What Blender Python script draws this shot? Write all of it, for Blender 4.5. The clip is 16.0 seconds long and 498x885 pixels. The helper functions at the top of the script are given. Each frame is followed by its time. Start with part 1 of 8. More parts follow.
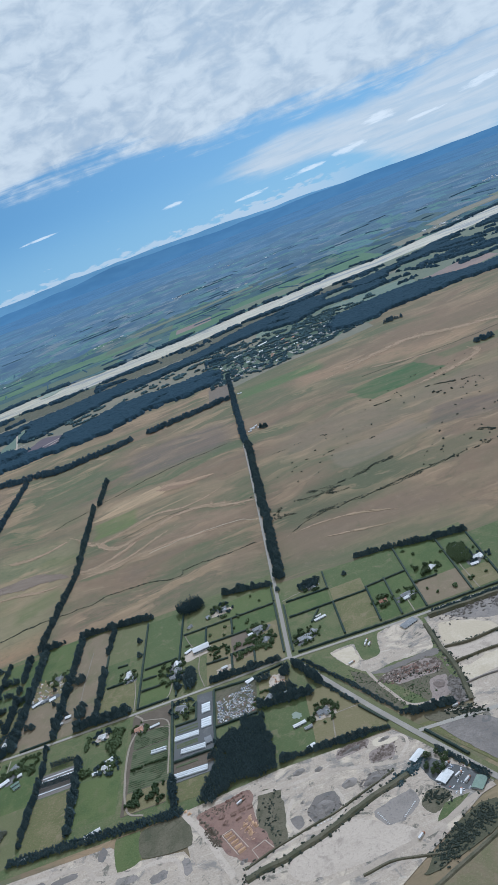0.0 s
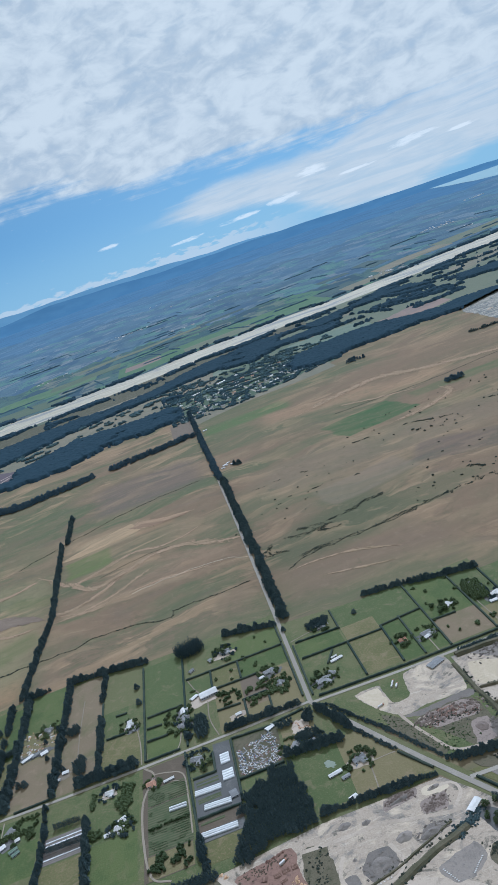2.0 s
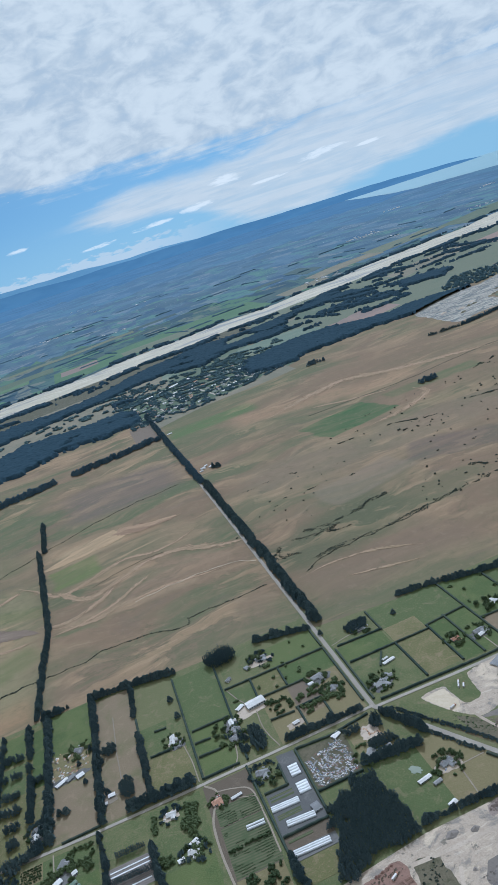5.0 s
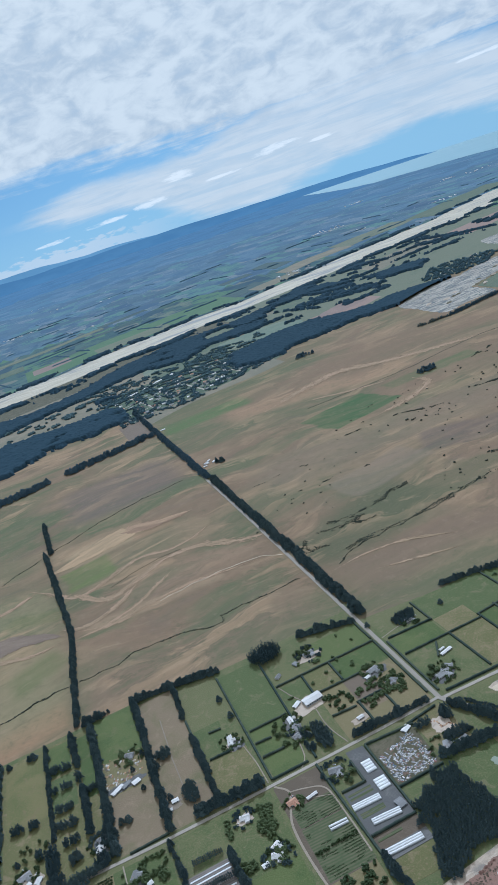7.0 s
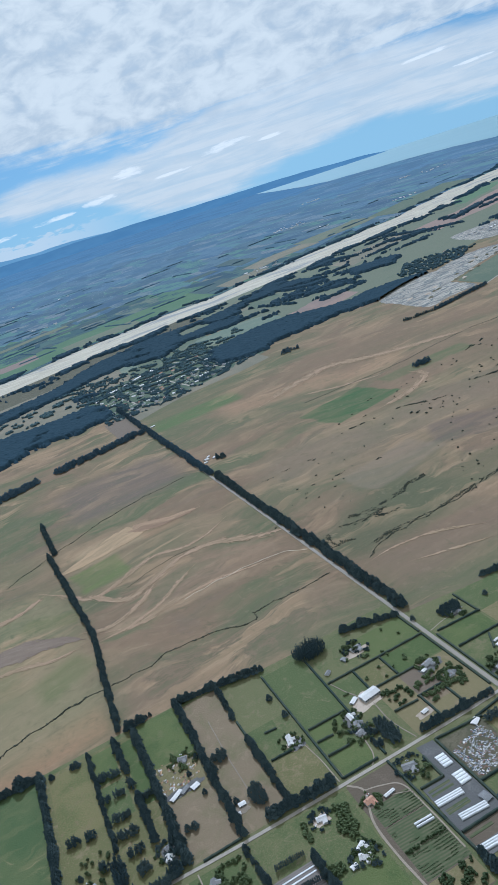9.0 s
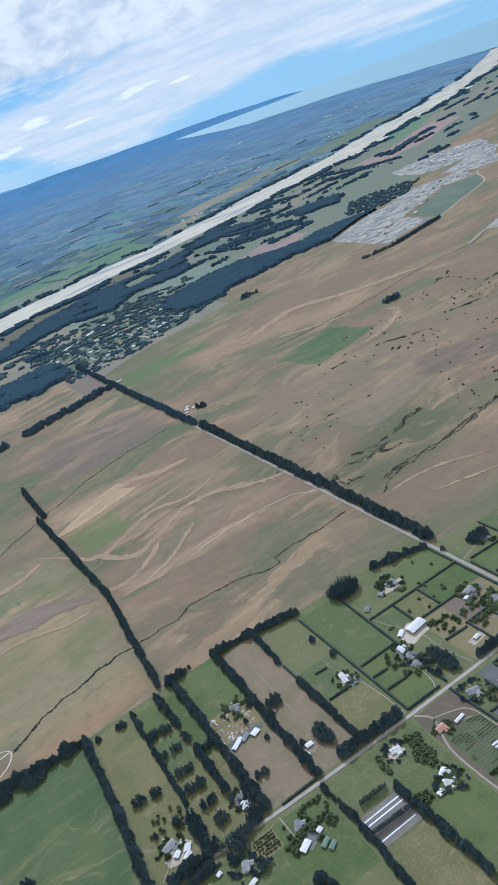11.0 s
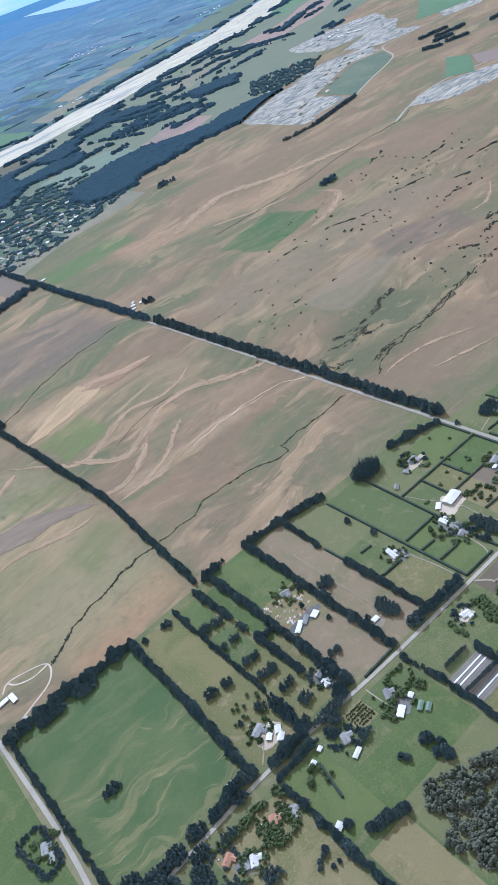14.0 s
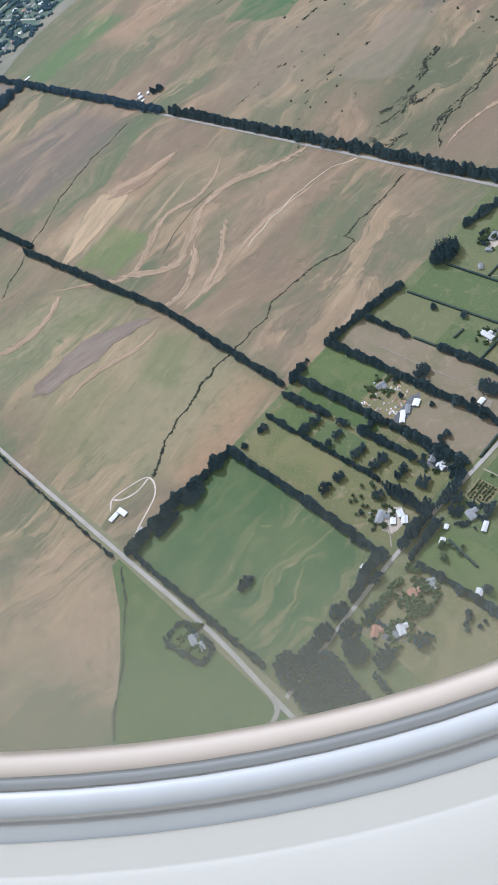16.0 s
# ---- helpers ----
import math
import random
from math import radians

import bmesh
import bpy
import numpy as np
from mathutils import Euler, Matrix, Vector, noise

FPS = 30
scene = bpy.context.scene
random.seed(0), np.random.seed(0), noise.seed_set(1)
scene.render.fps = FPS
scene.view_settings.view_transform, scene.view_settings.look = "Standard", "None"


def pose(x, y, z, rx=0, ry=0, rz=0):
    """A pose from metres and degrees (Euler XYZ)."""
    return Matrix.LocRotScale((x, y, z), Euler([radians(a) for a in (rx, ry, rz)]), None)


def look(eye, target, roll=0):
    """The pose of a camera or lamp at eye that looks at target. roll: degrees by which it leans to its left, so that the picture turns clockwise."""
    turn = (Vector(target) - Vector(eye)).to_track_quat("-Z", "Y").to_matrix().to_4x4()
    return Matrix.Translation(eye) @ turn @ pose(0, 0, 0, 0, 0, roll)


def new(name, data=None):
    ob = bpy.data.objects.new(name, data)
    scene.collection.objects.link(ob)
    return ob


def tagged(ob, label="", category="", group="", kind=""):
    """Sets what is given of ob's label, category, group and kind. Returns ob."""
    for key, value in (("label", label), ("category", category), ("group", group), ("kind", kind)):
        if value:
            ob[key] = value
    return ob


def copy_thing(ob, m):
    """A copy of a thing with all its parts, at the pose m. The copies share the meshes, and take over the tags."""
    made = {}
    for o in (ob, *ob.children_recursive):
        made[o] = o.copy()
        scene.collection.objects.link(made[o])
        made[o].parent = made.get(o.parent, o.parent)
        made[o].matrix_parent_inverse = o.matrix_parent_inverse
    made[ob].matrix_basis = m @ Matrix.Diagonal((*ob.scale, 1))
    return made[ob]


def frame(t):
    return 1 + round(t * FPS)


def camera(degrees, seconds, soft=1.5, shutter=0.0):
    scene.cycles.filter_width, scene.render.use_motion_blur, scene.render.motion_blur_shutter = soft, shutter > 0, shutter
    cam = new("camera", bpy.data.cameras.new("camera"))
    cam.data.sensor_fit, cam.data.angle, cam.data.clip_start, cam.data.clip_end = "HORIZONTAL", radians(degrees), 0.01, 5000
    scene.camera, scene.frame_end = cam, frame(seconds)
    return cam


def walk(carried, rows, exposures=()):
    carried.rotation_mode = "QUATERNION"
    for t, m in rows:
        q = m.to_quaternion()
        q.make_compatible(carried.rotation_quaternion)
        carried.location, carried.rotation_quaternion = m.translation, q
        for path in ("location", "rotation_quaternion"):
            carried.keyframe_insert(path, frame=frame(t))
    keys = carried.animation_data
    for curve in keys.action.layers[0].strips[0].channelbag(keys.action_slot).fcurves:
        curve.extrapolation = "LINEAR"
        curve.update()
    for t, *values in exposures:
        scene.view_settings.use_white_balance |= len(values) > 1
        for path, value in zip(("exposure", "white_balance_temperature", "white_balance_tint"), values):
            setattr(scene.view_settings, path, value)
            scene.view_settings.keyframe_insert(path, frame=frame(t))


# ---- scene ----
# Model of a river plain seen from a climbing aircraft, laid out at one eighth of its true size,
# because the true distances lie beyond the camera's reach. x runs east, y north, z up.
cam = camera(36.65, 16.0, 1.1)
ROWS = [
    (0.0, 14.76, -149.68, 92.30, 2.186, -15.579, -21.328),
    (0.5, 10.14, -148.25, 92.85, 0.591, -14.708, -21.907),
    (1.0, 5.54, -146.03, 93.23, -2.073, -14.002, -20.996),
    (1.5, 0.79, -143.22, 93.91, -3.977, -14.394, -19.924),
    (2.0, -3.78, -141.24, 94.33, -3.893, -14.307, -19.234),
    (2.5, -8.39, -139.62, 95.03, -6.493, -14.559, -17.691),
    (3.0, -12.86, -137.30, 95.80, -9.037, -14.620, -17.224),
    (3.5, -17.57, -134.95, 96.48, -9.009, -14.557, -17.620),
    (4.0, -22.05, -132.94, 97.33, -9.295, -14.930, -17.911),
    (4.5, -26.79, -130.80, 98.20, -9.802, -15.432, -17.965),
    (7.0, -49.04, -118.86, 102.54, -13.386, -17.010, -18.410),
    (7.5, -53.56, -116.10, 103.43, -14.199, -17.280, -18.513),
    (8.0, -58.05, -113.45, 104.48, -15.119, -17.626, -18.424),
    (8.5, -62.76, -110.74, 105.46, -16.076, -17.974, -18.204),
    (11.0, -84.38, -95.02, 108.79, -20.618, -23.339, -20.680),
    (11.5, -88.49, -91.45, 109.62, -20.059, -28.867, -23.315),
    (12.0, -92.77, -88.00, 110.31, -20.679, -30.432, -23.741),
    (12.5, -96.97, -84.65, 110.85, -20.847, -31.624, -24.264),
    (13.0, -101.15, -81.16, 111.58, -21.120, -32.602, -24.457),
    (13.5, -105.50, -77.73, 112.38, -23.905, -33.116, -22.952),
    (14.0, -109.28, -73.38, 113.08, -27.265, -33.514, -21.347),
    (14.5, -113.30, -69.51, 113.74, -28.319, -33.915, -21.543),
    (15.0, -117.19, -65.61, 114.33, -27.753, -35.612, -23.245),
    (15.5, -120.80, -61.62, 115.20, -24.049, -41.054, -27.472),
    (16.0, -124.08, -57.73, 116.56, -19.893, -46.977, -31.811),
]
walk(cam, [(t, pose(x, y, z, 90 + pitch, 0, yaw) @ pose(0, 0, 0, 0, 0, roll))
           for t, x, y, z, yaw, pitch, roll in ROWS],
     [(0.0, 0.0, 4690, 11), (7.0, 0.06, 4690, 11), (8.5, 0.09, 4700, 11), (11.0, 0.26, 4720, 13.5), (11.5, 0.50, 4700, 14.5), (12.0, 0.57, 4660, 15.5), (12.5, 0.60, 4660, 15.5), (15.0, 0.62, 4640, 15.5), (15.5, 0.65, 4640, 16), (16.0, 0.60, 4780, 15)])

# ---- world, sun ----
SUN_AZ, SUN_EL = 15.0, 44.0            # degrees east of north, degrees up
world = bpy.data.worlds.new("sky")
scene.world = world
world.use_nodes = True


class Nodes:
    """Short calls for node trees."""

    def __init__(self, tree):
        self.t = tree
        tree.nodes.clear()

    def add(self, kind):
        return self.t.nodes.new(kind)

    def put(self, sock, v):
        if v is None:
            return
        if isinstance(v, bpy.types.NodeSocket):
            self.t.links.new(v, sock)
        elif isinstance(v, (tuple, list)) and len(v) == 3 and sock.type == "RGBA":
            sock.default_value = (*v, 1)
        else:
            sock.default_value = v

    def math(self, op, a, b=None, clamp=False):
        n = self.add("ShaderNodeMath")
        n.operation, n.use_clamp = op, clamp
        self.put(n.inputs[0], a)
        self.put(n.inputs[1], b)
        return n.outputs[0]

    def ramp(self, v, a, b, lo=0.0, hi=1.0):
        n = self.add("ShaderNodeMapRange")
        n.interpolation_type = "SMOOTHSTEP"
        for s, x in zip(n.inputs[:5], (v, a, b, lo, hi)):
            self.put(s, x)
        return n.outputs[0]

    def steps(self, v, start, *changes):
        """A value that changes by an amount as v goes from a to b, for each (a, b, amount)."""
        out = start
        for a, b, amount in changes:
            out = self.math("ADD", self.ramp(v, a, b, 0.0, amount), out)
        return out

    def mix(self, f, a, b):
        n = self.add("ShaderNodeMix")
        n.data_type = "RGBA"
        self.put(n.inputs[0], f)
        self.put(n.inputs[6], a)
        self.put(n.inputs[7], b)
        return n.outputs[2]

    def noise(self, vec, scale, detail=4.0, rough=0.55, warp=0.0):
        n = self.add("ShaderNodeTexNoise")
        self.put(n.inputs["Vector"], vec)
        for k, v in (("Scale", scale), ("Detail", detail), ("Roughness", rough), ("Distortion", warp)):
            n.inputs[k].default_value = v
        return n.outputs[0]

    def mapped(self, vec, scale=(1, 1, 1), loc=(0, 0, 0), rot=0.0):
        n = self.add("ShaderNodeMapping")
        self.put(n.inputs[0], vec)
        n.inputs[1].default_value, n.inputs[3].default_value = loc, scale
        n.inputs[2].default_value = (0, 0, radians(rot))
        return n.outputs[0]

    def xyz(self, vec):
        n = self.add("ShaderNodeSeparateXYZ")
        self.put(n.inputs[0], vec)
        return n.outputs

    def vec(self, x, y, z=0.0):
        n = self.add("ShaderNodeCombineXYZ")
        for s, v in zip(n.inputs, (x, y, z)):
            self.put(s, v)
        return n.outputs[0]

    def place(self):
        return self.add("ShaderNodeNewGeometry").outputs["Position"]

    def luck(self):
        return self.add("ShaderNodeObjectInfo").outputs["Random"]


def make_sky():
    n = Nodes(world.node_tree)
    way = n.add("ShaderNodeTexCoord").outputs["Generated"]
    x, y, z = n.xyz(way)
    up = n.math("MAXIMUM", z, 0.012)
    sky = n.add("ShaderNodeTexSky")
    sky.sky_type, sky.sun_disc = "NISHITA", False
    sky.sun_elevation, sky.sun_rotation = radians(SUN_EL), radians(SUN_AZ)
    sky.air_density, sky.dust_density, sky.ozone_density = 1.0, 0.6, 2.0
    n.put(sky.inputs[0], n.vec(x, y, n.math("ADD", up, 0.22)))
    blue = n.add("ShaderNodeVectorMath")
    blue.operation = "MULTIPLY"
    n.put(blue.inputs[0], sky.outputs[0])
    blue.inputs[1].default_value = (0.52, 0.70, 0.68)
    azim, elev = n.math("MULTIPLY", n.math("ARCTAN2", x, y), 57.3), n.math("MULTIPLY", n.math("ARCSINE", z), 57.3)
    # high cloud: soft heaps overhead that thin into streaks towards the horizon
    view = n.vec(azim, elev)
    heaps = n.noise(n.mapped(view, (0.17, 0.30, 1), (7, 3, 0), -8), 1.0, 7, 0.60, 0.35)
    cells = n.noise(n.mapped(view, (0.52, 0.95, 1), (2, 9, 0), -12), 1.0, 5, 0.56, 0.4)
    streak = n.noise(n.mapped(view, (0.085, 0.85, 1), (1.3, 2.4, 0), 2), 1.0, 6, 0.60, 0.5)
    wisps = n.noise(n.mapped(view, (0.16, 1.7, 1), (4.0, 0.7, 0), 3), 1.0, 6, 0.64, 0.6)
    puff = n.math("ADD", n.math("MULTIPLY", heaps, 0.45), n.math("MULTIPLY", cells, 0.55))
    jag = n.math("ADD", n.math("MULTIPLY", n.math("SUBTRACT", streak, 0.5), 4.2), n.math("MULTIPLY", n.math("SUBTRACT", puff, 0.5), 2.4))
    jag = n.math("ADD", jag, n.math("MULTIPLY", n.math("SUBTRACT", wisps, 0.5), 1.3))
    torn = n.math("ADD", elev, jag)
    over = n.math("SUBTRACT", torn, n.steps(azim, 7.5, (-5.0, 3.5, -2.0), (10.0, 18.0, -0.4), (23.0, 30.0, 0.2)))
    sheet = n.math("MULTIPLY", n.ramp(over, -0.6, 0.9), n.ramp(n.math("ADD", puff, n.math("MULTIPLY", streak, 0.3)), 0.42, 0.66, 0.80, 1.0))
    soft = n.math("ADD", elev, n.math("MULTIPLY", jag, 0.5))
    below = n.math("SUBTRACT", n.steps(azim, 3.1, (1.0, 8.0, 1.3), (12.0, 27.0, 1.7), (31.0, 41.0, -1.2)), soft)
    above = n.math("SUBTRACT", soft, n.steps(azim, 3.3, (0.0, 8.0, -0.9), (9.0, 17.0, -2.6), (20.0, 30.0, 1.5), (32.0, 40.0, -0.5)))
    veil = n.math("MULTIPLY", n.math("MULTIPLY", n.ramp(below, -0.35, 0.7), n.ramp(above, -0.6, 0.6)), n.ramp(azim, -1.0, 5.0))
    veil = n.math("MULTIPLY", veil, n.ramp(n.math("ADD", n.math("MULTIPLY", wisps, 0.6), n.math("MULTIPLY", streak, 0.4)), 0.34, 0.56, 0.80, 0.98))
    # a whitish bank of far cloud low over the western ranges
    low = n.noise(n.vec(n.math("MULTIPLY", azim, 0.75), n.math("MULTIPLY", elev, 2.6)), 1.0, 5, 0.6, 0.2)
    heaped = n.math("MULTIPLY", n.ramp(n.math("ADD", low, n.ramp(elev, 1.5, 0.2, -0.2, 0.16)), 0.47, 0.58), n.ramp(azim, 16.0, 6.0))
    thick = n.math("MAXIMUM", sheet, veil)
    # single lens clouds
    lens = None
    rag = n.noise(n.vec(n.math("MULTIPLY", azim, 0.9), n.math("MULTIPLY", elev, 4.0)), 1.0, 5, 0.62, 0.3)
    for ca, ce, wide, deep, tilt in ((21.8, 2.85, 1.6, 0.25, 0.05), (25.2, 2.5, 1.1, 0.13, 0.02), (14.7, 3.1, 1.1, 0.28, 0.0), (12.0, 1.93, 1.3, 0.22, 0.05), (8.7, 1.65, 1.4, 0.15, 0.03), (4.65, 1.4, 1.3, 0.12, 0.02),
                                     (17.6, 2.2, 1.4, 0.10, 0.02), (-1.05, 2.72, 0.75, 0.13, 0.02), (-10.9, 3.8, 1.6, 0.08, 0.02), (36.4, 4.17, 1.6, 0.13, 0.03), (39.2, 2.93, 1.3, 0.09, 0.03)):
        da, de = n.math("SUBTRACT", azim, ca), n.math("SUBTRACT", elev, ce)
        de = n.math("SUBTRACT", de, n.math("MULTIPLY", da, tilt))
        dist = n.math("ADD", n.math("POWER", n.math("ABSOLUTE", n.math("DIVIDE", da, wide)), 2.0), n.math("POWER", n.math("ABSOLUTE", n.math("DIVIDE", de, deep)), 2.0))
        one = n.ramp(n.math("ADD", dist, n.math("MULTIPLY", n.math("SUBTRACT", rag, 0.5), 4.5)), 1.4, -0.1)
        lens = one if lens is None else n.math("MAXIMUM", lens, one)
    haze = n.ramp(z, 0.10, 0.0, 0.0, 0.62)
    shade = n.mix(n.ramp(puff, 0.38, 0.60), (5.25, 5.5, 5.3), (7.15, 7.15, 6.45))
    shade = n.mix(n.ramp(elev, 6.5, 4.0, 0.0, 0.85), shade, n.mix(n.ramp(wisps, 0.38, 0.62), (5.6, 5.95, 5.75), (6.5, 6.55, 6.05)))
    col = n.mix(haze, blue.outputs[0], (3.6, 5.3, 5.8))
    col = n.mix(n.math("MULTIPLY", thick, 0.93), col, shade)
    col = n.mix(n.math("MULTIPLY", heaped, 0.62), col, (6.4, 6.5, 6.2))
    col = n.mix(n.math("MULTIPLY", lens, 0.75), col, (8.3, 8.3, 7.6))
    bg = n.add("ShaderNodeBackground")
    warm = n.add("ShaderNodeVectorMath")
    warm.operation = "MULTIPLY"
    n.put(warm.inputs[0], col)
    warm.inputs[1].default_value = (1.09, 1.0, 0.88)
    n.put(bg.inputs[0], warm.outputs[0])
    bg.inputs[1].default_value = 0.1
    n.put(n.add("ShaderNodeOutputWorld").inputs[0], bg.outputs[0])


make_sky()
sun = new("sun", bpy.data.lights.new("sun", "SUN"))
sun.data.energy, sun.data.angle, sun.data.color = 2.75, radians(0.5), (1.0, 0.955, 0.895)
az, el = radians(SUN_AZ), radians(SUN_EL)
sun.matrix_world = look((900 * math.sin(az) * math.cos(el), 900 * math.cos(az) * math.cos(el), 900 * math.sin(el)), (0, 0, 0))


# ---- materials ----
def material(name, build, rough=0.9, spec=0.2, metal=0.0):
    """build(n) gives a colour socket or (colour, height)."""
    m = bpy.data.materials.new(name)
    m.use_nodes = True
    n = Nodes(m.node_tree)
    got = build(n)
    col, height = got if isinstance(got, tuple) and not isinstance(got[0], float) else (got, None)
    b = n.add("ShaderNodeBsdfPrincipled")
    n.put(b.inputs["Base Color"], col)
    b.inputs["Roughness"].default_value = rough
    b.inputs["Specular IOR Level"].default_value = spec
    b.inputs["Metallic"].default_value = metal
    if height is not None:
        bump = n.add("ShaderNodeBump")
        bump.inputs["Strength"].default_value, bump.inputs["Distance"].default_value = 0.6, 0.25
        n.put(bump.inputs["Height"], height)
        n.put(b.inputs["Normal"], bump.outputs[0])
    n.put(n.add("ShaderNodeOutputMaterial").inputs[0], b.outputs[0])
    return m


def plain_mix(a, b, size):
    return lambda n: n.mix(n.noise(n.place(), size, 4, 0.6), a, b)


def two_scale(a, b, fine, coarse, c=None):
    """Colour that varies between a and b at two sizes, with tufts of c."""

    def build(n):
        p = n.place()
        r = n.luck()
        q = n.add("ShaderNodeVectorMath")
        n.put(q.inputs[0], p)
        n.put(q.inputs[1], n.vec(n.math("MULTIPLY", r, 300.0), n.math("MULTIPLY", r, 170.0)))
        big = n.noise(q.outputs[0], coarse, 5, 0.6, 0.8)
        small = n.noise(q.outputs[0], fine, 6, 0.70)
        f = n.math("ADD", n.math("MULTIPLY", big, 0.62), n.math("MULTIPLY", small, 0.38))
        f = n.math("ADD", f, n.math("MULTIPLY", n.math("SUBTRACT", r, 0.5), 0.25))
        col = n.mix(n.ramp(f, 0.40, 0.60), a, b)
        if c:
            worn = n.noise(n.mapped(q.outputs[0], (1, 1, 1), (40, 9, 0)), coarse * 2.4, 5, 0.66, 0.8)
            col = n.mix(n.math("MULTIPLY", n.ramp(worn, 0.54, 0.68), 0.65), col, c)
        if c:
            col = n.mix(n.math("MULTIPLY", n.ramp(small, 0.52, 0.7), 0.7), col, c)
        return col, small

    return build


def box_mask(n, x, y, cx, cy, hx, hy, soft, turn=0.0):
    """1 inside a turned box, with soft edges."""
    if turn:
        c, s = math.cos(radians(turn)), math.sin(radians(turn))
        dx, dy = n.math("SUBTRACT", x, cx), n.math("SUBTRACT", y, cy)
        u = n.math("ADD", n.math("MULTIPLY", dx, c), n.math("MULTIPLY", dy, s))
        v = n.math("SUBTRACT", n.math("MULTIPLY", dy, c), n.math("MULTIPLY", dx, s))
    else:
        u, v = n.math("SUBTRACT", x, cx), n.math("SUBTRACT", y, cy)
    a = n.ramp(n.math("ABSOLUTE", u), hx + soft, hx - soft)
    b = n.ramp(n.math("ABSOLUTE", v), hy + soft, hy - soft)
    return n.math("MULTIPLY", a, b)


OLIVE, SAGE, STRAW, TAN = (0.146, 0.131, 0.072), (0.106, 0.120, 0.060), (0.238, 0.170, 0.100), (0.3321, 0.2375, 0.1414)
MAUVE, LUSH, BROWN, PALE = (0.1526, 0.116, 0.08308), (0.1032, 0.1496, 0.04861), (0.194, 0.135, 0.083), (0.4129, 0.2719, 0.1547)


def dry_plain(n):
    """Dry river-terrace grassland: green hollows, and pinkish tongues of old channels drawn out east and west."""
    p = n.place()
    x, y, _ = n.xyz(p)
    wob = n.noise(p, 0.016, 3, 0.5)
    curl = n.noise(p, 0.050, 4, 0.55)
    wy = n.math("ADD", y, n.math("MULTIPLY", n.math("SUBTRACT", wob, 0.5), 40.0))
    wy = n.math("ADD", wy, n.math("MULTIPLY", n.math("SUBTRACT", curl, 0.5), 6.0))
    wx = n.math("ADD", x, n.math("MULTIPLY", n.math("SUBTRACT", curl, 0.5), 20.0))
    swirl = n.vec(wx, wy)
    wide = n.noise(n.mapped(swirl, (0.012, 0.026, 1), (3.1, 1.2, 0)), 1.0, 4, 0.55, 0.6)
    hue = n.noise(n.mapped(swirl, (0.016, 0.036, 1), (12.0, 5.5, 0)), 1.0, 5, 0.58, 0.5)
    band = n.noise(n.mapped(swirl, (0.030, 0.115, 1), (0.7, 8.2, 0)), 1.0, 6, 0.62, 0.5)
    tongue = n.noise(n.mapped(swirl, (0.020, 0.062, 1), (5.0, 2.0, 0)), 1.0, 6, 0.60, 0.8)
    thread = n.noise(n.mapped(swirl, (0.050, 0.34, 1), (8.0, 1.0, 0)), 1.0, 7, 0.70, 0.5)
    hair = n.noise(n.mapped(swirl, (0.09, 0.95, 1), (3.0, 6.0, 0)), 1.0, 6, 0.72, 0.8)
    where = n.noise(n.mapped(p, (0.020, 0.030, 1), (1.0, 6.0, 0)), 1.0, 4, 0.6)
    grain = n.noise(p, 1.7, 6, 0.72)
    mottle = n.noise(p, 0.30, 7, 0.72, 0.6)
    col = n.mix(n.ramp(wide, 0.42, 0.62), BROWN, OLIVE)
    col = n.mix(n.math("MULTIPLY", n.ramp(hue, 0.53, 0.62), 0.7), col, STRAW)
    col = n.mix(n.math("MULTIPLY", n.ramp(hue, 0.48, 0.38), n.ramp(x, -4.0, 10.0, 0.8, 0.45)), col, SAGE)
    col = n.mix(n.math("MULTIPLY", n.ramp(band, 0.52, 0.66), 0.4), col, STRAW)
    col = n.mix(n.math("MULTIPLY", n.ramp(band, 0.45, 0.34), 0.35), col, MAUVE)
    # patches with a history of their own
    for cx, cy, hx, hy, soft, turn, tint, amount in PATCHES_WEST + PATCHES_EAST:
        k = box_mask(n, x, wy if soft > 4 else y, cx, cy, hx, hy, soft, turn)
        k = n.math("MULTIPLY", k, n.ramp(mottle, 0.3, 0.6, amount * 0.6, amount))
        col = n.mix(k, col, tint)
    # tongues of old channel with crisp banks, and finer threads inside them
    worn = n.math("MULTIPLY", n.ramp(where, 0.44, 0.58, 0.12, 0.9), n.ramp(x, -4.0, 14.0, 0.85, 0.6))
    bed = n.math("MULTIPLY", n.ramp(tongue, 0.500, 0.545), worn)
    col = n.mix(n.math("MULTIPLY", bed, 0.8), col, (0.30, 0.206, 0.115))
    col = n.mix(n.math("MULTIPLY", n.math("MULTIPLY", n.ramp(tongue, 0.485, 0.40), worn), n.ramp(x, -4.0, 10.0, 0.55, 0.22)), col, SAGE)
    rim = n.ramp(n.math("ABSOLUTE", n.math("SUBTRACT", tongue, 0.494)), 0.012, 0.002)
    col = n.mix(n.math("MULTIPLY", n.math("MULTIPLY", rim, worn), 0.5), col, (0.095, 0.100, 0.052))
    col = n.mix(n.math("MULTIPLY", n.math("MULTIPLY", n.ramp(thread, 0.51, 0.60), n.math("ADD", n.math("MULTIPLY", bed, 0.7), n.ramp(x, -4.0, 12.0, 0.06, 0.05))), 0.55), col, (0.40, 0.290, 0.170))
    col = n.mix(n.math("MULTIPLY", n.math("MULTIPLY", n.ramp(thread, 0.47, 0.38), n.math("ADD", n.math("MULTIPLY", worn, 0.4), 0.10)), 0.55), col, (0.105, 0.106, 0.058))
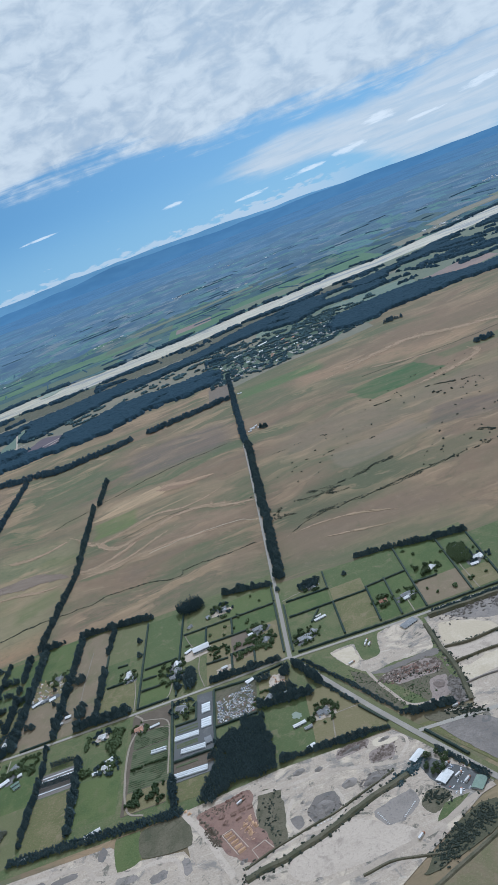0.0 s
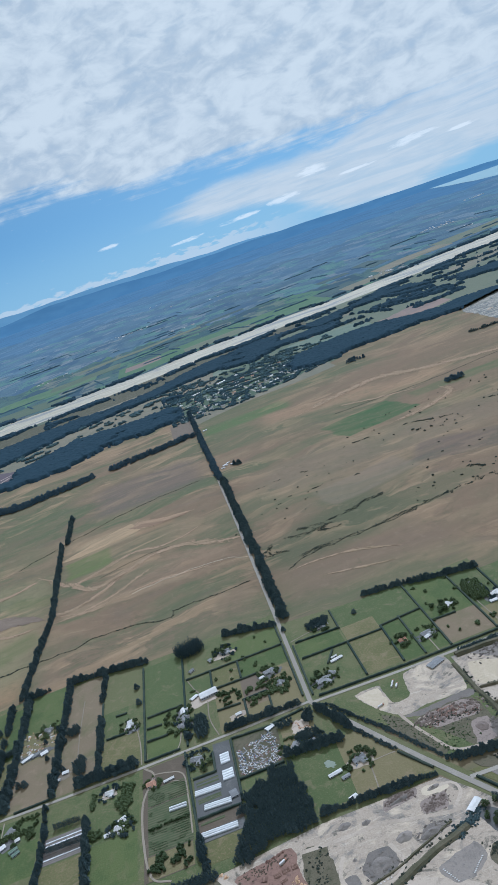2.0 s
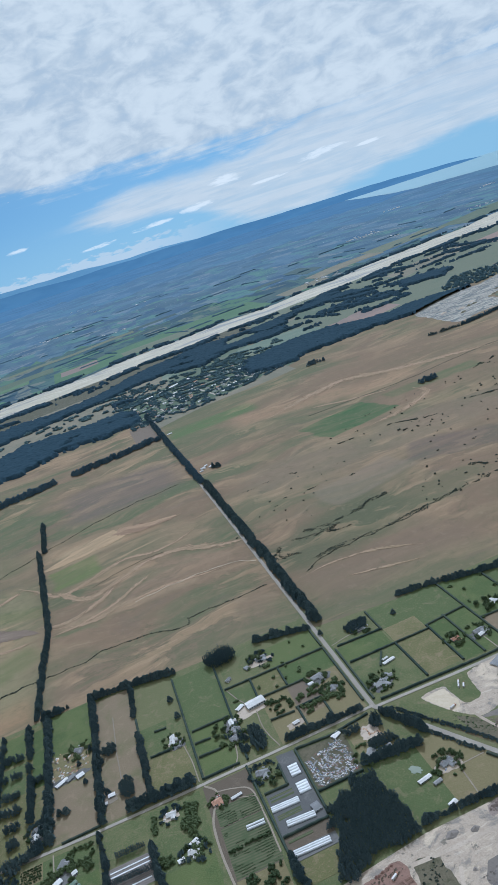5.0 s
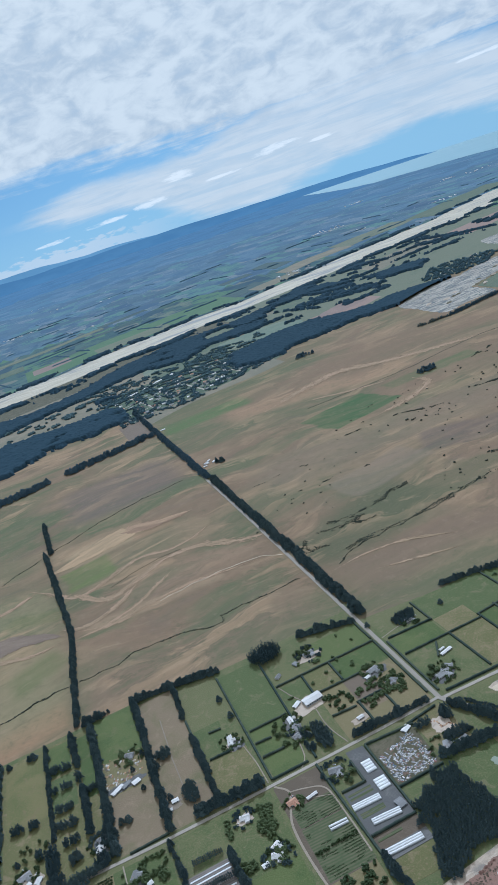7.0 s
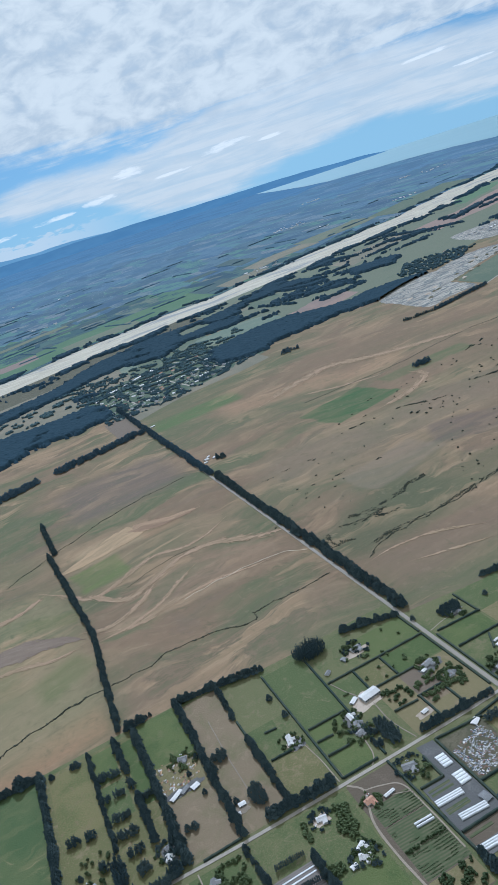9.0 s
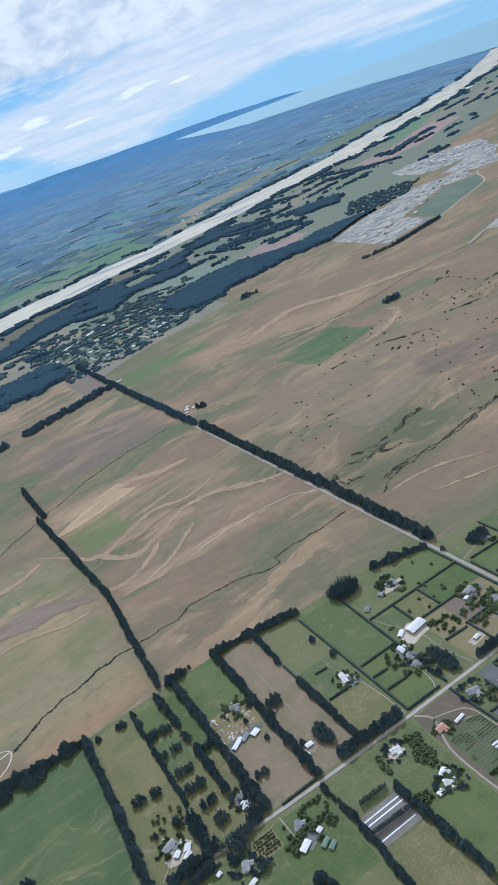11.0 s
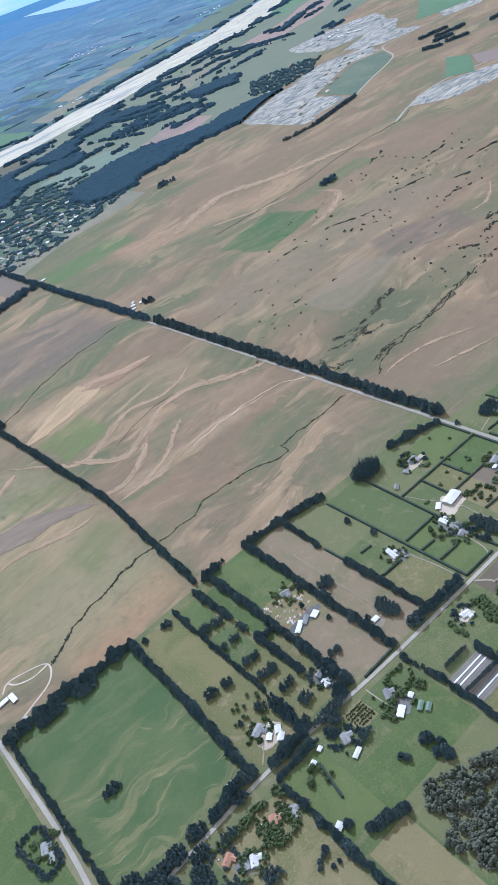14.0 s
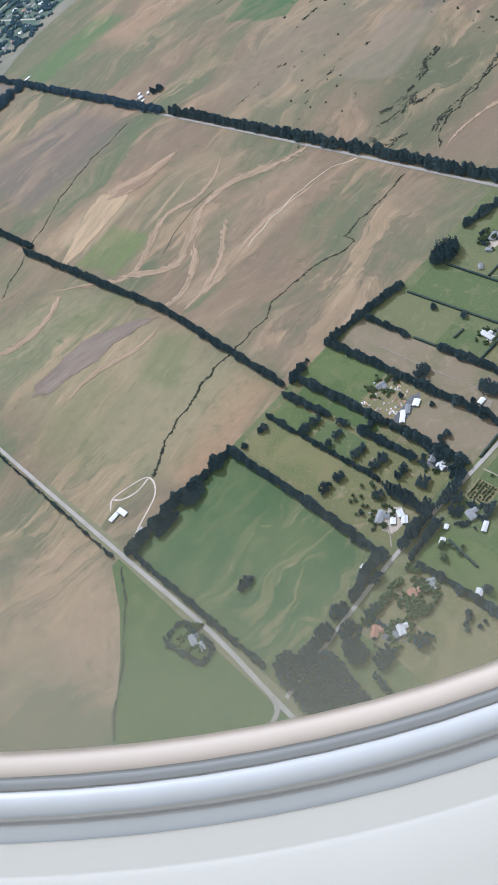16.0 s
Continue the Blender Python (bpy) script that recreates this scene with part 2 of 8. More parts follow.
    for cx, cy, hx, hy, soft, turn, tint, amount in LATE:
        k = box_mask(n, n.math("ADD", x, n.math("MULTIPLY", n.math("SUBTRACT", curl, 0.5), 9.0)), n.math("ADD", y, n.math("MULTIPLY", n.math("SUBTRACT", curl, 0.5), 8.0)), cx, cy, hx, hy, soft, turn)
        col = n.mix(n.math("MULTIPLY", k, n.ramp(band, 0.3, 0.62, amount, amount * 0.6)), col, tint)
    calm = n.ramp(x, -4.0, 12.0, 1.0, 0.5)
    col = n.mix(n.math("MULTIPLY", n.ramp(hair, 0.56, 0.68), n.math("MULTIPLY", calm, 0.20)), col, (0.37, 0.285, 0.165))
    col = n.mix(n.math("MULTIPLY", n.ramp(hair, 0.44, 0.32), n.math("MULTIPLY", calm, 0.26)), col, (0.090, 0.092, 0.050))
    col = n.mix(n.math("MULTIPLY", n.ramp(mottle, 0.54, 0.70), 0.28), col, (0.29, 0.215, 0.138))
    col = n.mix(n.math("MULTIPLY", n.ramp(mottle, 0.46, 0.30), 0.38), col, (0.100, 0.104, 0.056))
    col = n.mix(n.math("MULTIPLY", n.ramp(grain, 0.5, 0.75), 0.3), col, (0.09, 0.09, 0.045))
    return col, n.math("ADD", n.math("MULTIPLY", band, 0.5), n.math("MULTIPLY", grain, 0.3))


# centre, half sizes, softness, turn, colour, amount
PATCHES_WEST = [
    (-32, 214, 26, 26, 8, 0, MAUVE, 0.75), (-42, 94, 22, 3, 2, -3, TAN, 0.5), (-88, 54, 15, 6, 3, 10, (0.30, 0.18, 0.10), 0.85),
    (-36, 57, 32, 9, 5, 0, (0.185, 0.135, 0.085), 0.85), (-100, 82, 22, 14, 8, 0, STRAW, 0.5), (-135, 45, 9, 22, 4, 0, (0.30, 0.20, 0.12), 0.8), (-100, 215, 22, 50, 9, 0, SAGE, 0.5),
    (-46, 134, 20, 9, 6, 5, SAGE, 0.4), (-92, 100, 20, 42, 9, 0, (0.235, 0.200, 0.105), 0.7), (-30, 104, 24, 8, 5, 4, (0.27, 0.185, 0.115), 0.55),
]
LATE = [(-50, 156, 13, 7.5, 2.2, 4, (0.36, 0.265, 0.15), 0.75), (-31, 155, 8, 7, 2.0, 0, (0.31, 0.19, 0.11), 0.7), (-58, 137, 9, 9.5, 1.4, 8, (0.135, 0.158, 0.056), 0.9),
        (-80, 83, 8, 6, 2.5, 24, (0.118, 0.136, 0.054), 0.75), (-79, 117, 10, 4, 2.0, -34, (0.145, 0.145, 0.060), 0.65), (-104, 88, 13, 10, 4.0, 10, (0.130, 0.138, 0.060), 0.55), (-96, 72, 9, 16, 5.0, 0, (0.225, 0.180, 0.100), 0.6),
        (-34, 216, 24, 24, 7, 0, (0.150, 0.116, 0.092), 0.6), (50, 117, 19, 10, 1.5, 14, (0.215, 0.168, 0.118), 0.6), (89, 118, 18, 10, 2.0, -24, (0.130, 0.100, 0.082), 0.7), (76, 194, 19, 15, 1.0, 12, (0.062, 0.112, 0.044), 1.0), (128, 206, 26, 6, 2.0, 0, (0.100, 0.128, 0.056), 0.8)]
PATCHES_EAST = [
    (28, 285, 26, 11, 4, 0, (0.090, 0.142, 0.052), 0.85), (27, 86, 25, 14, 6, 12, (0.104, 0.104, 0.057), 0.95), (31, 57, 24, 10, 6, 0, (0.180, 0.130, 0.084), 0.85),
    (85, 248, 50, 13, 7, -14, (0.295, 0.192, 0.112), 0.8), (40, 155, 26, 20, 9, 0, (0.20, 0.152, 0.098), 0.7), (100, 150, 34, 18, 9, 0, (0.205, 0.156, 0.100), 0.65),
    (150, 270, 50, 26, 9, 0, BROWN, 0.75), (60, 318, 60, 16, 8, 10, SAGE, 0.7), (170, 190, 40, 30, 9, 0, BROWN, 0.6),
]


def flowing(a, b, thin, edge=0.35, most=0.9):
    """Worn ground that follows a curve: threads along it, and banks that fray into the grass."""

    def build(m):
        n = Nodes(m.node_tree)
        at = n.add("ShaderNodeAttribute")
        at.attribute_name = "flow"
        along, across, wide = n.xyz(at.outputs["Vector"])
        off = n.math("MULTIPLY", across, wide)
        bend = n.noise(n.place(), 0.16, 4, 0.6)
        lane = n.math("ADD", off, n.math("MULTIPLY", n.math("SUBTRACT", bend, 0.5), 3.0))
        broad = n.noise(n.vec(n.math("MULTIPLY", along, 0.045), n.math("MULTIPLY", lane, 0.34)), 1.0, 5, 0.6, 0.3)
        fine = n.noise(n.vec(n.math("MULTIPLY", along, 0.11), n.math("MULTIPLY", lane, 1.7)), 1.0, 5, 0.66, 0.3)
        grain = n.noise(n.place(), 1.6, 5, 0.7)
        col = n.mix(n.ramp(broad, 0.40, 0.60), a, b)
        col = n.mix(n.math("MULTIPLY", n.ramp(fine, 0.52, 0.66), 0.6), col, thin)
        col = n.mix(n.math("MULTIPLY", n.ramp(fine, 0.46, 0.34), 0.22), col, (0.135, 0.118, 0.066))
        col = n.mix(n.math("MULTIPLY", n.ramp(grain, 0.5, 0.75), 0.22), col, (0.10, 0.09, 0.05))
        bank = n.math("ADD", n.math("ABSOLUTE", across), n.math("MULTIPLY", n.math("SUBTRACT", n.noise(n.place(), 0.22, 5, 0.62), 0.5), 1.6 * edge))
        bank = n.math("ADD", bank, n.math("MULTIPLY", n.math("SUBTRACT", broad, 0.5), -2.2 * edge))
        tuft = n.noise(n.vec(n.math("MULTIPLY", along, 0.30), n.math("MULTIPLY", lane, 1.5)), 1.0, 6, 0.74, 0.4)
        cover = n.ramp(n.math("ADD", n.ramp(bank, 1.0, 1.0 - 2.0 * edge, -0.2, most), n.math("MULTIPLY", n.math("SUBTRACT", tuft, 0.5), 2.2)), 0.46, 0.54)
        b0 = n.add("ShaderNodeBsdfPrincipled")
        n.put(b0.inputs["Base Color"], col)
        b0.inputs["Roughness"].default_value, b0.inputs["Specular IOR Level"].default_value = 0.95, 0.1
        mix = n.add("ShaderNodeMixShader")
        n.put(mix.inputs[0], cover)
        n.put(mix.inputs[1], n.add("ShaderNodeBsdfTransparent").outputs[0])
        n.put(mix.inputs[2], b0.outputs[0])
        n.put(n.add("ShaderNodeOutputMaterial").inputs[0], mix.outputs[0])
        return m

    m = bpy.data.materials.new("worn_ground")
    m.use_nodes = True
    return build(m)


def far_fields(field, crop, stubble, wood, roof, size):
    """Farmland a long way off: small fields in strips, broken by hedges, woods and roofs."""

    def build(n):
        p = n.place()
        v = n.add("ShaderNodeTexVoronoi")
        v.distance = "CHEBYCHEV"
        n.put(v.inputs["Vector"], n.mapped(p, (0.026 / size, 0.013 / size, 1), (0, 0, 0), 14))
        v.inputs["Scale"].default_value = 1.0
        pick, other, _ = n.xyz(v.outputs["Color"])
        grain = n.noise(n.mapped(p, (0.05 / size, 0.02 / size, 1)), 1.0, 6, 0.66)
        dark = tuple(c * 0.8 for c in field)
        col = n.mix(n.ramp(n.math("ADD", pick, n.math("MULTIPLY", grain, 0.4)), 0.1, 0.8), dark, field)
        col = n.mix(n.ramp(pick, 0.56, 0.58), col, crop)
        col = n.mix(n.ramp(pick, 0.84, 0.86), col, stubble)
        col = n.mix(n.math("MULTIPLY", n.ramp(other, 0.78, 0.8), 0.7), col, wood)
        trees = n.noise(n.mapped(p, (0.034 / size, 0.045 / size, 1)), 1.0, 7, 0.76)
        col = n.mix(n.math("MULTIPLY", n.ramp(trees, 0.50, 0.58), 0.85), col, wood)
        roofs = n.noise(n.mapped(p, (0.16 / size, 0.07 / size, 1), (7, 3, 0)), 1.0, 7, 0.8)
        town = n.noise(n.mapped(p, (0.004, 0.008, 1), (2, 9, 0)), 1.0, 3, 0.5)
        return n.mix(n.math("MULTIPLY", n.ramp(roofs, 0.59, 0.68), n.ramp(town, 0.48, 0.62, 0.1, 0.9)), col, roof)

    return build


def braided(n):
    """Bare shingle with thin blue-grey water threads and weedy islands, all drawn out along the flow."""
    p = n.place()
    bend = n.noise(p, 0.012, 3, 0.5)
    x, y, _ = n.xyz(p)
    q = n.vec(x, n.math("ADD", y, n.math("MULTIPLY", bend, 60.0)))
    strand = n.noise(n.mapped(q, (0.010, 0.075, 1), (0, 0, 0), -14), 1.0, 6, 0.62, 0.6)
    fine = n.noise(n.mapped(q, (0.030, 0.30, 1), (4, 0, 0), -14), 1.0, 6, 0.68, 0.5)
    col = n.mix(n.ramp(fine, 0.32, 0.66), (0.322, 0.282, 0.195), (0.480, 0.422, 0.300))
    col = n.mix(n.math("MULTIPLY", n.ramp(strand, 0.47, 0.40), 0.9), col, (0.215, 0.215, 0.195))
    return n.mix(n.math("MULTIPLY", n.ramp(strand, 0.60, 0.66), 0.65), col, (0.20, 0.205, 0.17))


def hazed_hill(a, b):
    def build(n):
        p = n.place()
        k = n.noise(n.mapped(p, (0.006, 0.006, 0.02)), 1.0, 6, 0.6)
        return n.mix(n.ramp(k, 0.35, 0.65), a, b)

    return build


def crop_rows(a, b, pitch, along=0.0):
    def build(n):
        p = n.place()
        w = n.add("ShaderNodeTexWave")
        n.put(w.inputs[0], n.mapped(p, (1, 1, 1), (0, 0, 0), along))
        w.inputs["Scale"].default_value, w.inputs["Distortion"].default_value = 0.31 / pitch, 1.2
        w.inputs["Detail"].default_value = 3
        k = n.noise(p, 0.5, 5, 0.6)
        col = n.mix(w.outputs["Fac"], a, b)
        return n.mix(n.ramp(k, 0.42, 0.7), col, a)

    return build


def works(n):
    """Gravel workings seen far off: pale floors cut by dark banks and silt ponds."""
    p = n.place()
    v = n.add("ShaderNodeTexVoronoi")
    v.feature = "DISTANCE_TO_EDGE"
    n.put(v.inputs["Vector"], n.mapped(p, (0.07, 0.26, 1), (0, 0, 0), -28))
    v.inputs["Scale"].default_value = 1.0
    k = n.noise(n.mapped(p, (0.07, 0.15, 1), (0, 0, 0), -28), 1.0, 7, 0.62, 1.2)
    col = n.mix(n.ramp(k, 0.36, 0.60), (0.200, 0.184, 0.150), (0.370, 0.334, 0.268))
    col = n.mix(n.math("MULTIPLY", n.ramp(v.outputs["Distance"], 0.10, 0.02), 0.85), col, (0.105, 0.118, 0.115))
    return n.mix(n.ramp(k, 0.62, 0.66), col, (0.10, 0.12, 0.10))


def quarry_mix(n):
    """Worked ground: gravel dusted by wheels, grey spoil, sand and weeds in uneven patches."""
    p = n.place()
    a = n.noise(p, 0.20, 6, 0.65, 0.8)
    b = n.noise(n.mapped(p, (1, 1, 1), (31, 7, 0)), 0.15, 6, 0.65, 0.8)
    c = n.noise(n.mapped(p, (1, 1, 1), (3, 57, 0)), 0.34, 6, 0.7, 0.6)
    fine = n.noise(p, 2.6, 6, 0.7, 0.3)
    ruts = n.noise(n.mapped(p, (0.35, 2.2, 1), (0, 0, 0), -25), 1.0, 5, 0.6, 1.2)
    col = n.mix(n.ramp(fine, 0.3, 0.7), (0.36, 0.290, 0.212), (0.46, 0.372, 0.278))
    col = n.mix(n.math("MULTIPLY", n.ramp(a, 0.50, 0.62), 0.85), col, (0.215, 0.190, 0.158))
    col = n.mix(n.math("MULTIPLY", n.ramp(b, 0.52, 0.66), 0.9), col, (0.56, 0.455, 0.325))
    col = n.mix(n.math("MULTIPLY", n.ramp(c, 0.55, 0.64), 0.9), col, (0.145, 0.128, 0.096))
    col = n.mix(n.math("MULTIPLY", n.ramp(ruts, 0.55, 0.68), 0.4), col, (0.62, 0.53, 0.41))
    return n.mix(n.math("MULTIPLY", n.ramp(fine, 0.56, 0.72), 0.45), col, (0.26, 0.225, 0.185)), n.math("ADD", fine, a)


def swirls(n):
    """Pasture over old channels: green hollows, pale dry ridges in long curves."""
    p = n.place()
    wob = n.noise(p, 0.075, 3, 0.5)
    x, y, _ = n.xyz(p)
    q = n.vec(n.math("ADD", x, n.math("MULTIPLY", wob, 10.0)), n.math("ADD", y, n.math("MULTIPLY", wob, 14.0)))
    ridge = n.noise(n.mapped(q, (0.060, 0.34, 1), (4.0, 1.0, 0), -6), 1.0, 6, 0.62, 0.5)
    fine = n.noise(n.mapped(q, (0.14, 1.10, 1), (1.0, 3.0, 0), -6), 1.0, 6, 0.68, 0.5)
    big = n.noise(p, 0.07, 4, 0.6)
    grain = n.noise(p, 2.4, 6, 0.72)
    low = n.ramp(y, 34.0, 12.0, 0.25, 1.0)
    col = n.mix(n.ramp(big, 0.35, 0.65), (0.066, 0.098, 0.036), (0.098, 0.118, 0.046))
    col = n.mix(n.math("MULTIPLY", n.math("MULTIPLY", n.ramp(ridge, 0.50, 0.60), low), 0.75), col, (0.170, 0.152, 0.068))
    col = n.mix(n.math("MULTIPLY", n.math("MULTIPLY", n.ramp(fine, 0.56, 0.68), n.ramp(ridge, 0.42, 0.58, 0.1, 1.0)), n.math("MULTIPLY", low, 0.95)), col, (0.235, 0.195, 0.095))
    return n.mix(n.math("MULTIPLY", n.ramp(grain, 0.46, 0.75), 0.35), col, (0.05, 0.08, 0.03)), grain


def veiled_pane():
    """Clear acrylic, with a milky veil painted along its lower edge for cabin reflections."""
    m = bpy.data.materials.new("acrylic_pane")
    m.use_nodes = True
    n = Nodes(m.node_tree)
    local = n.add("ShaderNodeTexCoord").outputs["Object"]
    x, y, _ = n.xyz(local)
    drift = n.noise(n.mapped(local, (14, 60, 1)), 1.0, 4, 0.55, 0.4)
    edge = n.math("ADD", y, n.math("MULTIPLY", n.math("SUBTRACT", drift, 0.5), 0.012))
    # milky band stands in for the bright cabin mirrored in the pane
    glare = n.ramp(edge, -0.040, -0.092, 0.0, 0.245)
    glare_bsdf = n.add("ShaderNodeBsdfTranslucent")
    glare_bsdf.inputs[0].default_value = (0.95, 0.93, 0.80, 1)
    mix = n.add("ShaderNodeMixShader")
    n.put(mix.inputs[0], glare)
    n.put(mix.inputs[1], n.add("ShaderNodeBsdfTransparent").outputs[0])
    n.put(mix.inputs[2], glare_bsdf.outputs[0])
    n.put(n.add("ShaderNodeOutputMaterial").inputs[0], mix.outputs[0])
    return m


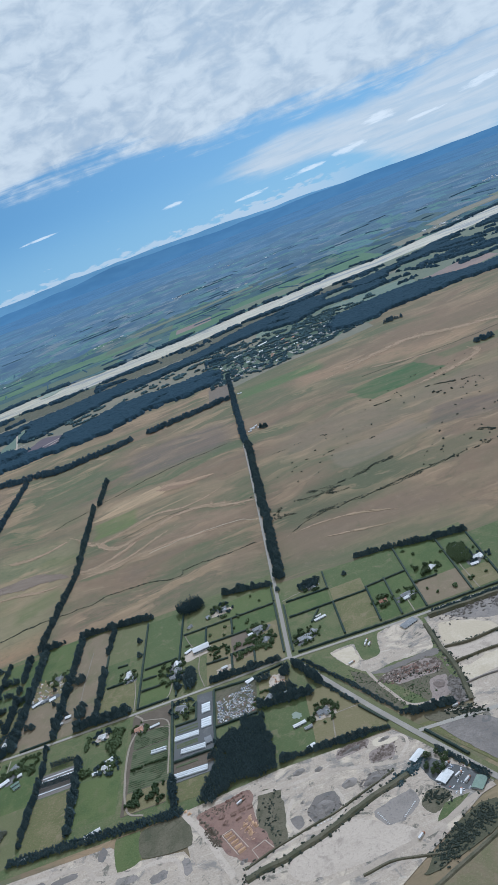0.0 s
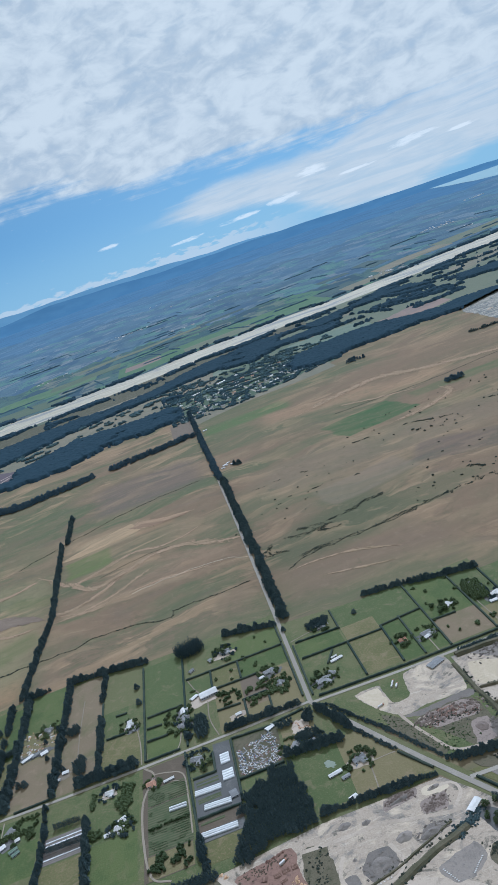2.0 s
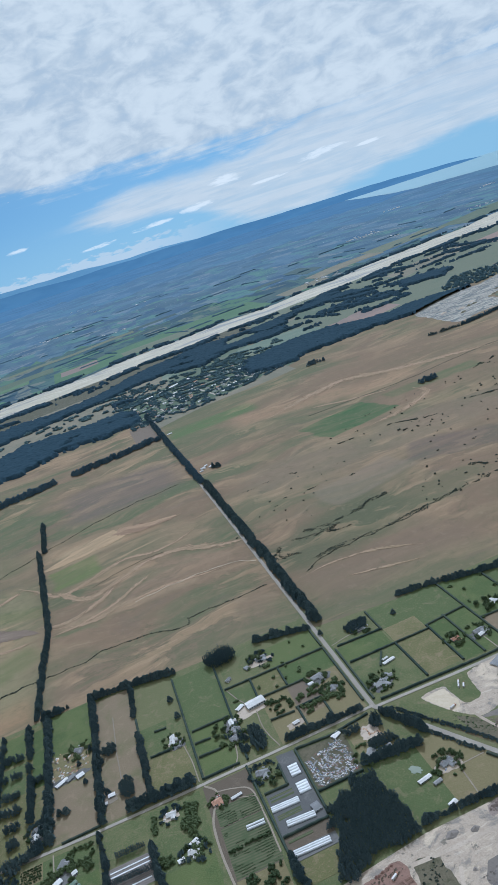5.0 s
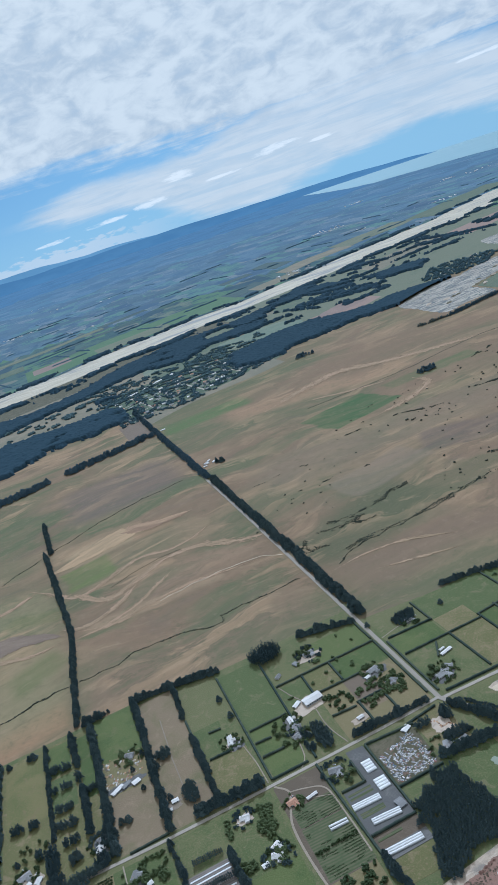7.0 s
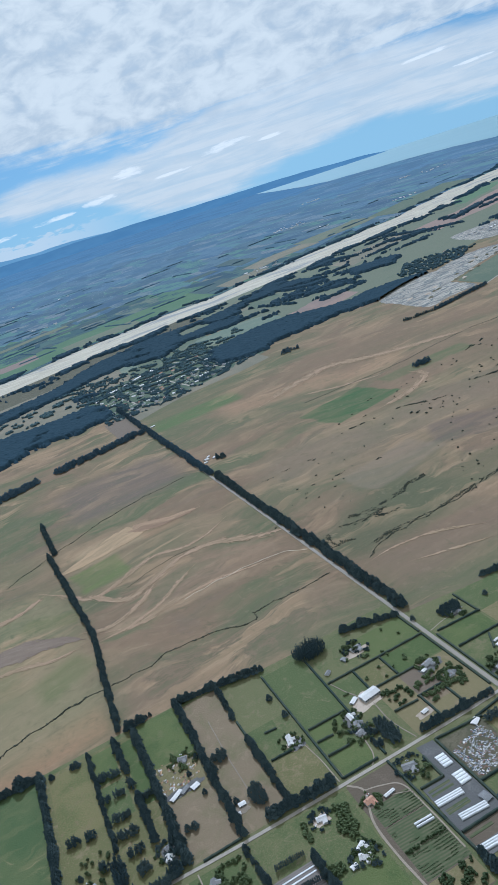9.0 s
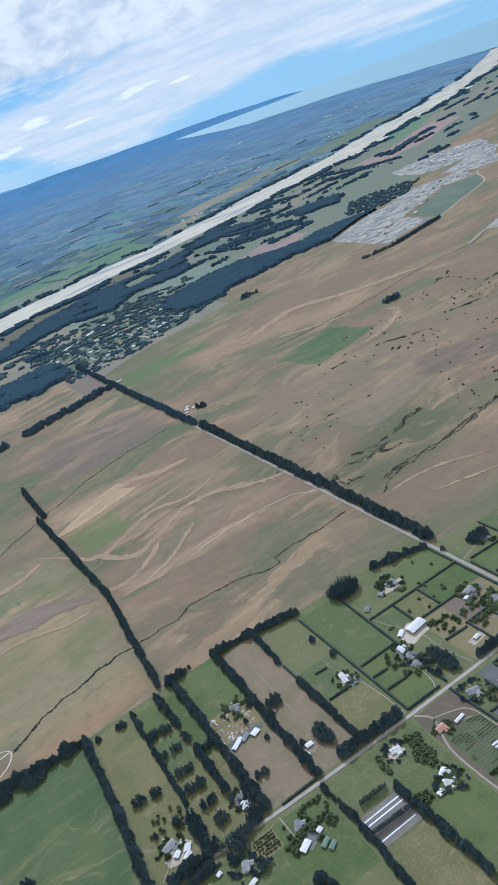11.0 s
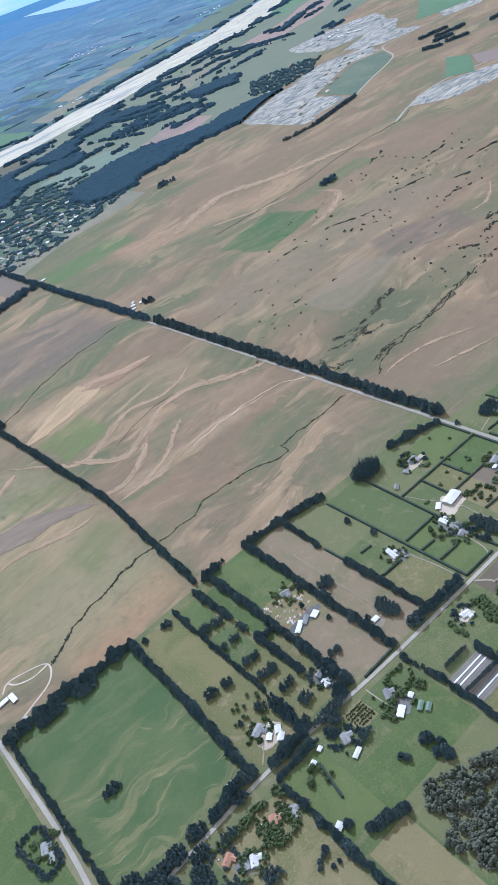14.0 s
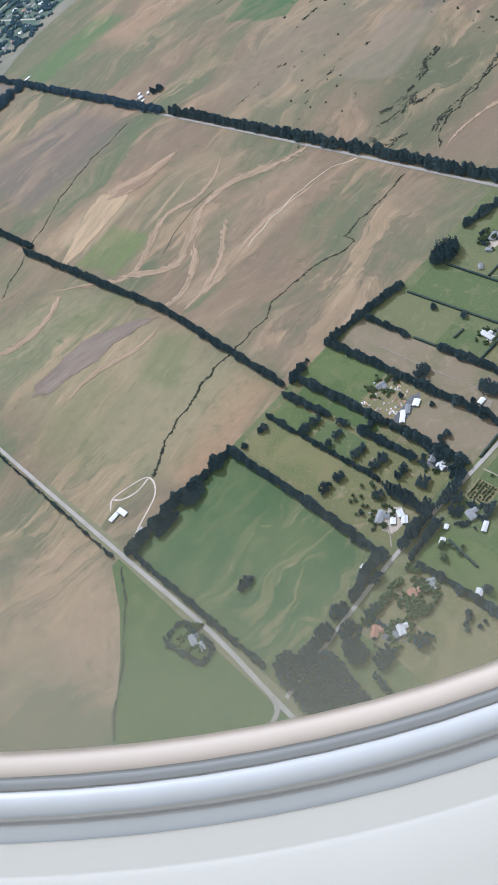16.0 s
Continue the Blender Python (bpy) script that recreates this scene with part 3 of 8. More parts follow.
M = {
    "plain": material("dry_grassland", dry_plain, 0.95, 0.1),
    # farm palettes turn bluer outwards: air haze is put into their base colours
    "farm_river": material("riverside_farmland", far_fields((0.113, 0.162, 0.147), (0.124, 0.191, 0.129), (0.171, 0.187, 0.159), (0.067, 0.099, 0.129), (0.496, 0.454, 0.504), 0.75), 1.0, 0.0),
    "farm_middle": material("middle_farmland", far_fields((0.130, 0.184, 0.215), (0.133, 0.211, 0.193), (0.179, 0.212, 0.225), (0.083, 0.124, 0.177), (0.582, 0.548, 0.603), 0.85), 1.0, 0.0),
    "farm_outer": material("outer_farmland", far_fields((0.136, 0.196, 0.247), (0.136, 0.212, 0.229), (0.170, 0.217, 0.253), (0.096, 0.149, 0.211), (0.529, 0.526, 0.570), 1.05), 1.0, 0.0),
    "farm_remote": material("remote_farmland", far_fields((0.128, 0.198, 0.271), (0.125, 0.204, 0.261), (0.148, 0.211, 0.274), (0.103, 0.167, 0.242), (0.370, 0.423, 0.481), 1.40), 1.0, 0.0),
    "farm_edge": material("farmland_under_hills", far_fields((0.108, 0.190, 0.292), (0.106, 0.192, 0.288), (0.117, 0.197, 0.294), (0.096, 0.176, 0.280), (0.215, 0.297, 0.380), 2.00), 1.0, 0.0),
    "river": material("river_gravel", braided, 0.8, 0.3),
    "sea": material("sea_water", lambda n: n.mix(n.noise(n.mapped(n.place(), (0.002, 0.006, 1)), 1.0, 3), (0.185, 0.30, 0.33), (0.22, 0.34, 0.37)), 0.7, 0.15),
    # the hills' blue is air haze put into the base colour
    "hills_near": material("far_foothills", hazed_hill((0.100, 0.200, 0.330), (0.114, 0.222, 0.354)), 1.0, 0.0),
    "hills_far": material("far_ranges", hazed_hill((0.168, 0.305, 0.450), (0.188, 0.330, 0.475)), 1.0, 0.0),
    "lush": material("lush_pasture", two_scale((0.077, 0.104, 0.033), (0.106, 0.126, 0.042), 2.4, 0.16, (0.136, 0.134, 0.057))),
    "mid": material("grazed_pasture", two_scale((0.089, 0.111, 0.040), (0.134, 0.133, 0.057), 2.4, 0.14, (0.179, 0.153, 0.081))),
    "olive": material("dry_pasture", two_scale((0.131, 0.126, 0.049), (0.185, 0.155, 0.074), 2.2, 0.12, (0.237, 0.179, 0.103))),
    "brown": material("bare_dry_paddock", two_scale((0.200, 0.152, 0.092), (0.150, 0.136, 0.066), 2.2, 0.16, (0.255, 0.190, 0.120))),
    "gold": material("drying_pasture", two_scale((0.112, 0.120, 0.042), (0.165, 0.146, 0.060), 2.2, 0.10, (0.175, 0.138, 0.070))),
    "swirl": material("terrace_pasture", swirls),
    "soil": material("turned_soil", two_scale((0.120, 0.094, 0.064), (0.160, 0.124, 0.086), 3.0, 0.3)),
    "beds": material("crop_beds", crop_rows((0.070, 0.088, 0.038), (0.120, 0.112, 0.062), 0.62, 93)),
    "bare_beds": material("bare_beds", crop_rows((0.19, 0.165, 0.14), (0.14, 0.12, 0.10), 0.5, 90)),
    "road": material("chip_seal", two_scale((0.29, 0.255, 0.205), (0.35, 0.31, 0.25), 3.0, 0.2)),
    "verge": material("mown_verge", two_scale((0.13, 0.13, 0.055), (0.18, 0.16, 0.085), 2.5, 0.25)),
    "yard": material("yard_seal", two_scale((0.112, 0.108, 0.100), (0.160, 0.152, 0.138), 2.5, 0.3)),
    "gravel": material("pit_gravel", two_scale((0.385, 0.312, 0.232), (0.480, 0.392, 0.298), 1.6, 0.14, (0.285, 0.232, 0.178))),
    "dirt_track": material("dirt_track", two_scale((0.22, 0.18, 0.13), (0.29, 0.24, 0.175), 2.4, 0.3)),
    "spoil": material("brown_spoil", two_scale((0.198, 0.153, 0.124), (0.279, 0.221, 0.179), 2.2, 0.3, (0.144, 0.113, 0.092))),
    "pale_gravel": material("pale_sand", two_scale((0.48, 0.39, 0.265), (0.56, 0.465, 0.33), 1.6, 0.15)),
    "grey_gravel": material("grey_shingle", two_scale((0.180, 0.154, 0.128), (0.268, 0.228, 0.188), 1.8, 0.18, (0.120, 0.112, 0.102))),
    "red_dirt": material("bark_yard", two_scale((0.175, 0.100, 0.074), (0.240, 0.148, 0.108), 1.8, 0.22, (0.120, 0.076, 0.060))),
    "scrub_floor": material("weedy_ground", two_scale((0.085, 0.080, 0.045), (0.135, 0.115, 0.072), 2.2, 0.25, (0.06, 0.062, 0.032))),
    "creek": material("creek_bed", two_scale((0.050, 0.050, 0.030), (0.085, 0.080, 0.045), 3.0, 0.4)),
    "far_green": material("flat_pasture", two_scale((0.088, 0.116, 0.072), (0.130, 0.142, 0.088), 0.5, 0.04)),
    "far_dry": material("flat_dry_pasture", two_scale((0.155, 0.145, 0.095), (0.205, 0.175, 0.115), 0.5, 0.04)),
    "far_pale": material("flat_stubble", two_scale((0.13, 0.165, 0.115), (0.175, 0.195, 0.13), 0.5, 0.03)),
    "far_bright": material("irrigated_crop", two_scale((0.072, 0.132, 0.062), (0.098, 0.155, 0.078), 0.4, 0.03)),
    "far_red": material("ploughed_far_field", two_scale((0.24, 0.17, 0.13), (0.20, 0.15, 0.12), 0.4, 0.04)),
    "far_plum": material("ploughed_plum_field", two_scale((0.105, 0.082, 0.088), (0.135, 0.104, 0.106), 0.4, 0.05)),
    "far_dark": material("far_plantation", two_scale((0.035, 0.065, 0.070), (0.050, 0.085, 0.080), 0.3, 0.05)),
    # air haze is mixed into these distant foliage colours as blue
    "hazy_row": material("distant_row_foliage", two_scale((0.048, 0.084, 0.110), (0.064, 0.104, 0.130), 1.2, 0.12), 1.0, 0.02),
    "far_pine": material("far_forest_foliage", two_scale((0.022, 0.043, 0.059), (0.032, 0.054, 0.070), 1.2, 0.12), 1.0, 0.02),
    # paler and bluer than near foliage, to put haze into the village trees
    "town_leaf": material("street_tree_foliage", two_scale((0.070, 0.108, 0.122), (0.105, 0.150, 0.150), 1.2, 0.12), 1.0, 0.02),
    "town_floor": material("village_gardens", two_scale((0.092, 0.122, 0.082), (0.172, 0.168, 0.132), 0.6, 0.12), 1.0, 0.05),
    "quarry": material("quarry_ground", quarry_mix),
    "works": material("gravel_workings", works),
    "pine": material("pine_foliage", two_scale((0.054, 0.077, 0.081), (0.084, 0.111, 0.108), 6.0, 0.9), 1.0, 0.03),
    # bluer, paler copy of the pine colours, with haze put in for distant belts
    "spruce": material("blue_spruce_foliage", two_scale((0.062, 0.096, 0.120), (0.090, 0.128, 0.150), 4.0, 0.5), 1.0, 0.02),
    "leaf": material("broad_foliage", two_scale((0.052, 0.074, 0.030), (0.096, 0.122, 0.050), 6.0, 0.9)),
    "hedge": material("hedge_foliage", two_scale((0.042, 0.058, 0.048), (0.066, 0.080, 0.060), 5.0, 0.7), 1.0, 0.03),
    "gum": material("grey_gum_foliage", two_scale((0.100, 0.108, 0.078), (0.160, 0.160, 0.120), 4.0, 0.5), 1.0, 0.05),
    "gorse": material("gorse_scrub", two_scale((0.040, 0.048, 0.034), (0.064, 0.068, 0.046), 5.0, 0.7)),
    "bark": material("bark", two_scale((0.085, 0.062, 0.045), (0.13, 0.10, 0.075), 8.0, 1.0)),
    "pond": material("pond_water", lambda n: n.mix(n.noise(n.place(), 0.6, 3), (0.21, 0.235, 0.175), (0.27, 0.29, 0.22)), 0.7, 0.1),
    "wall": material("painted_weatherboard", two_scale((0.55, 0.53, 0.49), (0.66, 0.64, 0.60), 5.0, 0.8)),
    "brick": material("red_brick", two_scale((0.30, 0.19, 0.14), (0.36, 0.24, 0.18), 6.0, 0.9)),
    "white_roof": material("white_steel_roof", two_scale((0.55, 0.52, 0.475), (0.66, 0.63, 0.58), 3.0, 0.4), 0.6, 0.25),
    "grey_roof": material("grey_steel_roof", two_scale((0.185, 0.18, 0.17), (0.27, 0.26, 0.245), 3.0, 0.4), 0.6, 0.25),
    "tile_roof": material("clay_tile_roof", two_scale((0.36, 0.19, 0.12), (0.45, 0.26, 0.17), 5.0, 0.6)),
    "green_roof": material("green_steel_roof", two_scale((0.12, 0.17, 0.12), (0.17, 0.22, 0.15), 3.0, 0.5), 0.5, 0.4),
    "film": material("greenhouse_film", two_scale((0.62, 0.61, 0.58), (0.72, 0.71, 0.68), 4.0, 0.6), 0.35, 0.5),
    "glass": material("dark_window", lambda n: (0.03, 0.04, 0.05), 0.1, 0.5),
    "bark_log": material("bark_covered_logs", two_scale((0.20, 0.125, 0.092), (0.29, 0.185, 0.135), 5.0, 0.8)),
    "log": material("stacked_logs", two_scale((0.42, 0.26, 0.15), (0.55, 0.36, 0.21), 5.0, 0.8)),
    "surround": material("window_surround", plain_mix((0.50, 0.40, 0.30), (0.56, 0.46, 0.35), 60.0), 0.6),
    "seal": material("window_seal", plain_mix((0.34, 0.32, 0.29), (0.40, 0.38, 0.34), 60.0), 0.6),
    "rim": material("window_rim", plain_mix((0.54, 0.51, 0.46), (0.60, 0.57, 0.52), 60.0), 0.25, 0.6, 0.35),
    "panel": material("cabin_panel", plain_mix((0.84, 0.76, 0.64), (0.88, 0.80, 0.68), 40.0), 0.55, 0.3),
    "pane": veiled_pane(),
    "channel": flowing((0.350, 0.240, 0.150), (0.265, 0.190, 0.112), (0.40, 0.295, 0.190), 0.5, 0.72),
    "rough_ground": flowing((0.178, 0.134, 0.098), (0.205, 0.156, 0.112), (0.26, 0.205, 0.150), 0.22, 0.78),
    "cut_crop": flowing((0.385, 0.268, 0.150), (0.305, 0.222, 0.126), (0.43, 0.30, 0.175), 0.16, 0.9),
    "turned_soil": flowing((0.235, 0.155, 0.096), (0.33, 0.225, 0.135), (0.165, 0.125, 0.078), 0.30, 0.9),
    "steel": material("galvanised_steel", two_scale((0.42, 0.43, 0.44), (0.52, 0.53, 0.54), 6.0, 1.0), 0.45, 0.5, 0.6),
}


def car_paint(n):
    r = n.luck()
    col = n.mix(n.ramp(r, 0.52, 0.53), (0.60, 0.58, 0.55), (0.36, 0.35, 0.34))
    col = n.mix(n.ramp(r, 0.72, 0.73), col, (0.10, 0.11, 0.12))
    col = n.mix(n.ramp(r, 0.90, 0.91), col, (0.32, 0.08, 0.06))
    return n.mix(n.ramp(r, 0.95, 0.96), col, (0.11, 0.17, 0.28))


M["car"] = material("car_paint", car_paint, 0.62, 0.25)


# ---- building helpers ----
def mesh_object(name, verts, faces, mats, parent=None, label="", slots=None, smooth=False):
    me = bpy.data.meshes.new(name)
    me.from_pydata([tuple(v) for v in verts], [], [tuple(f) for f in faces])
    for m in mats if isinstance(mats, (list, tuple)) else [mats]:
        me.materials.append(M[m])
    if slots is not None:
        me.polygons.foreach_set("material_index", slots)
    if smooth:
        me.polygons.foreach_set("use_smooth", [True] * len(me.polygons))
    me.update()
    ob = new(name, me)
    if parent:
        ob.parent = parent
    if label:
        tagged(ob, label)
    return ob


def part(name, data, mat, parent, label=""):
    return mesh_object(name, data[0], data[1], mat, parent, label)


def empty_thing(name, label, category, group="", m=None):
    ob = new(name)
    if m is not None:
        ob.matrix_basis = m
    return tagged(ob, label, category, group)


def joined(pieces):
    verts, faces = [], []
    for v, f in pieces:
        k = len(verts)
        verts += list(v)
        faces += [tuple(i + k for i in q) for q in f]
    return verts, faces


def box(x0, y0, z0, x1, y1, z1):
    v = [(x0, y0, z0), (x1, y0, z0), (x1, y1, z0), (x0, y1, z0), (x0, y0, z1), (x1, y0, z1), (x1, y1, z1), (x0, y1, z1)]
    return v, [(3, 2, 1, 0), (4, 5, 6, 7), (0, 1, 5, 4), (1, 2, 6, 5), (2, 3, 7, 6), (3, 0, 4, 7)]


def moved(data, m):
    return [m @ Vector(v) for v in data[0]], data[1]


LEVEL = [0.0]


def lift():
    """Each flat layer lies a little above the one before."""
    LEVEL[0] += 0.0003
    return 0.02 + LEVEL[0]


def slab(name, outline, mat, label, category="field", z=None, kind="structure"):
    """A flat piece of land with a thin edge that sits in the ground."""
    z = lift() if z is None else z
    n = len(outline)
    v = [(x, y, z) for x, y in outline] + [(x, y, -0.05) for x, y in outline]
    f = [tuple(range(n))] + [(i, i + n, (i + 1) % n + n, (i + 1) % n) for i in range(n)]
    if sum(outline[i][0] * outline[(i + 1) % n][1] - outline[(i + 1) % n][0] * outline[i][1] for i in range(n)) < 0:
        f = [tuple(reversed(q)) for q in f]
    return tagged(mesh_object(name, v, f, mat), label, category, kind=kind)


def ragged(cx, cy, rx, ry, turn=0.0, rough=0.25, steps=44, power=2.0, seed=0):
    """The outline of an uneven patch: round for power 2, boxy above."""
    out = []
    c, s = math.cos(radians(turn)), math.sin(radians(turn))
    for i in range(steps):
        a = 2 * math.pi * i / steps
        ca, sa = math.cos(a), math.sin(a)
        r = (abs(ca) ** power + abs(sa) ** power) ** (-1 / power)
        r *= 1 + rough * noise.noise((2.2 * ca + seed * 5.1, 2.2 * sa, seed * 1.7)) + 0.3 * rough * noise.noise((6 * ca, 6 * sa + seed, seed))
        u, v = r * ca * rx, r * sa * ry
        out.append((cx + u * c - v * s, cy + u * s + v * c))
    return out


def plot(name, points, mat, label, category="ground", fray=0.22, z=None):
    """A piece of ground with a smooth but worn outline through a few corners."""
    p = [Vector((x, y, 0)) for x, y in points]
    n, out = len(p), []
    for i in range(n):
        a, b, c, d = (p[(i + k) % n] for k in (-1, 0, 1, 2))
        k = max(3, int((c - b).length / max(0.45, fray)))
        for j in range(k):
            t = j / k
            q = 0.5 * (2 * b + (c - a) * t + (2 * a - 5 * b + 4 * c - d) * t * t + (3 * b - a - 3 * c + d) * t ** 3)
            q = q.lerp(b + (c - b) * t, 0.4)
            k1, k2 = min(0.9, 0.25 / fray), min(2.4, 0.6 / fray)
            out.append((q.x + fray * (noise.noise((q.x * k1, q.y * k1, 1)) + 0.4 * noise.noise((q.x * k2, q.y * k2, 5))),
                        q.y + fray * (noise.noise((q.x * k1, q.y * k1, 7)) + 0.4 * noise.noise((q.x * k2, q.y * k2, 9)))))
    return slab(name, out, mat, label, category, z)


def paddock(x0, y0, x1, y1, mat, label):
    return slab("paddock", [(x0, y0), (x1, y0), (x1, y1), (x0, y1)], mat, label, "paddock")


def patch(name, cx, cy, rx, ry, mat, label, turn=0.0, rough=0.25, power=2.0, category="ground", seed=None):
    seed = cx * 0.37 + cy * 0.11 if seed is None else seed
    return slab(name, ragged(cx, cy, rx, ry, turn, rough, 48, power, seed), mat, label, category)


def curve_points(points, step, sway=0.0, seed=0.0):
    """Catmull-Rom line through the points, at even parameter steps."""
    p = [Vector((x, y, 0)) for x, y in points]
    p = [2 * p[0] - p[1]] + p + [2 * p[-1] - p[-2]]
    out = []
    for i in range(1, len(p) - 2):
        a, b, c, d = p[i - 1:i + 3]
        k = max(2, int((c - b).length / step))
        for j in range(k):
            t = j / k
            q = 0.5 * (2 * b + (c - a) * t + (2 * a - 5 * b + 4 * c - d) * t * t + (3 * b - a - 3 * c + d) * t ** 3)
            out.append(q)
    out.append(p[-2])
    if sway:
        for i, q in enumerate(out):
            q.y += sway * noise.noise((q.x * 0.22 + seed, q.y * 0.1, seed))
            q.x += sway * 0.5 * noise.noise((q.x * 0.2 + seed, q.y * 0.22, seed + 9))
    return out


def ribbon(name, points, width, mat, label, category, step=2.0, sway=0.0, uneven=0.0, kind="structure"):
    line = curve_points(points, step, sway, points[0][0])
    z = lift() + (0.08 if category == "road" else 0)
    v, f = [], []
    for i, q in enumerate(line):
        d = (line[min(i + 1, len(line) - 1)] - line[max(i - 1, 0)]).normalized()
        side = Vector((-d.y, d.x, 0)) * (width / 2) * (1 + uneven * noise.noise((i * 0.31, width, points[0][1])))
        for q2 in (q + side, q - side):
            v.append((q2.x, q2.y, z))
        v += [(v[-2][0], v[-2][1], -0.05), (v[-1][0], v[-1][1], -0.05)]
        if i:
            a, b = 4 * i - 4, 4 * i
            f += [(a, a + 1, b + 1, b), (a + 2, a, b, b + 2), (a + 1, a + 3, b + 3, b + 1)]
    return tagged(mesh_object(name, v, f, mat), label, category, kind=kind)


def swath(name, points, widths, mat, label, category="ground", step=2.0):
    """A band of ground along a curve, as wide at each point as given, thinning to nothing at a width of 0."""
    line = curve_points(points, step)
    z = lift()
    v, f, flow = [], [], []
    run, cols = 0.0, 6
    for i, q in enumerate(line):
        run += (q - line[i - 1]).length if i else 0.0
        k = i / (len(line) - 1) * (len(widths) - 1)
        a = min(int(k), len(widths) - 2)
        w = max(0.3, widths[a] + (widths[a + 1] - widths[a]) * (3 - 2 * (k - a)) * (k - a) ** 2) / 2
        d = (line[min(i + 1, len(line) - 1)] - line[max(i - 1, 0)]).normalized()
        side = Vector((-d.y, d.x, 0))
        end = min(1.0, 6.0 * min(i, len(line) - 1 - i) / len(line))
        for j in range(cols + 1):
            u = 2 * j / cols - 1
            v.append((q.x + side.x * w * u, q.y + side.y * w * u, z))
            flow.append((run + points[0][0], u if end >= 1 else math.copysign(max(abs(u), 1 - end), u or 1), w))
        if i:
            for j in range(cols):
                b, c = (i - 1) * (cols + 1) + j, i * (cols + 1) + j
                f.append((b + 1, b, c, c + 1))
    ob = mesh_object(name, v, f, mat)
    at = ob.data.attributes.new("flow", "FLOAT_VECTOR", "POINT")
    at.data.foreach_set("vector", [k for q in flow for k in q])
    return tagged(ob, label, category, kind="structure")


# ---- plants ----
OCTA_V = [(1, 0, 0), (-1, 0, 0), (0, 1, 0), (0, -1, 0), (0, 0, 1), (0, 0, -1)]
OCTA_F = [(0, 2, 4), (2, 1, 4), (1, 3, 4), (3, 0, 4), (2, 0, 5), (1, 2, 5), (3, 1, 5), (0, 3, 5)]


def clump(c, r, rng, flat=0.8):
    turn = Euler((rng.uniform(-0.6, 0.6), rng.uniform(-0.6, 0.6), rng.uniform(0, 6.3))).to_matrix()
    v = []
    for p in OCTA_V:
        k = r * rng.uniform(0.7, 1.3)
        q = turn @ Vector((p[0] * k, p[1] * k, p[2] * k * flat))
        v.append(Vector(c) + q)
    return v, OCTA_F


SPIKE_F = [(0, 1, 3), (1, 2, 3), (2, 0, 3), (1, 0, 4), (2, 1, 4), (0, 2, 4)]


def spray(c, r, rng, tall=1.25):
    """A pointed tuft of needles."""
    a, v = rng.uniform(0, 6.3), []
    for k in range(3):
        b = a + k * 2.094 + rng.uniform(-0.3, 0.3)
        v.append(Vector(c) + Vector((math.cos(b), math.sin(b), rng.uniform(-0.25, 0.25))) * r * rng.uniform(0.8, 1.35))
    lean = Vector((rng.uniform(-0.3, 0.3), rng.uniform(-0.3, 0.3), 0)) * r
    return v + [Vector(c) + lean + Vector((0, 0, r * tall)), Vector(c) - Vector((0, 0, r * 0.7))], SPIKE_F


def taper(p, q, r0, r1, sides=5):
    p, q = Vector(p), Vector(q)
    turn = (q - p).to_track_quat("Z", "Y").to_matrix()
    v = []
    for c, r in ((p, r0), (q, r1)):
        for i in range(sides):
            a = 2 * math.pi * i / sides
            v.append(c + turn @ Vector((r * math.cos(a), r * math.sin(a), 0)))
    f = [(i, (i + 1) % sides, sides + (i + 1) % sides, sides + i) for i in range(sides)]
    return v, f + [tuple(range(2 * sides - 1, sides - 1, -1))]


def tree_data(shape, seed, count):
    """Trunk with limbs, and crown of clumps, for a tree one unit high."""
    rng = random.Random(seed)
    wood = [taper((0, 0, -0.03), (rng.uniform(-0.02, 0.02), rng.uniform(-0.02, 0.02), 0.62), 0.035, 0.012)]
    crown = []
    for k in range(4):
        a, h = rng.uniform(0, 6.3), rng.uniform(0.22, 0.5)
        reach = {"pine": 0.2, "poplar": 0.07, "round": 0.26, "spruce": 0.2}[shape]
        wood.append(taper((0, 0, h), (reach * math.cos(a), reach * math.sin(a), h + 0.15), 0.014, 0.005, 4))
    for k in range(count):
        a = rng.uniform(0, 6.3)
        if shape in ("pine", "spruce"):
            h = 0.12 + 0.86 * rng.random() ** 1.1
            w = 0.34 * (1 - 0.72 * h) * (0.75 + 0.5 * rng.random())
            size = 0.105 * (1.2 - 0.55 * h)
        elif shape == "poplar":
            h = 0.1 + 0.88 * rng.random()
            w = 0.11 * math.sin(math.pi * min(1, 0.15 + h * 0.85)) ** 0.6 * rng.uniform(0.5, 1.1)
            size = 0.055
        else:
            h = 0.22 + 0.76 * rng.random()
            w = 0.42 * math.sqrt(max(0.02, 1 - ((h - 0.55) / 0.46) ** 2)) * math.sqrt(rng.uniform(0.15, 1))
            size = 0.095
        tuft = clump if shape == "round" else spray
        crown.append(tuft((w * math.cos(a), w * math.sin(a), h), size * rng.uniform(0.75, 1.25), rng))
    return joined(wood), joined(crown)


TREES = {}
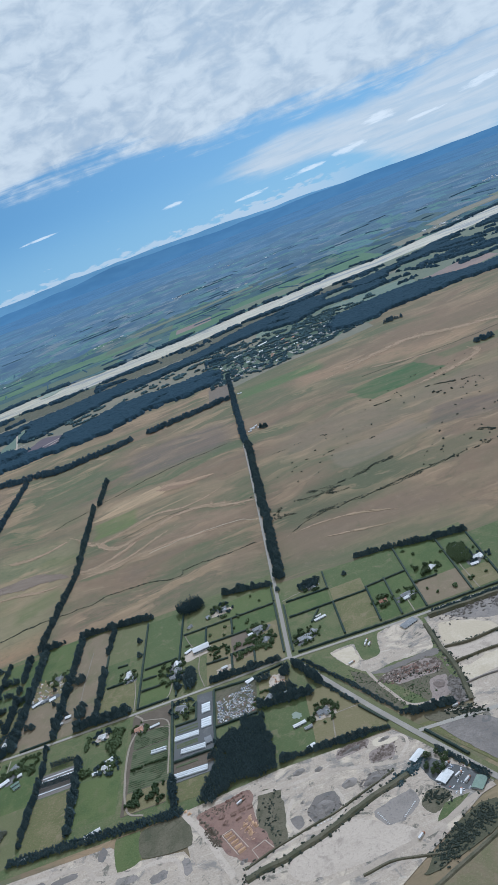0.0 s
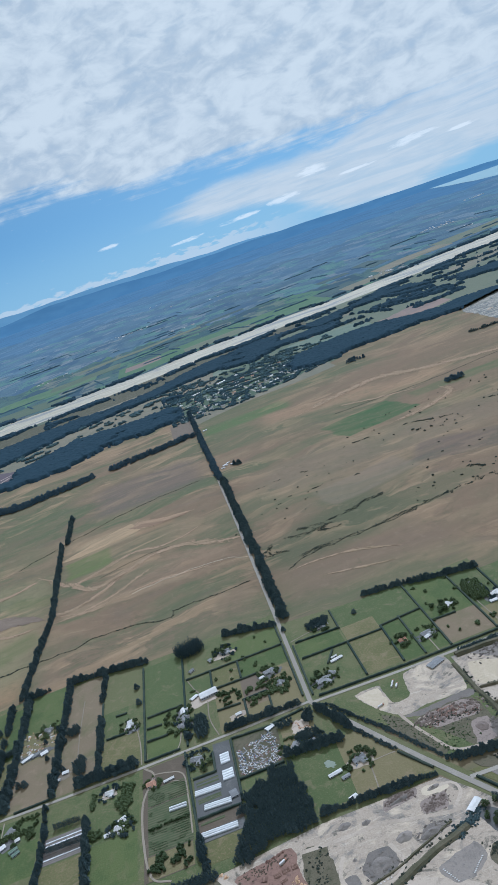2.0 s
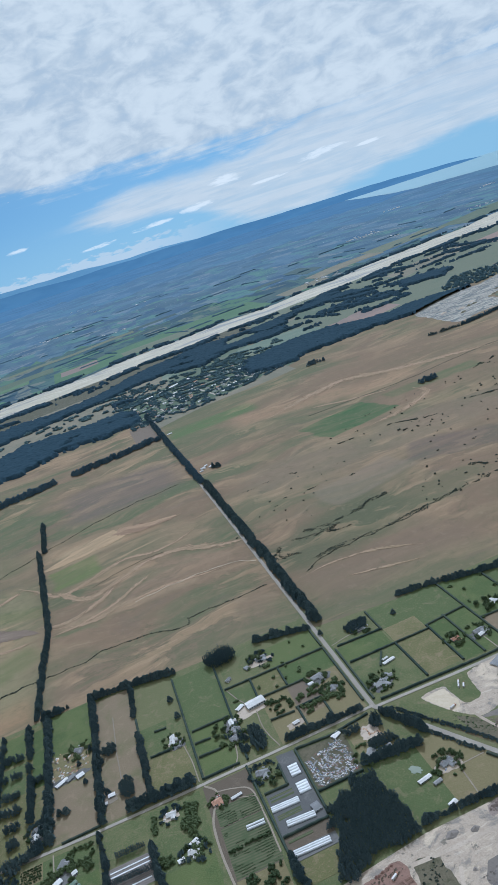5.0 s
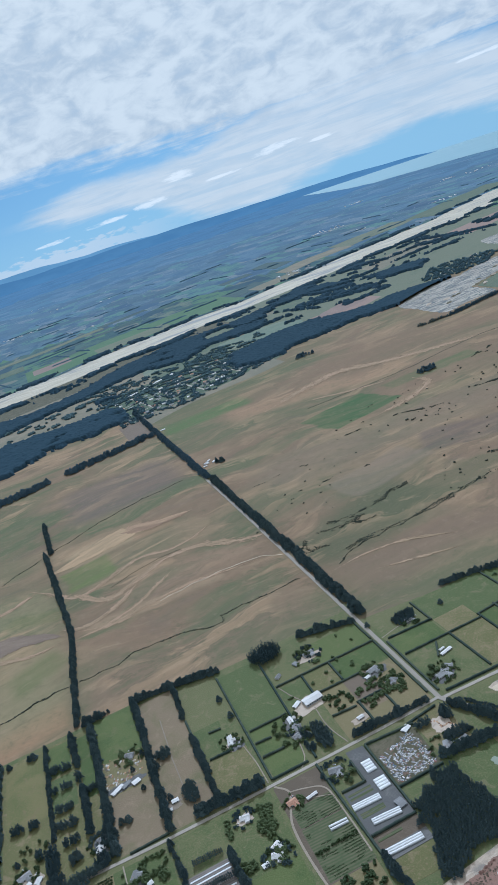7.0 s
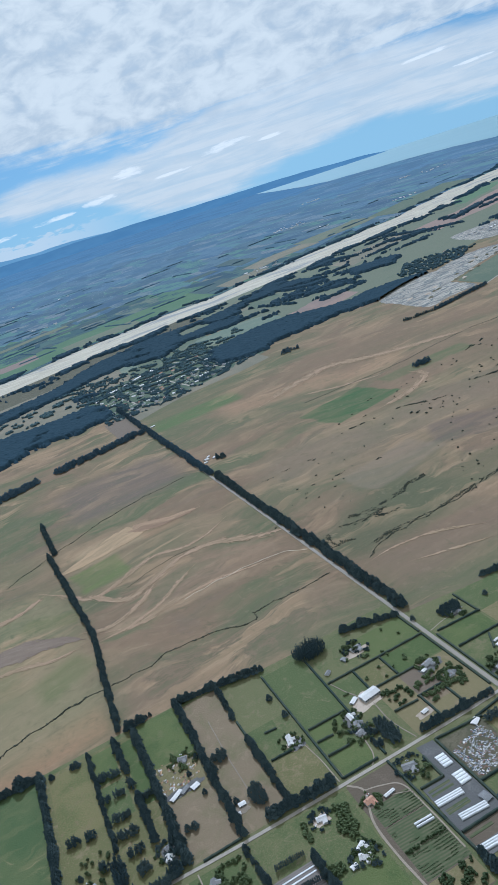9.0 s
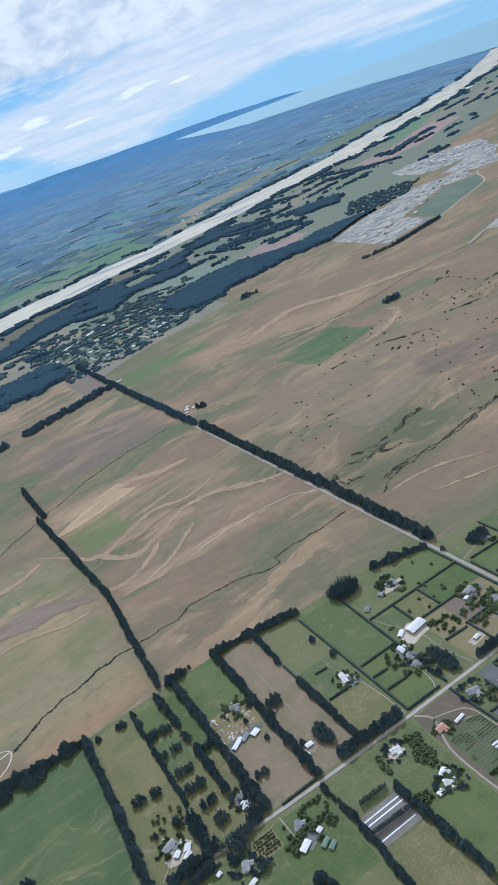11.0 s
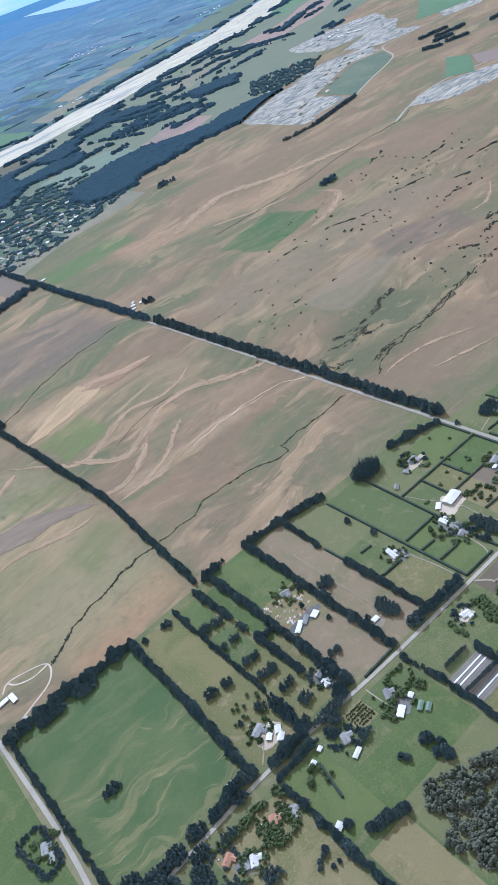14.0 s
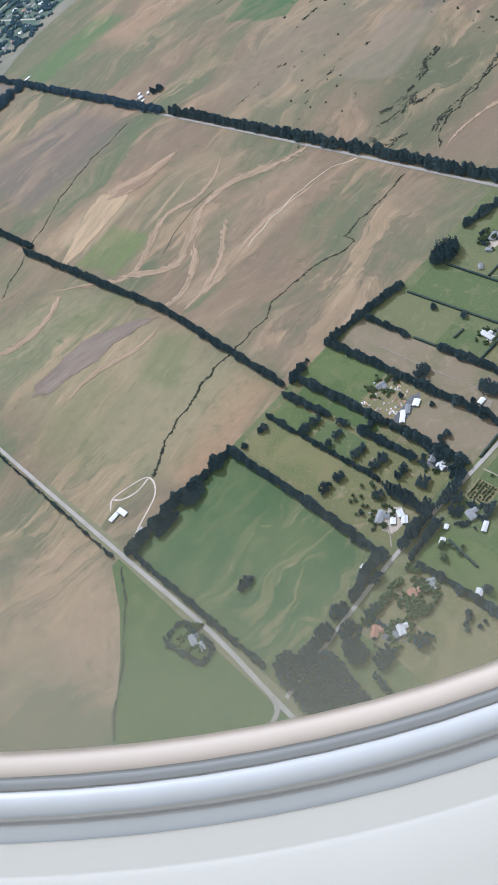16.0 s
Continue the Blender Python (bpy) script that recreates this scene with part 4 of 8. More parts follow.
for shape, mat, count in (("pine", "pine", 100), ("poplar", "pine", 64), ("round", "leaf", 84), ("spruce", "spruce", 84)):
    TREES[shape] = []
    for seed in range(5):
        wood, crown = tree_data(shape, seed + 10 * len(TREES), count)
        v, f = joined([wood, crown])
        me = bpy.data.meshes.new("tree")
        me.from_pydata([tuple(p) for p in v], [], f)
        me.materials.append(M["bark"])
        me.materials.append(M[mat])
        me.polygons.foreach_set("material_index", [0] * len(wood[1]) + [1] * len(crown[1]))
        me.polygons.foreach_set("use_smooth", [shape == "round"] * len(me.polygons))
        halves = []
        for part_name, (pv, pf), pm in (("trunk", wood, "bark"), ("crown", crown, mat)):
            pme = bpy.data.meshes.new(part_name)
            pme.from_pydata([tuple(p) for p in pv], [], pf)
            pme.materials.append(M[pm])
            pme.polygons.foreach_set("use_smooth", [shape == "round"] * len(pme.polygons))
            halves.append(pme)
        TREES[shape].append((me, halves))
RNG = random.Random(4)


def tree_pose(x, y, h, spread=1.0):
    w = h * spread * RNG.uniform(0.85, 1.2)
    return Matrix.LocRotScale((x, y, 0), Euler((0, 0, RNG.uniform(0, 6.3))), (w, w, h))


def tree(x, y, h, shape="pine", spread=1.0, label="", group=""):
    """A free-standing tree."""
    halves = RNG.choice(TREES[shape])[1]
    ob = new("tree", None)
    ob.matrix_basis = tree_pose(x, y, h, spread)
    words = {"pine": "dark green pine standing in pasture", "poplar": "tall narrow dark green poplar beside beds",
             "round": "rounded broad-leaved green tree in a garden", "spruce": "dark conifer on the plain, coloured bluer for haze"}
    tagged(ob, label or words[shape], "tree", group)
    for me in halves:
        c = new(me.name.split(".")[0], me)
        c.parent = ob
    return ob


def planted(cx, cy, rx, ry, step, h, mat, label, seed):
    """A thick grove as one mass of trees."""
    return woods("grove", label, lambda x, y: ((x - cx) / rx) ** 2 + ((y - cy) / ry) ** 2 < 1 + 0.5 * noise.noise((x * 0.5, y * 0.5, seed)), cx - rx * 1.2, cy - ry * 1.2, cx + rx * 1.2, cy + ry * 1.2, step, h, mat, seed, 7)


def belt(p, q, h=1.7, step=0.62, width=0.5, shape="pine", label="tall dark pine shelterbelt along a paddock edge", uneven=0.25, name="shelterbelt", spread=1.05):
    """A row of trees as one windbreak, planted in one or two lines."""
    root = empty_thing(name, label, "shelterbelt")
    p, q = Vector((*p, 0)), Vector((*q, 0))
    n = max(2, int((q - p).length / step))
    side = Vector((-(q - p).normalized().y, (q - p).normalized().x, 0))
    for i in range(n):
        c = p + (q - p) * ((i + 0.5) / n) + side * RNG.uniform(-width, width) / 2
        run = 1 + 0.55 * noise.noise((c.x * 0.35, c.y * 0.35, 17)) if shape == "pine" else 1.0
        if shape == "pine" and RNG.random() < 0.04:
            continue
        ob = new("tree", RNG.choice(TREES[shape])[0])
        ob.matrix_basis = tree_pose(c.x, c.y, h * run * RNG.uniform(1 - uneven, 1 + uneven * 0.6), spread)
        ob.parent = root
    return root


def hedge(p, q, h=0.42, w=0.5, label="clipped dark evergreen hedge between paddocks"):
    """A trimmed hedge: rounded top, uneven faces."""
    p, q = Vector((*p, 0)), Vector((*q, 0))
    d = (q - p).normalized()
    side = Vector((-d.y, d.x, 0))
    n = max(3, int((q - p).length / 0.45))
    v, f = [], []
    prof = [(-0.5, 0), (-0.48, 0.75), (-0.25, 1.0), (0.25, 1.0), (0.48, 0.75), (0.5, 0)]
    for i in range(n + 1):
        c = p + (q - p) * (i / n)
        for j, (a, b) in enumerate(prof):
            k = 1 + 0.22 * noise.noise((c.x * 1.3 + j, c.y * 1.3, j * 2.0))
            hh = h * b * (1 + 0.3 * noise.noise((c.x * 0.8, c.y * 0.8, 3)))
            s = c + side * a * w * k
            v.append((s.x, s.y, hh - (0.03 if b == 0 else 0)))
        if i:
            for j in range(5):
                a0, b0 = 6 * (i - 1) + j, 6 * i + j
                f.append((a0, b0, b0 + 1, a0 + 1))
    f += [(0, 1, 2, 3, 4, 5), tuple(6 * n + j for j in (5, 4, 3, 2, 1, 0))]
    return tagged(mesh_object("hedge", v, f, "hedge"), label, "hedge")


def grove(cx, cy, rx, ry, n, h, shape, label, group):
    for _ in range(n):
        a, r = RNG.uniform(0, 6.3), math.sqrt(RNG.random())
        tree(cx + rx * r * math.cos(a), cy + ry * r * math.sin(a), h * RNG.uniform(0.7, 1.15), shape, 1.15, label, group)


def woods(name, label, outline_test, x0, y0, x1, y1, step, h, mat="pine", seed=1, clumps=5):
    """Trees past counting: crowns and trunks of one forest in one mesh."""
    rng = random.Random(seed)
    pieces = []
    y = y0
    while y < y1:
        x = x0
        while x < x1:
            px, py = x + rng.uniform(-0.45, 0.45) * step, y + rng.uniform(-0.45, 0.45) * step
            if outline_test(px, py):
                t = h * rng.uniform(0.7, 1.15)
                r = step * 0.62
                for k in range(clumps + 3):
                    u = (k + rng.random()) / (clumps + 3)
                    a, w = rng.uniform(0, 6.3), r * (1.1 - 0.75 * u) * rng.uniform(0.3, 1.0)
                    pieces.append((spray if mat == "pine" else clump)((px + w * math.cos(a), py + w * math.sin(a), t * (0.25 + 0.75 * u)), r * (0.92 - 0.45 * u), rng, 1.0))
                pieces.append(taper((px, py, -0.02), (px, py, t * 0.6), 0.03 * h, 0.012 * h, 3))
            x += step
        y += step
    v, f = joined(pieces)
    return tagged(mesh_object(name, v, f, mat, smooth=mat != "pine"), label, "forest", kind="stuff")


def rough_hedge(p, q, w, h, label, mat="pine", seed=1, step=0.42):
    """An overgrown hedge as one mass of bushes along a line."""
    (x0, y0), (x1, y1) = p, q
    length = math.hypot(x1 - x0, y1 - y0)

    def test(x, y):
        u = ((x - x0) * (x1 - x0) + (y - y0) * (y1 - y0)) / length
        v = ((y - y0) * (x1 - x0) - (x - x0) * (y1 - y0)) / length
        return 0 < u < length and abs(v) < w * (0.5 + 0.22 * noise.noise((u * 0.5, seed, 0)))

    pad = w + 0.5
    return woods("hedge", label, test, min(x0, x1) - pad, min(y0, y1) - pad, max(x0, x1) + pad, max(y0, y1) + pad, step, h, mat, seed, 4)


# ---- buildings ----
def gable(l, w, h, rise, over=0.06):
    """Walls with gable ends, and a roof of two pitched sheets with thickness; long axis along x."""
    a, b = l / 2, w / 2
    walls = ([(-a, -b, -0.05), (a, -b, -0.05), (a, b, -0.05), (-a, b, -0.05), (-a, -b, h), (a, -b, h), (a, b, h), (-a, b, h), (-a, 0, h + rise), (a, 0, h + rise)],
             [(0, 1, 5, 4), (2, 3, 7, 6), (1, 2, 6, 9, 5), (3, 0, 4, 8, 7)])
    drop = over * rise / b
    t = 0.03
    A, B = a + over, b + over
    roof = ([(-A, -B, h - drop + t), (A, -B, h - drop + t), (A, 0, h + rise + t), (-A, 0, h + rise + t), (A, B, h - drop + t), (-A, B, h - drop + t),
             (-A, -B, h - drop), (A, -B, h - drop), (A, 0, h + rise), (-A, 0, h + rise), (A, B, h - drop), (-A, B, h - drop)],
            [(0, 1, 2, 3), (3, 2, 4, 5), (7, 6, 9, 8), (8, 9, 11, 10), (0, 6, 7, 1), (4, 10, 11, 5), (1, 7, 8, 2), (2, 8, 10, 4), (6, 0, 3, 9), (9, 3, 5, 11)])
    return walls, roof


def house(x, y, l=2.0, w=1.2, turn=0.0, roof="grey_roof", wall="wall", h=0.36, rise=0.3, wing=True, label="", name="house"):
    words = {"grey_roof": "grey-roofed", "white_roof": "white-roofed", "tile_roof": "orange tile-roofed", "green_roof": "green-roofed"}
    ob = empty_thing(name, label or words[roof] + (" farmhouse among garden trees" if name == "house" else " farm shed on bare ground"), name,
                     m=pose(x, y, 0, 0, 0, turn))
    walls, top = gable(l, w, h, rise)
    part("wall", walls, wall, ob)
    cover = part("roof", top, roof, ob)
    if wing:
        m = pose(l * 0.22, -w * 0.55, 0, 0, 0, 90)
        walls, top = gable(w * 1.1, w * 0.72, h * 0.96, rise * 0.7)
        part("wing_wall", moved(walls, m), wall, ob)
        part("wing_roof", moved(top, m), roof, ob)
        part("chimney", box(-l * 0.3, 0.02, h, -l * 0.3 + 0.11, 0.13, h + rise + 0.18), "brick", cover)
    k = max(2, int(l / 0.6))
    for i in range(k):
        cx = -l / 2 + l * (i + 0.5) / k
        part("window", box(cx - 0.11, -w / 2 - 0.012, h * 0.4, cx + 0.11, -w / 2 + 0.01, h * 0.85), "glass", ob)
    return ob


def shed(x, y, l=2.0, w=0.9, turn=0.0, roof="white_roof", h=0.34, rise=0.14, label=""):
    return house(x, y, l, w, turn, roof, "steel", h, rise, False, label, "shed")


def greenhouse(x, y, l, w, spans, turn=0.0):
    """Rows of film-covered tunnels with rounded roofs."""
    ob = empty_thing("greenhouse", "long white film-covered multi-span greenhouse on a yard", "greenhouse", "greenhouses in the nursery yard", pose(x, y, 0, 0, 0, turn))
    sw = w / spans
    for s in range(spans):
        y0 = -w / 2 + s * sw
        v, f = [], []
        n = 7
        for xe in (-l / 2, l / 2):
            for i in range(n + 1):
                a = math.pi * i / n
                v.append((xe, y0 + sw / 2 - sw / 2 * 0.94 * math.cos(a), 0.22 + 0.2 * math.sin(a)))
        f = [(i, i + 1, n + 2 + i, n + 1 + i) for i in range(n)] + [tuple(range(n, -1, -1)), tuple(range(n + 1, 2 * n + 2))]
        part("span", (v, f), "film", ob)
        part("gutter", box(-l / 2, y0 - 0.03, 0.0, l / 2, y0 + 0.03, 0.23), "steel", ob)
    part("end_wall", box(-l / 2 - 0.02, -w / 2, -0.03, -l / 2 + 0.02, w / 2, 0.24), "film", ob)
    part("end_wall", box(l / 2 - 0.02, -w / 2, -0.03, l / 2 + 0.02, w / 2, 0.24), "film", ob)
    return ob


def heap(x, y, rx, ry, h, mat, label, turn=0.0, name="stockpile"):
    """A tipped heap with slumped, uneven sides."""
    rings, seg = 6, 22
    v, f = [], []
    m = pose(x, y, 0, 0, 0, turn)
    for i in range(rings + 1):
        r = 1 - i / rings
        for j in range(seg):
            a = 2 * math.pi * j / seg
            k = 1 + 0.3 * noise.noise((math.cos(a) * 1.6 + x, math.sin(a) * 1.6 + y, 1))
            z = h * (1 - r) ** 0.8 * (1 + 0.35 * noise.noise((r * 3 + x, a, y))) if i else -0.04
            v.append(m @ Vector((rx * r * k * math.cos(a), ry * r * k * math.sin(a), z)))
        if i:
            a0, b0 = (i - 1) * seg, i * seg
            f += [(a0 + j, a0 + (j + 1) % seg, b0 + (j + 1) % seg, b0 + j) for j in range(seg)]
    return tagged(mesh_object(name, v, f, mat, smooth=True), label, "stockpile")


def car_proto():
    ob = empty_thing("car", "old parked car with faded paint in a wrecking yard", "car", "cars in the wrecking yard")
    prof = [(-0.29, 0.04), (-0.29, 0.10), (-0.16, 0.115), (0.15, 0.12), (0.28, 0.10), (0.29, 0.04)]
    v = [(x, s * 0.11, z) for s in (-1, 1) for x, z in prof]
    f = [tuple(range(6)), tuple(range(11, 5, -1))] + [(i, i + 6, (i + 1) % 6 + 6, (i + 1) % 6) for i in range(6)]
    part("body", (v, f), "car", ob)
    cab = [(-0.15, 0.115), (-0.09, 0.175), (0.10, 0.175), (0.17, 0.118)]
    v = [(x, s * (0.1 if z < 0.15 else 0.085), z) for s in (-1, 1) for x, z in cab]
    f = [(0, 1, 2, 3), (7, 6, 5, 4)] + [(i, i + 4, (i + 1) % 4 + 4, (i + 1) % 4) for i in range(4)]
    cabin = part("cabin", (v, f), "glass", ob)
    part("roof_panel", box(-0.085, -0.08, 0.172, 0.095, 0.08, 0.182), "car", cabin)
    return ob


def truck(x, y, turn, label):
    ob = empty_thing("truck", label, "truck", m=pose(x, y, 0, 0, 0, turn))
    part("trailer", box(-0.75, -0.16, 0.1, 0.35, 0.16, 0.46), "white_roof", ob)
    cab = part("cab", box(0.42, -0.15, 0.08, 0.68, 0.15, 0.38), "tile_roof", ob)
    part("windscreen", box(0.675, -0.13, 0.24, 0.69, 0.13, 0.35), "glass", cab)
    part("chassis", box(-0.75, -0.12, 0.0, 0.68, 0.12, 0.09), "glass", ob)
    return ob


# ---- land ----
def disc(cx, cy, r, seg=96, rings=7):
    v, f = [(cx, cy, 0)], []
    for i in range(1, rings + 1):
        for j in range(seg):
            a = 2 * math.pi * j / seg
            rr = r * (i / rings) ** 2
            v.append((cx + rr * math.cos(a), cy + rr * math.sin(a), 0))
        if i == 1:
            f += [(0, 1 + j, 1 + (j + 1) % seg) for j in range(seg)]
        else:
            a0, b0 = 1 + (i - 2) * seg, 1 + (i - 1) * seg
            f += [(a0 + j, b0 + j, b0 + (j + 1) % seg, a0 + (j + 1) % seg) for j in range(seg)]
    return v, f


v, f = disc(-55, -100, 4780)
tagged(mesh_object("ground", v, f, "plain"), "dry brown and sage grassland with old river channels", "ground", kind="structure")


def river_mid(x):
    """The river's middle: eastwards it bends away to the north."""
    return 630 + 0.22 * x + 0.00022 * x * x * (1 if x > 0 else 0.2) + 7 * math.sin(x * 0.021) + 4 * math.sin(x * 0.057)


def rise(r):
    """Lifts the far plain and sea so that the horizon fits the camera's view."""
    return 34.0 * max(0.0, (r - 1500) / 3200) ** 1.5


def bank_reach(azim):
    """How far off the river's northern bank lies, in a direction east of north."""
    sx, sy = math.sin(radians(azim)), math.cos(radians(azim))
    r = 300.0
    while -100 + r * sy < river_mid(-55 + r * sx) + 40 and r < 4700:
        r += 4.0
    return r


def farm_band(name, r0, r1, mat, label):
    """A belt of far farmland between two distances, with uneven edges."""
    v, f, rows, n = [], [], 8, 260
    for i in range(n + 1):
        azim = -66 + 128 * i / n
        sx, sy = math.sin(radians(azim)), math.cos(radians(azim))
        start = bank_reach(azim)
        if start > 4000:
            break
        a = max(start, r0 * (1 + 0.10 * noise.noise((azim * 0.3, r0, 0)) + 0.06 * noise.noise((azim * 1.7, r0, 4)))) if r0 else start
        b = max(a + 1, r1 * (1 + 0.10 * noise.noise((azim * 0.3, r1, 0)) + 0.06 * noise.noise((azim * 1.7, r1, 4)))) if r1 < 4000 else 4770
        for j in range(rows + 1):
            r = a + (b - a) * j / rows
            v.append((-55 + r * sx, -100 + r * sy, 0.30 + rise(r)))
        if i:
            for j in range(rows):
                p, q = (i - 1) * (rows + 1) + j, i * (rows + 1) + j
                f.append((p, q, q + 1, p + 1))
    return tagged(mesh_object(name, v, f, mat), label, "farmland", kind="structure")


# bands step bluer with distance, haze painted into each band's material
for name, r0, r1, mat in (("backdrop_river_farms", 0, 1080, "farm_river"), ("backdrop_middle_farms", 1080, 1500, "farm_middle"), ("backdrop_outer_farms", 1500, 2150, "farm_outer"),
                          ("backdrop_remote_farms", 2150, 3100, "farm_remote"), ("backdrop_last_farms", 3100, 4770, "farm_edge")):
    farm_band(name, r0, r1, mat, "distant farmland in small strips, its colours blued for haze")

river = ribbon("river", [(x, river_mid(x)) for x in range(-1500, 1601, 50)], 88, "river", "braided grey-white gravel river with pale channels", "river", 12, 0, 0.3)
for vert in river.data.vertices:
    if vert.co.z > 0:
        vert.co.z += rise(math.hypot(vert.co.x + 55, vert.co.y + 100)) + 0.25 * min(1.0, max(0.0, abs(vert.co.x) / 300 - 1.5))


def bay():
    """The sea beyond the plain: the coast comes nearer towards the east."""
    coast = [(22.2, 4755), (24, 4050), (26, 3500), (28, 3220), (31, 3080), (34.7, 2950), (39, 2650), (45, 2340), (55, 2020), (75, 1720), (100, 1650)]
    v, f, rows = [], [], 30
    k = 0
    for (a0, c0), (a1, c1) in zip(coast, coast[1:]):
        for i in range(12):
            t = i / 12
            azim = a0 + (a1 - a0) * t
            c = c0 + (c1 - c0) * t + 30 * noise.noise((azim * 0.8, 3, 1))
            for j in range(rows + 1):
                r = c + (4774 - c) * j / rows
                # sea tilts up with rise() to meet the horizon as the camera sees it
                v.append((-55 + r * math.sin(radians(azim)), -100 + r * math.cos(radians(azim)), rise(r) + 0.8))
            if k:
                for j in range(rows):
                    p, q = (k - 1) * (rows + 1) + j, k * (rows + 1) + j
                    f.append((p, q, q + 1, p + 1))
            k += 1
    return tagged(mesh_object("sea", v, f, "sea"), "pale blue sea in a wide bay", "sea", kind="structure")


bay()


def range_of_hills(name, r, mat, crest, rough, label, seed):
    """A ridge line on the horizon, rising gently from the plain; crest gives directions and heights."""
    n, rows = 300, 6
    v, f = [], []
    a0, a1 = crest[0][0], crest[-1][0]
    for i in range(n + 1):
        azim = a0 + (a1 - a0) * i / n
        k = max(j for j in range(len(crest) - 1) if crest[j][0] <= azim)
        t = (azim - crest[k][0]) / (crest[k + 1][0] - crest[k][0])
        top = crest[k][1] + (crest[k + 1][1] - crest[k][1]) * t * t * (3 - 2 * t)
        top += rough * min(1, top / 60) * (16 * noise.noise((azim * 0.08, seed, 0)) + 11 * noise.noise((azim * 0.26, seed, 5)) + 5 * noise.noise((azim * 0.8, seed, 8)))
        a = radians(90 - azim)
        for j in range(rows):
            s = j / (rows - 1)
            d = r - 420 * (1 - s)
            v.append((-55 + d * math.cos(a), -100 + d * math.sin(a), -2 + (top + 2) * s ** 1.6))
        if i:
            for j in range(rows - 1):
                p, q = (i - 1) * rows + j, i * rows + j
                f.append((p, q, q + 1, p + 1))
    return tagged(mesh_object(name, v, f, mat, smooth=True), label, "hills", kind="structure")


range_of_hills("backdrop_far_ranges", 4765, "hills_far", [(-75, 165), (-30, 140), (-15, 130), (-4, 126), (2, 118), (7, 103), (11, 86), (15, 60), (18, 20)], 0.9, "mountain ranges on the horizon, coloured pale blue for haze", 2.0)
range_of_hills("backdrop_foothills", 4660, "hills_near", [(-75, 110), (-30, 90), (-14, 82), (-10, 88), (-6, 110), (-2, 100), (3, 84), (8, 82), (13, 82), (20, 72), (26, 66), (30, 54), (33.8, 30)], 0.55, "foothills before the mountain ranges, coloured darker blue for haze", 7.0)

# ---- roads ----
for line, w in (([(-1, 1), (-1, 44)], 2.6), ([(-1, 0), (-121, 0.9)], 3.4), ([(1, -1), (52, -2.2)], 2.8), ([(1, -2), (12, -23.2), (19.8, -37.4), (28.4, -52.6)], 3.2), ([(-122.6, 80), (-122, 48), (-121.6, -6)], 2.6)):
    ribbon("verge", line, w, "verge", "mown dry grass verge beside a road", "verge", 8)
SEAL = "pale chip-sealed country road with grass verges"
ribbon("road", [(0, 0), (0, 40), (0, 120), (-0.3, 180), (-1, 300), (-1.5, 362)], 0.98, "road", SEAL, "road", 10)
ribbon("road", [(0, 0.3), (-12, 0), (-30, 0), (-60, 0.4), (-90, 1.8), (-121, 0.4)], 0.78, "road", SEAL, "road", 5)
ribbon("road", [(0, -0.4), (24, -1.6), (48, -2), (110, -3.5)], 0.82, "road", SEAL, "road", 5)
ribbon("road", [(0, 0), (12, -23.2), (19.8, -37.4), (28.4, -52.6), (44, -80)], 1.05, "road", SEAL, "road", 5)
ribbon("road", [(-124, 180), (-123.2, 102), (-122, 48), (-121.4, 20), (-122.5, -1), (-124, -40)], 0.88, "road", SEAL, "road", 5)
ribbon("road", [(-122.4, 2.5), (-123.6, 0), (-129, -1.2), (-136, -1.9), (-150, -2.6)], 0.9, "road", "short pale road branching at a junction", "road", 1)
ribbon("road", [(20, -36.6), (27, -37.0), (40, -38)], 0.9, "road", "pale gravel road into the quarry", "road", 3)

# ---- paddocks ----
GREEN, GRAZED, DRY, BARE = "lush green pasture", "grazed green pasture", "dry olive pasture", "bare brown dry paddock"
WORDS = {"lush": GREEN, "mid": GRAZED, "olive": DRY, "brown": BARE, "soil": "turned brown soil", "beds": "rows of green nursery crops", "gold": "yellow-green drying pasture", "swirl": "green pasture with pale curving channel marks", "bare_beds": "bare grey-brown crop beds"}
NORTH_WEST = [
    (-26.3, 0.8, -0.8, 44, "mid"), (-14.5, 27.5, -1, 37, "lush"), (-25.5, 28, -15, 38, "mid"), (-26.5, 18.5, -20, 26.5, "mid"),
    (-20, 19, -13, 26.5, "olive"), (-13, 19, -1, 26.5, "lush"), (-37, 17.8, -27, 41, "mid"), (-36.5, 13.2, -28.5, 17, "lush"),
    (-36.5, 8.4, -32, 12.6, "lush"), (-36.6, 1.6, -29.3, 7.8, "lush"), (-47.5, 26, -37.6, 44, "mid"), (-47.5, 1.2, -38.4, 14.4, "olive"),
    (-47.3, 15, -41.2, 26, "mid"), (-57.2, 1.5, -48.1, 45.5, "brown"), (-68.3, 30, -58, 47, "lush"), (-68.1, 1.8, -58, 18.5, "brown"), (-68.2, 18.5, -58, 30, "olive"),
]
FAR_WEST = [
    (-90.2, 3.5, -69, 46, "olive"), (-89.3, 22.5, -80.2, 44.8, "gold"), (-80, 34, -74.4, 45, "lush"), (-79.4, 22, -74, 33, "mid"), (-72.5, 22, -69.3, 44, "lush"),
    (-120.2, 4.5, -91, 46.5, "swirl"), (-90, -17, -81, -1.5, "lush"), (-81, -18.5, -59.5, -9, "lush"), (-71, -9, -59.5, -1, "mid"), (-81, -9.4, -71, -1, "mid"),
    (-79, -34, -59.5, -18.5, "mid"), (-105, -34, -90.2, -2, "olive"), (-90, -36, -79.5, -18, "mid"), (-88, -36, -80, -20, "olive"), (-74.4, -5.4, -70, -0.9, "olive"), (-121, -40, -105, -2, "mid"),
]
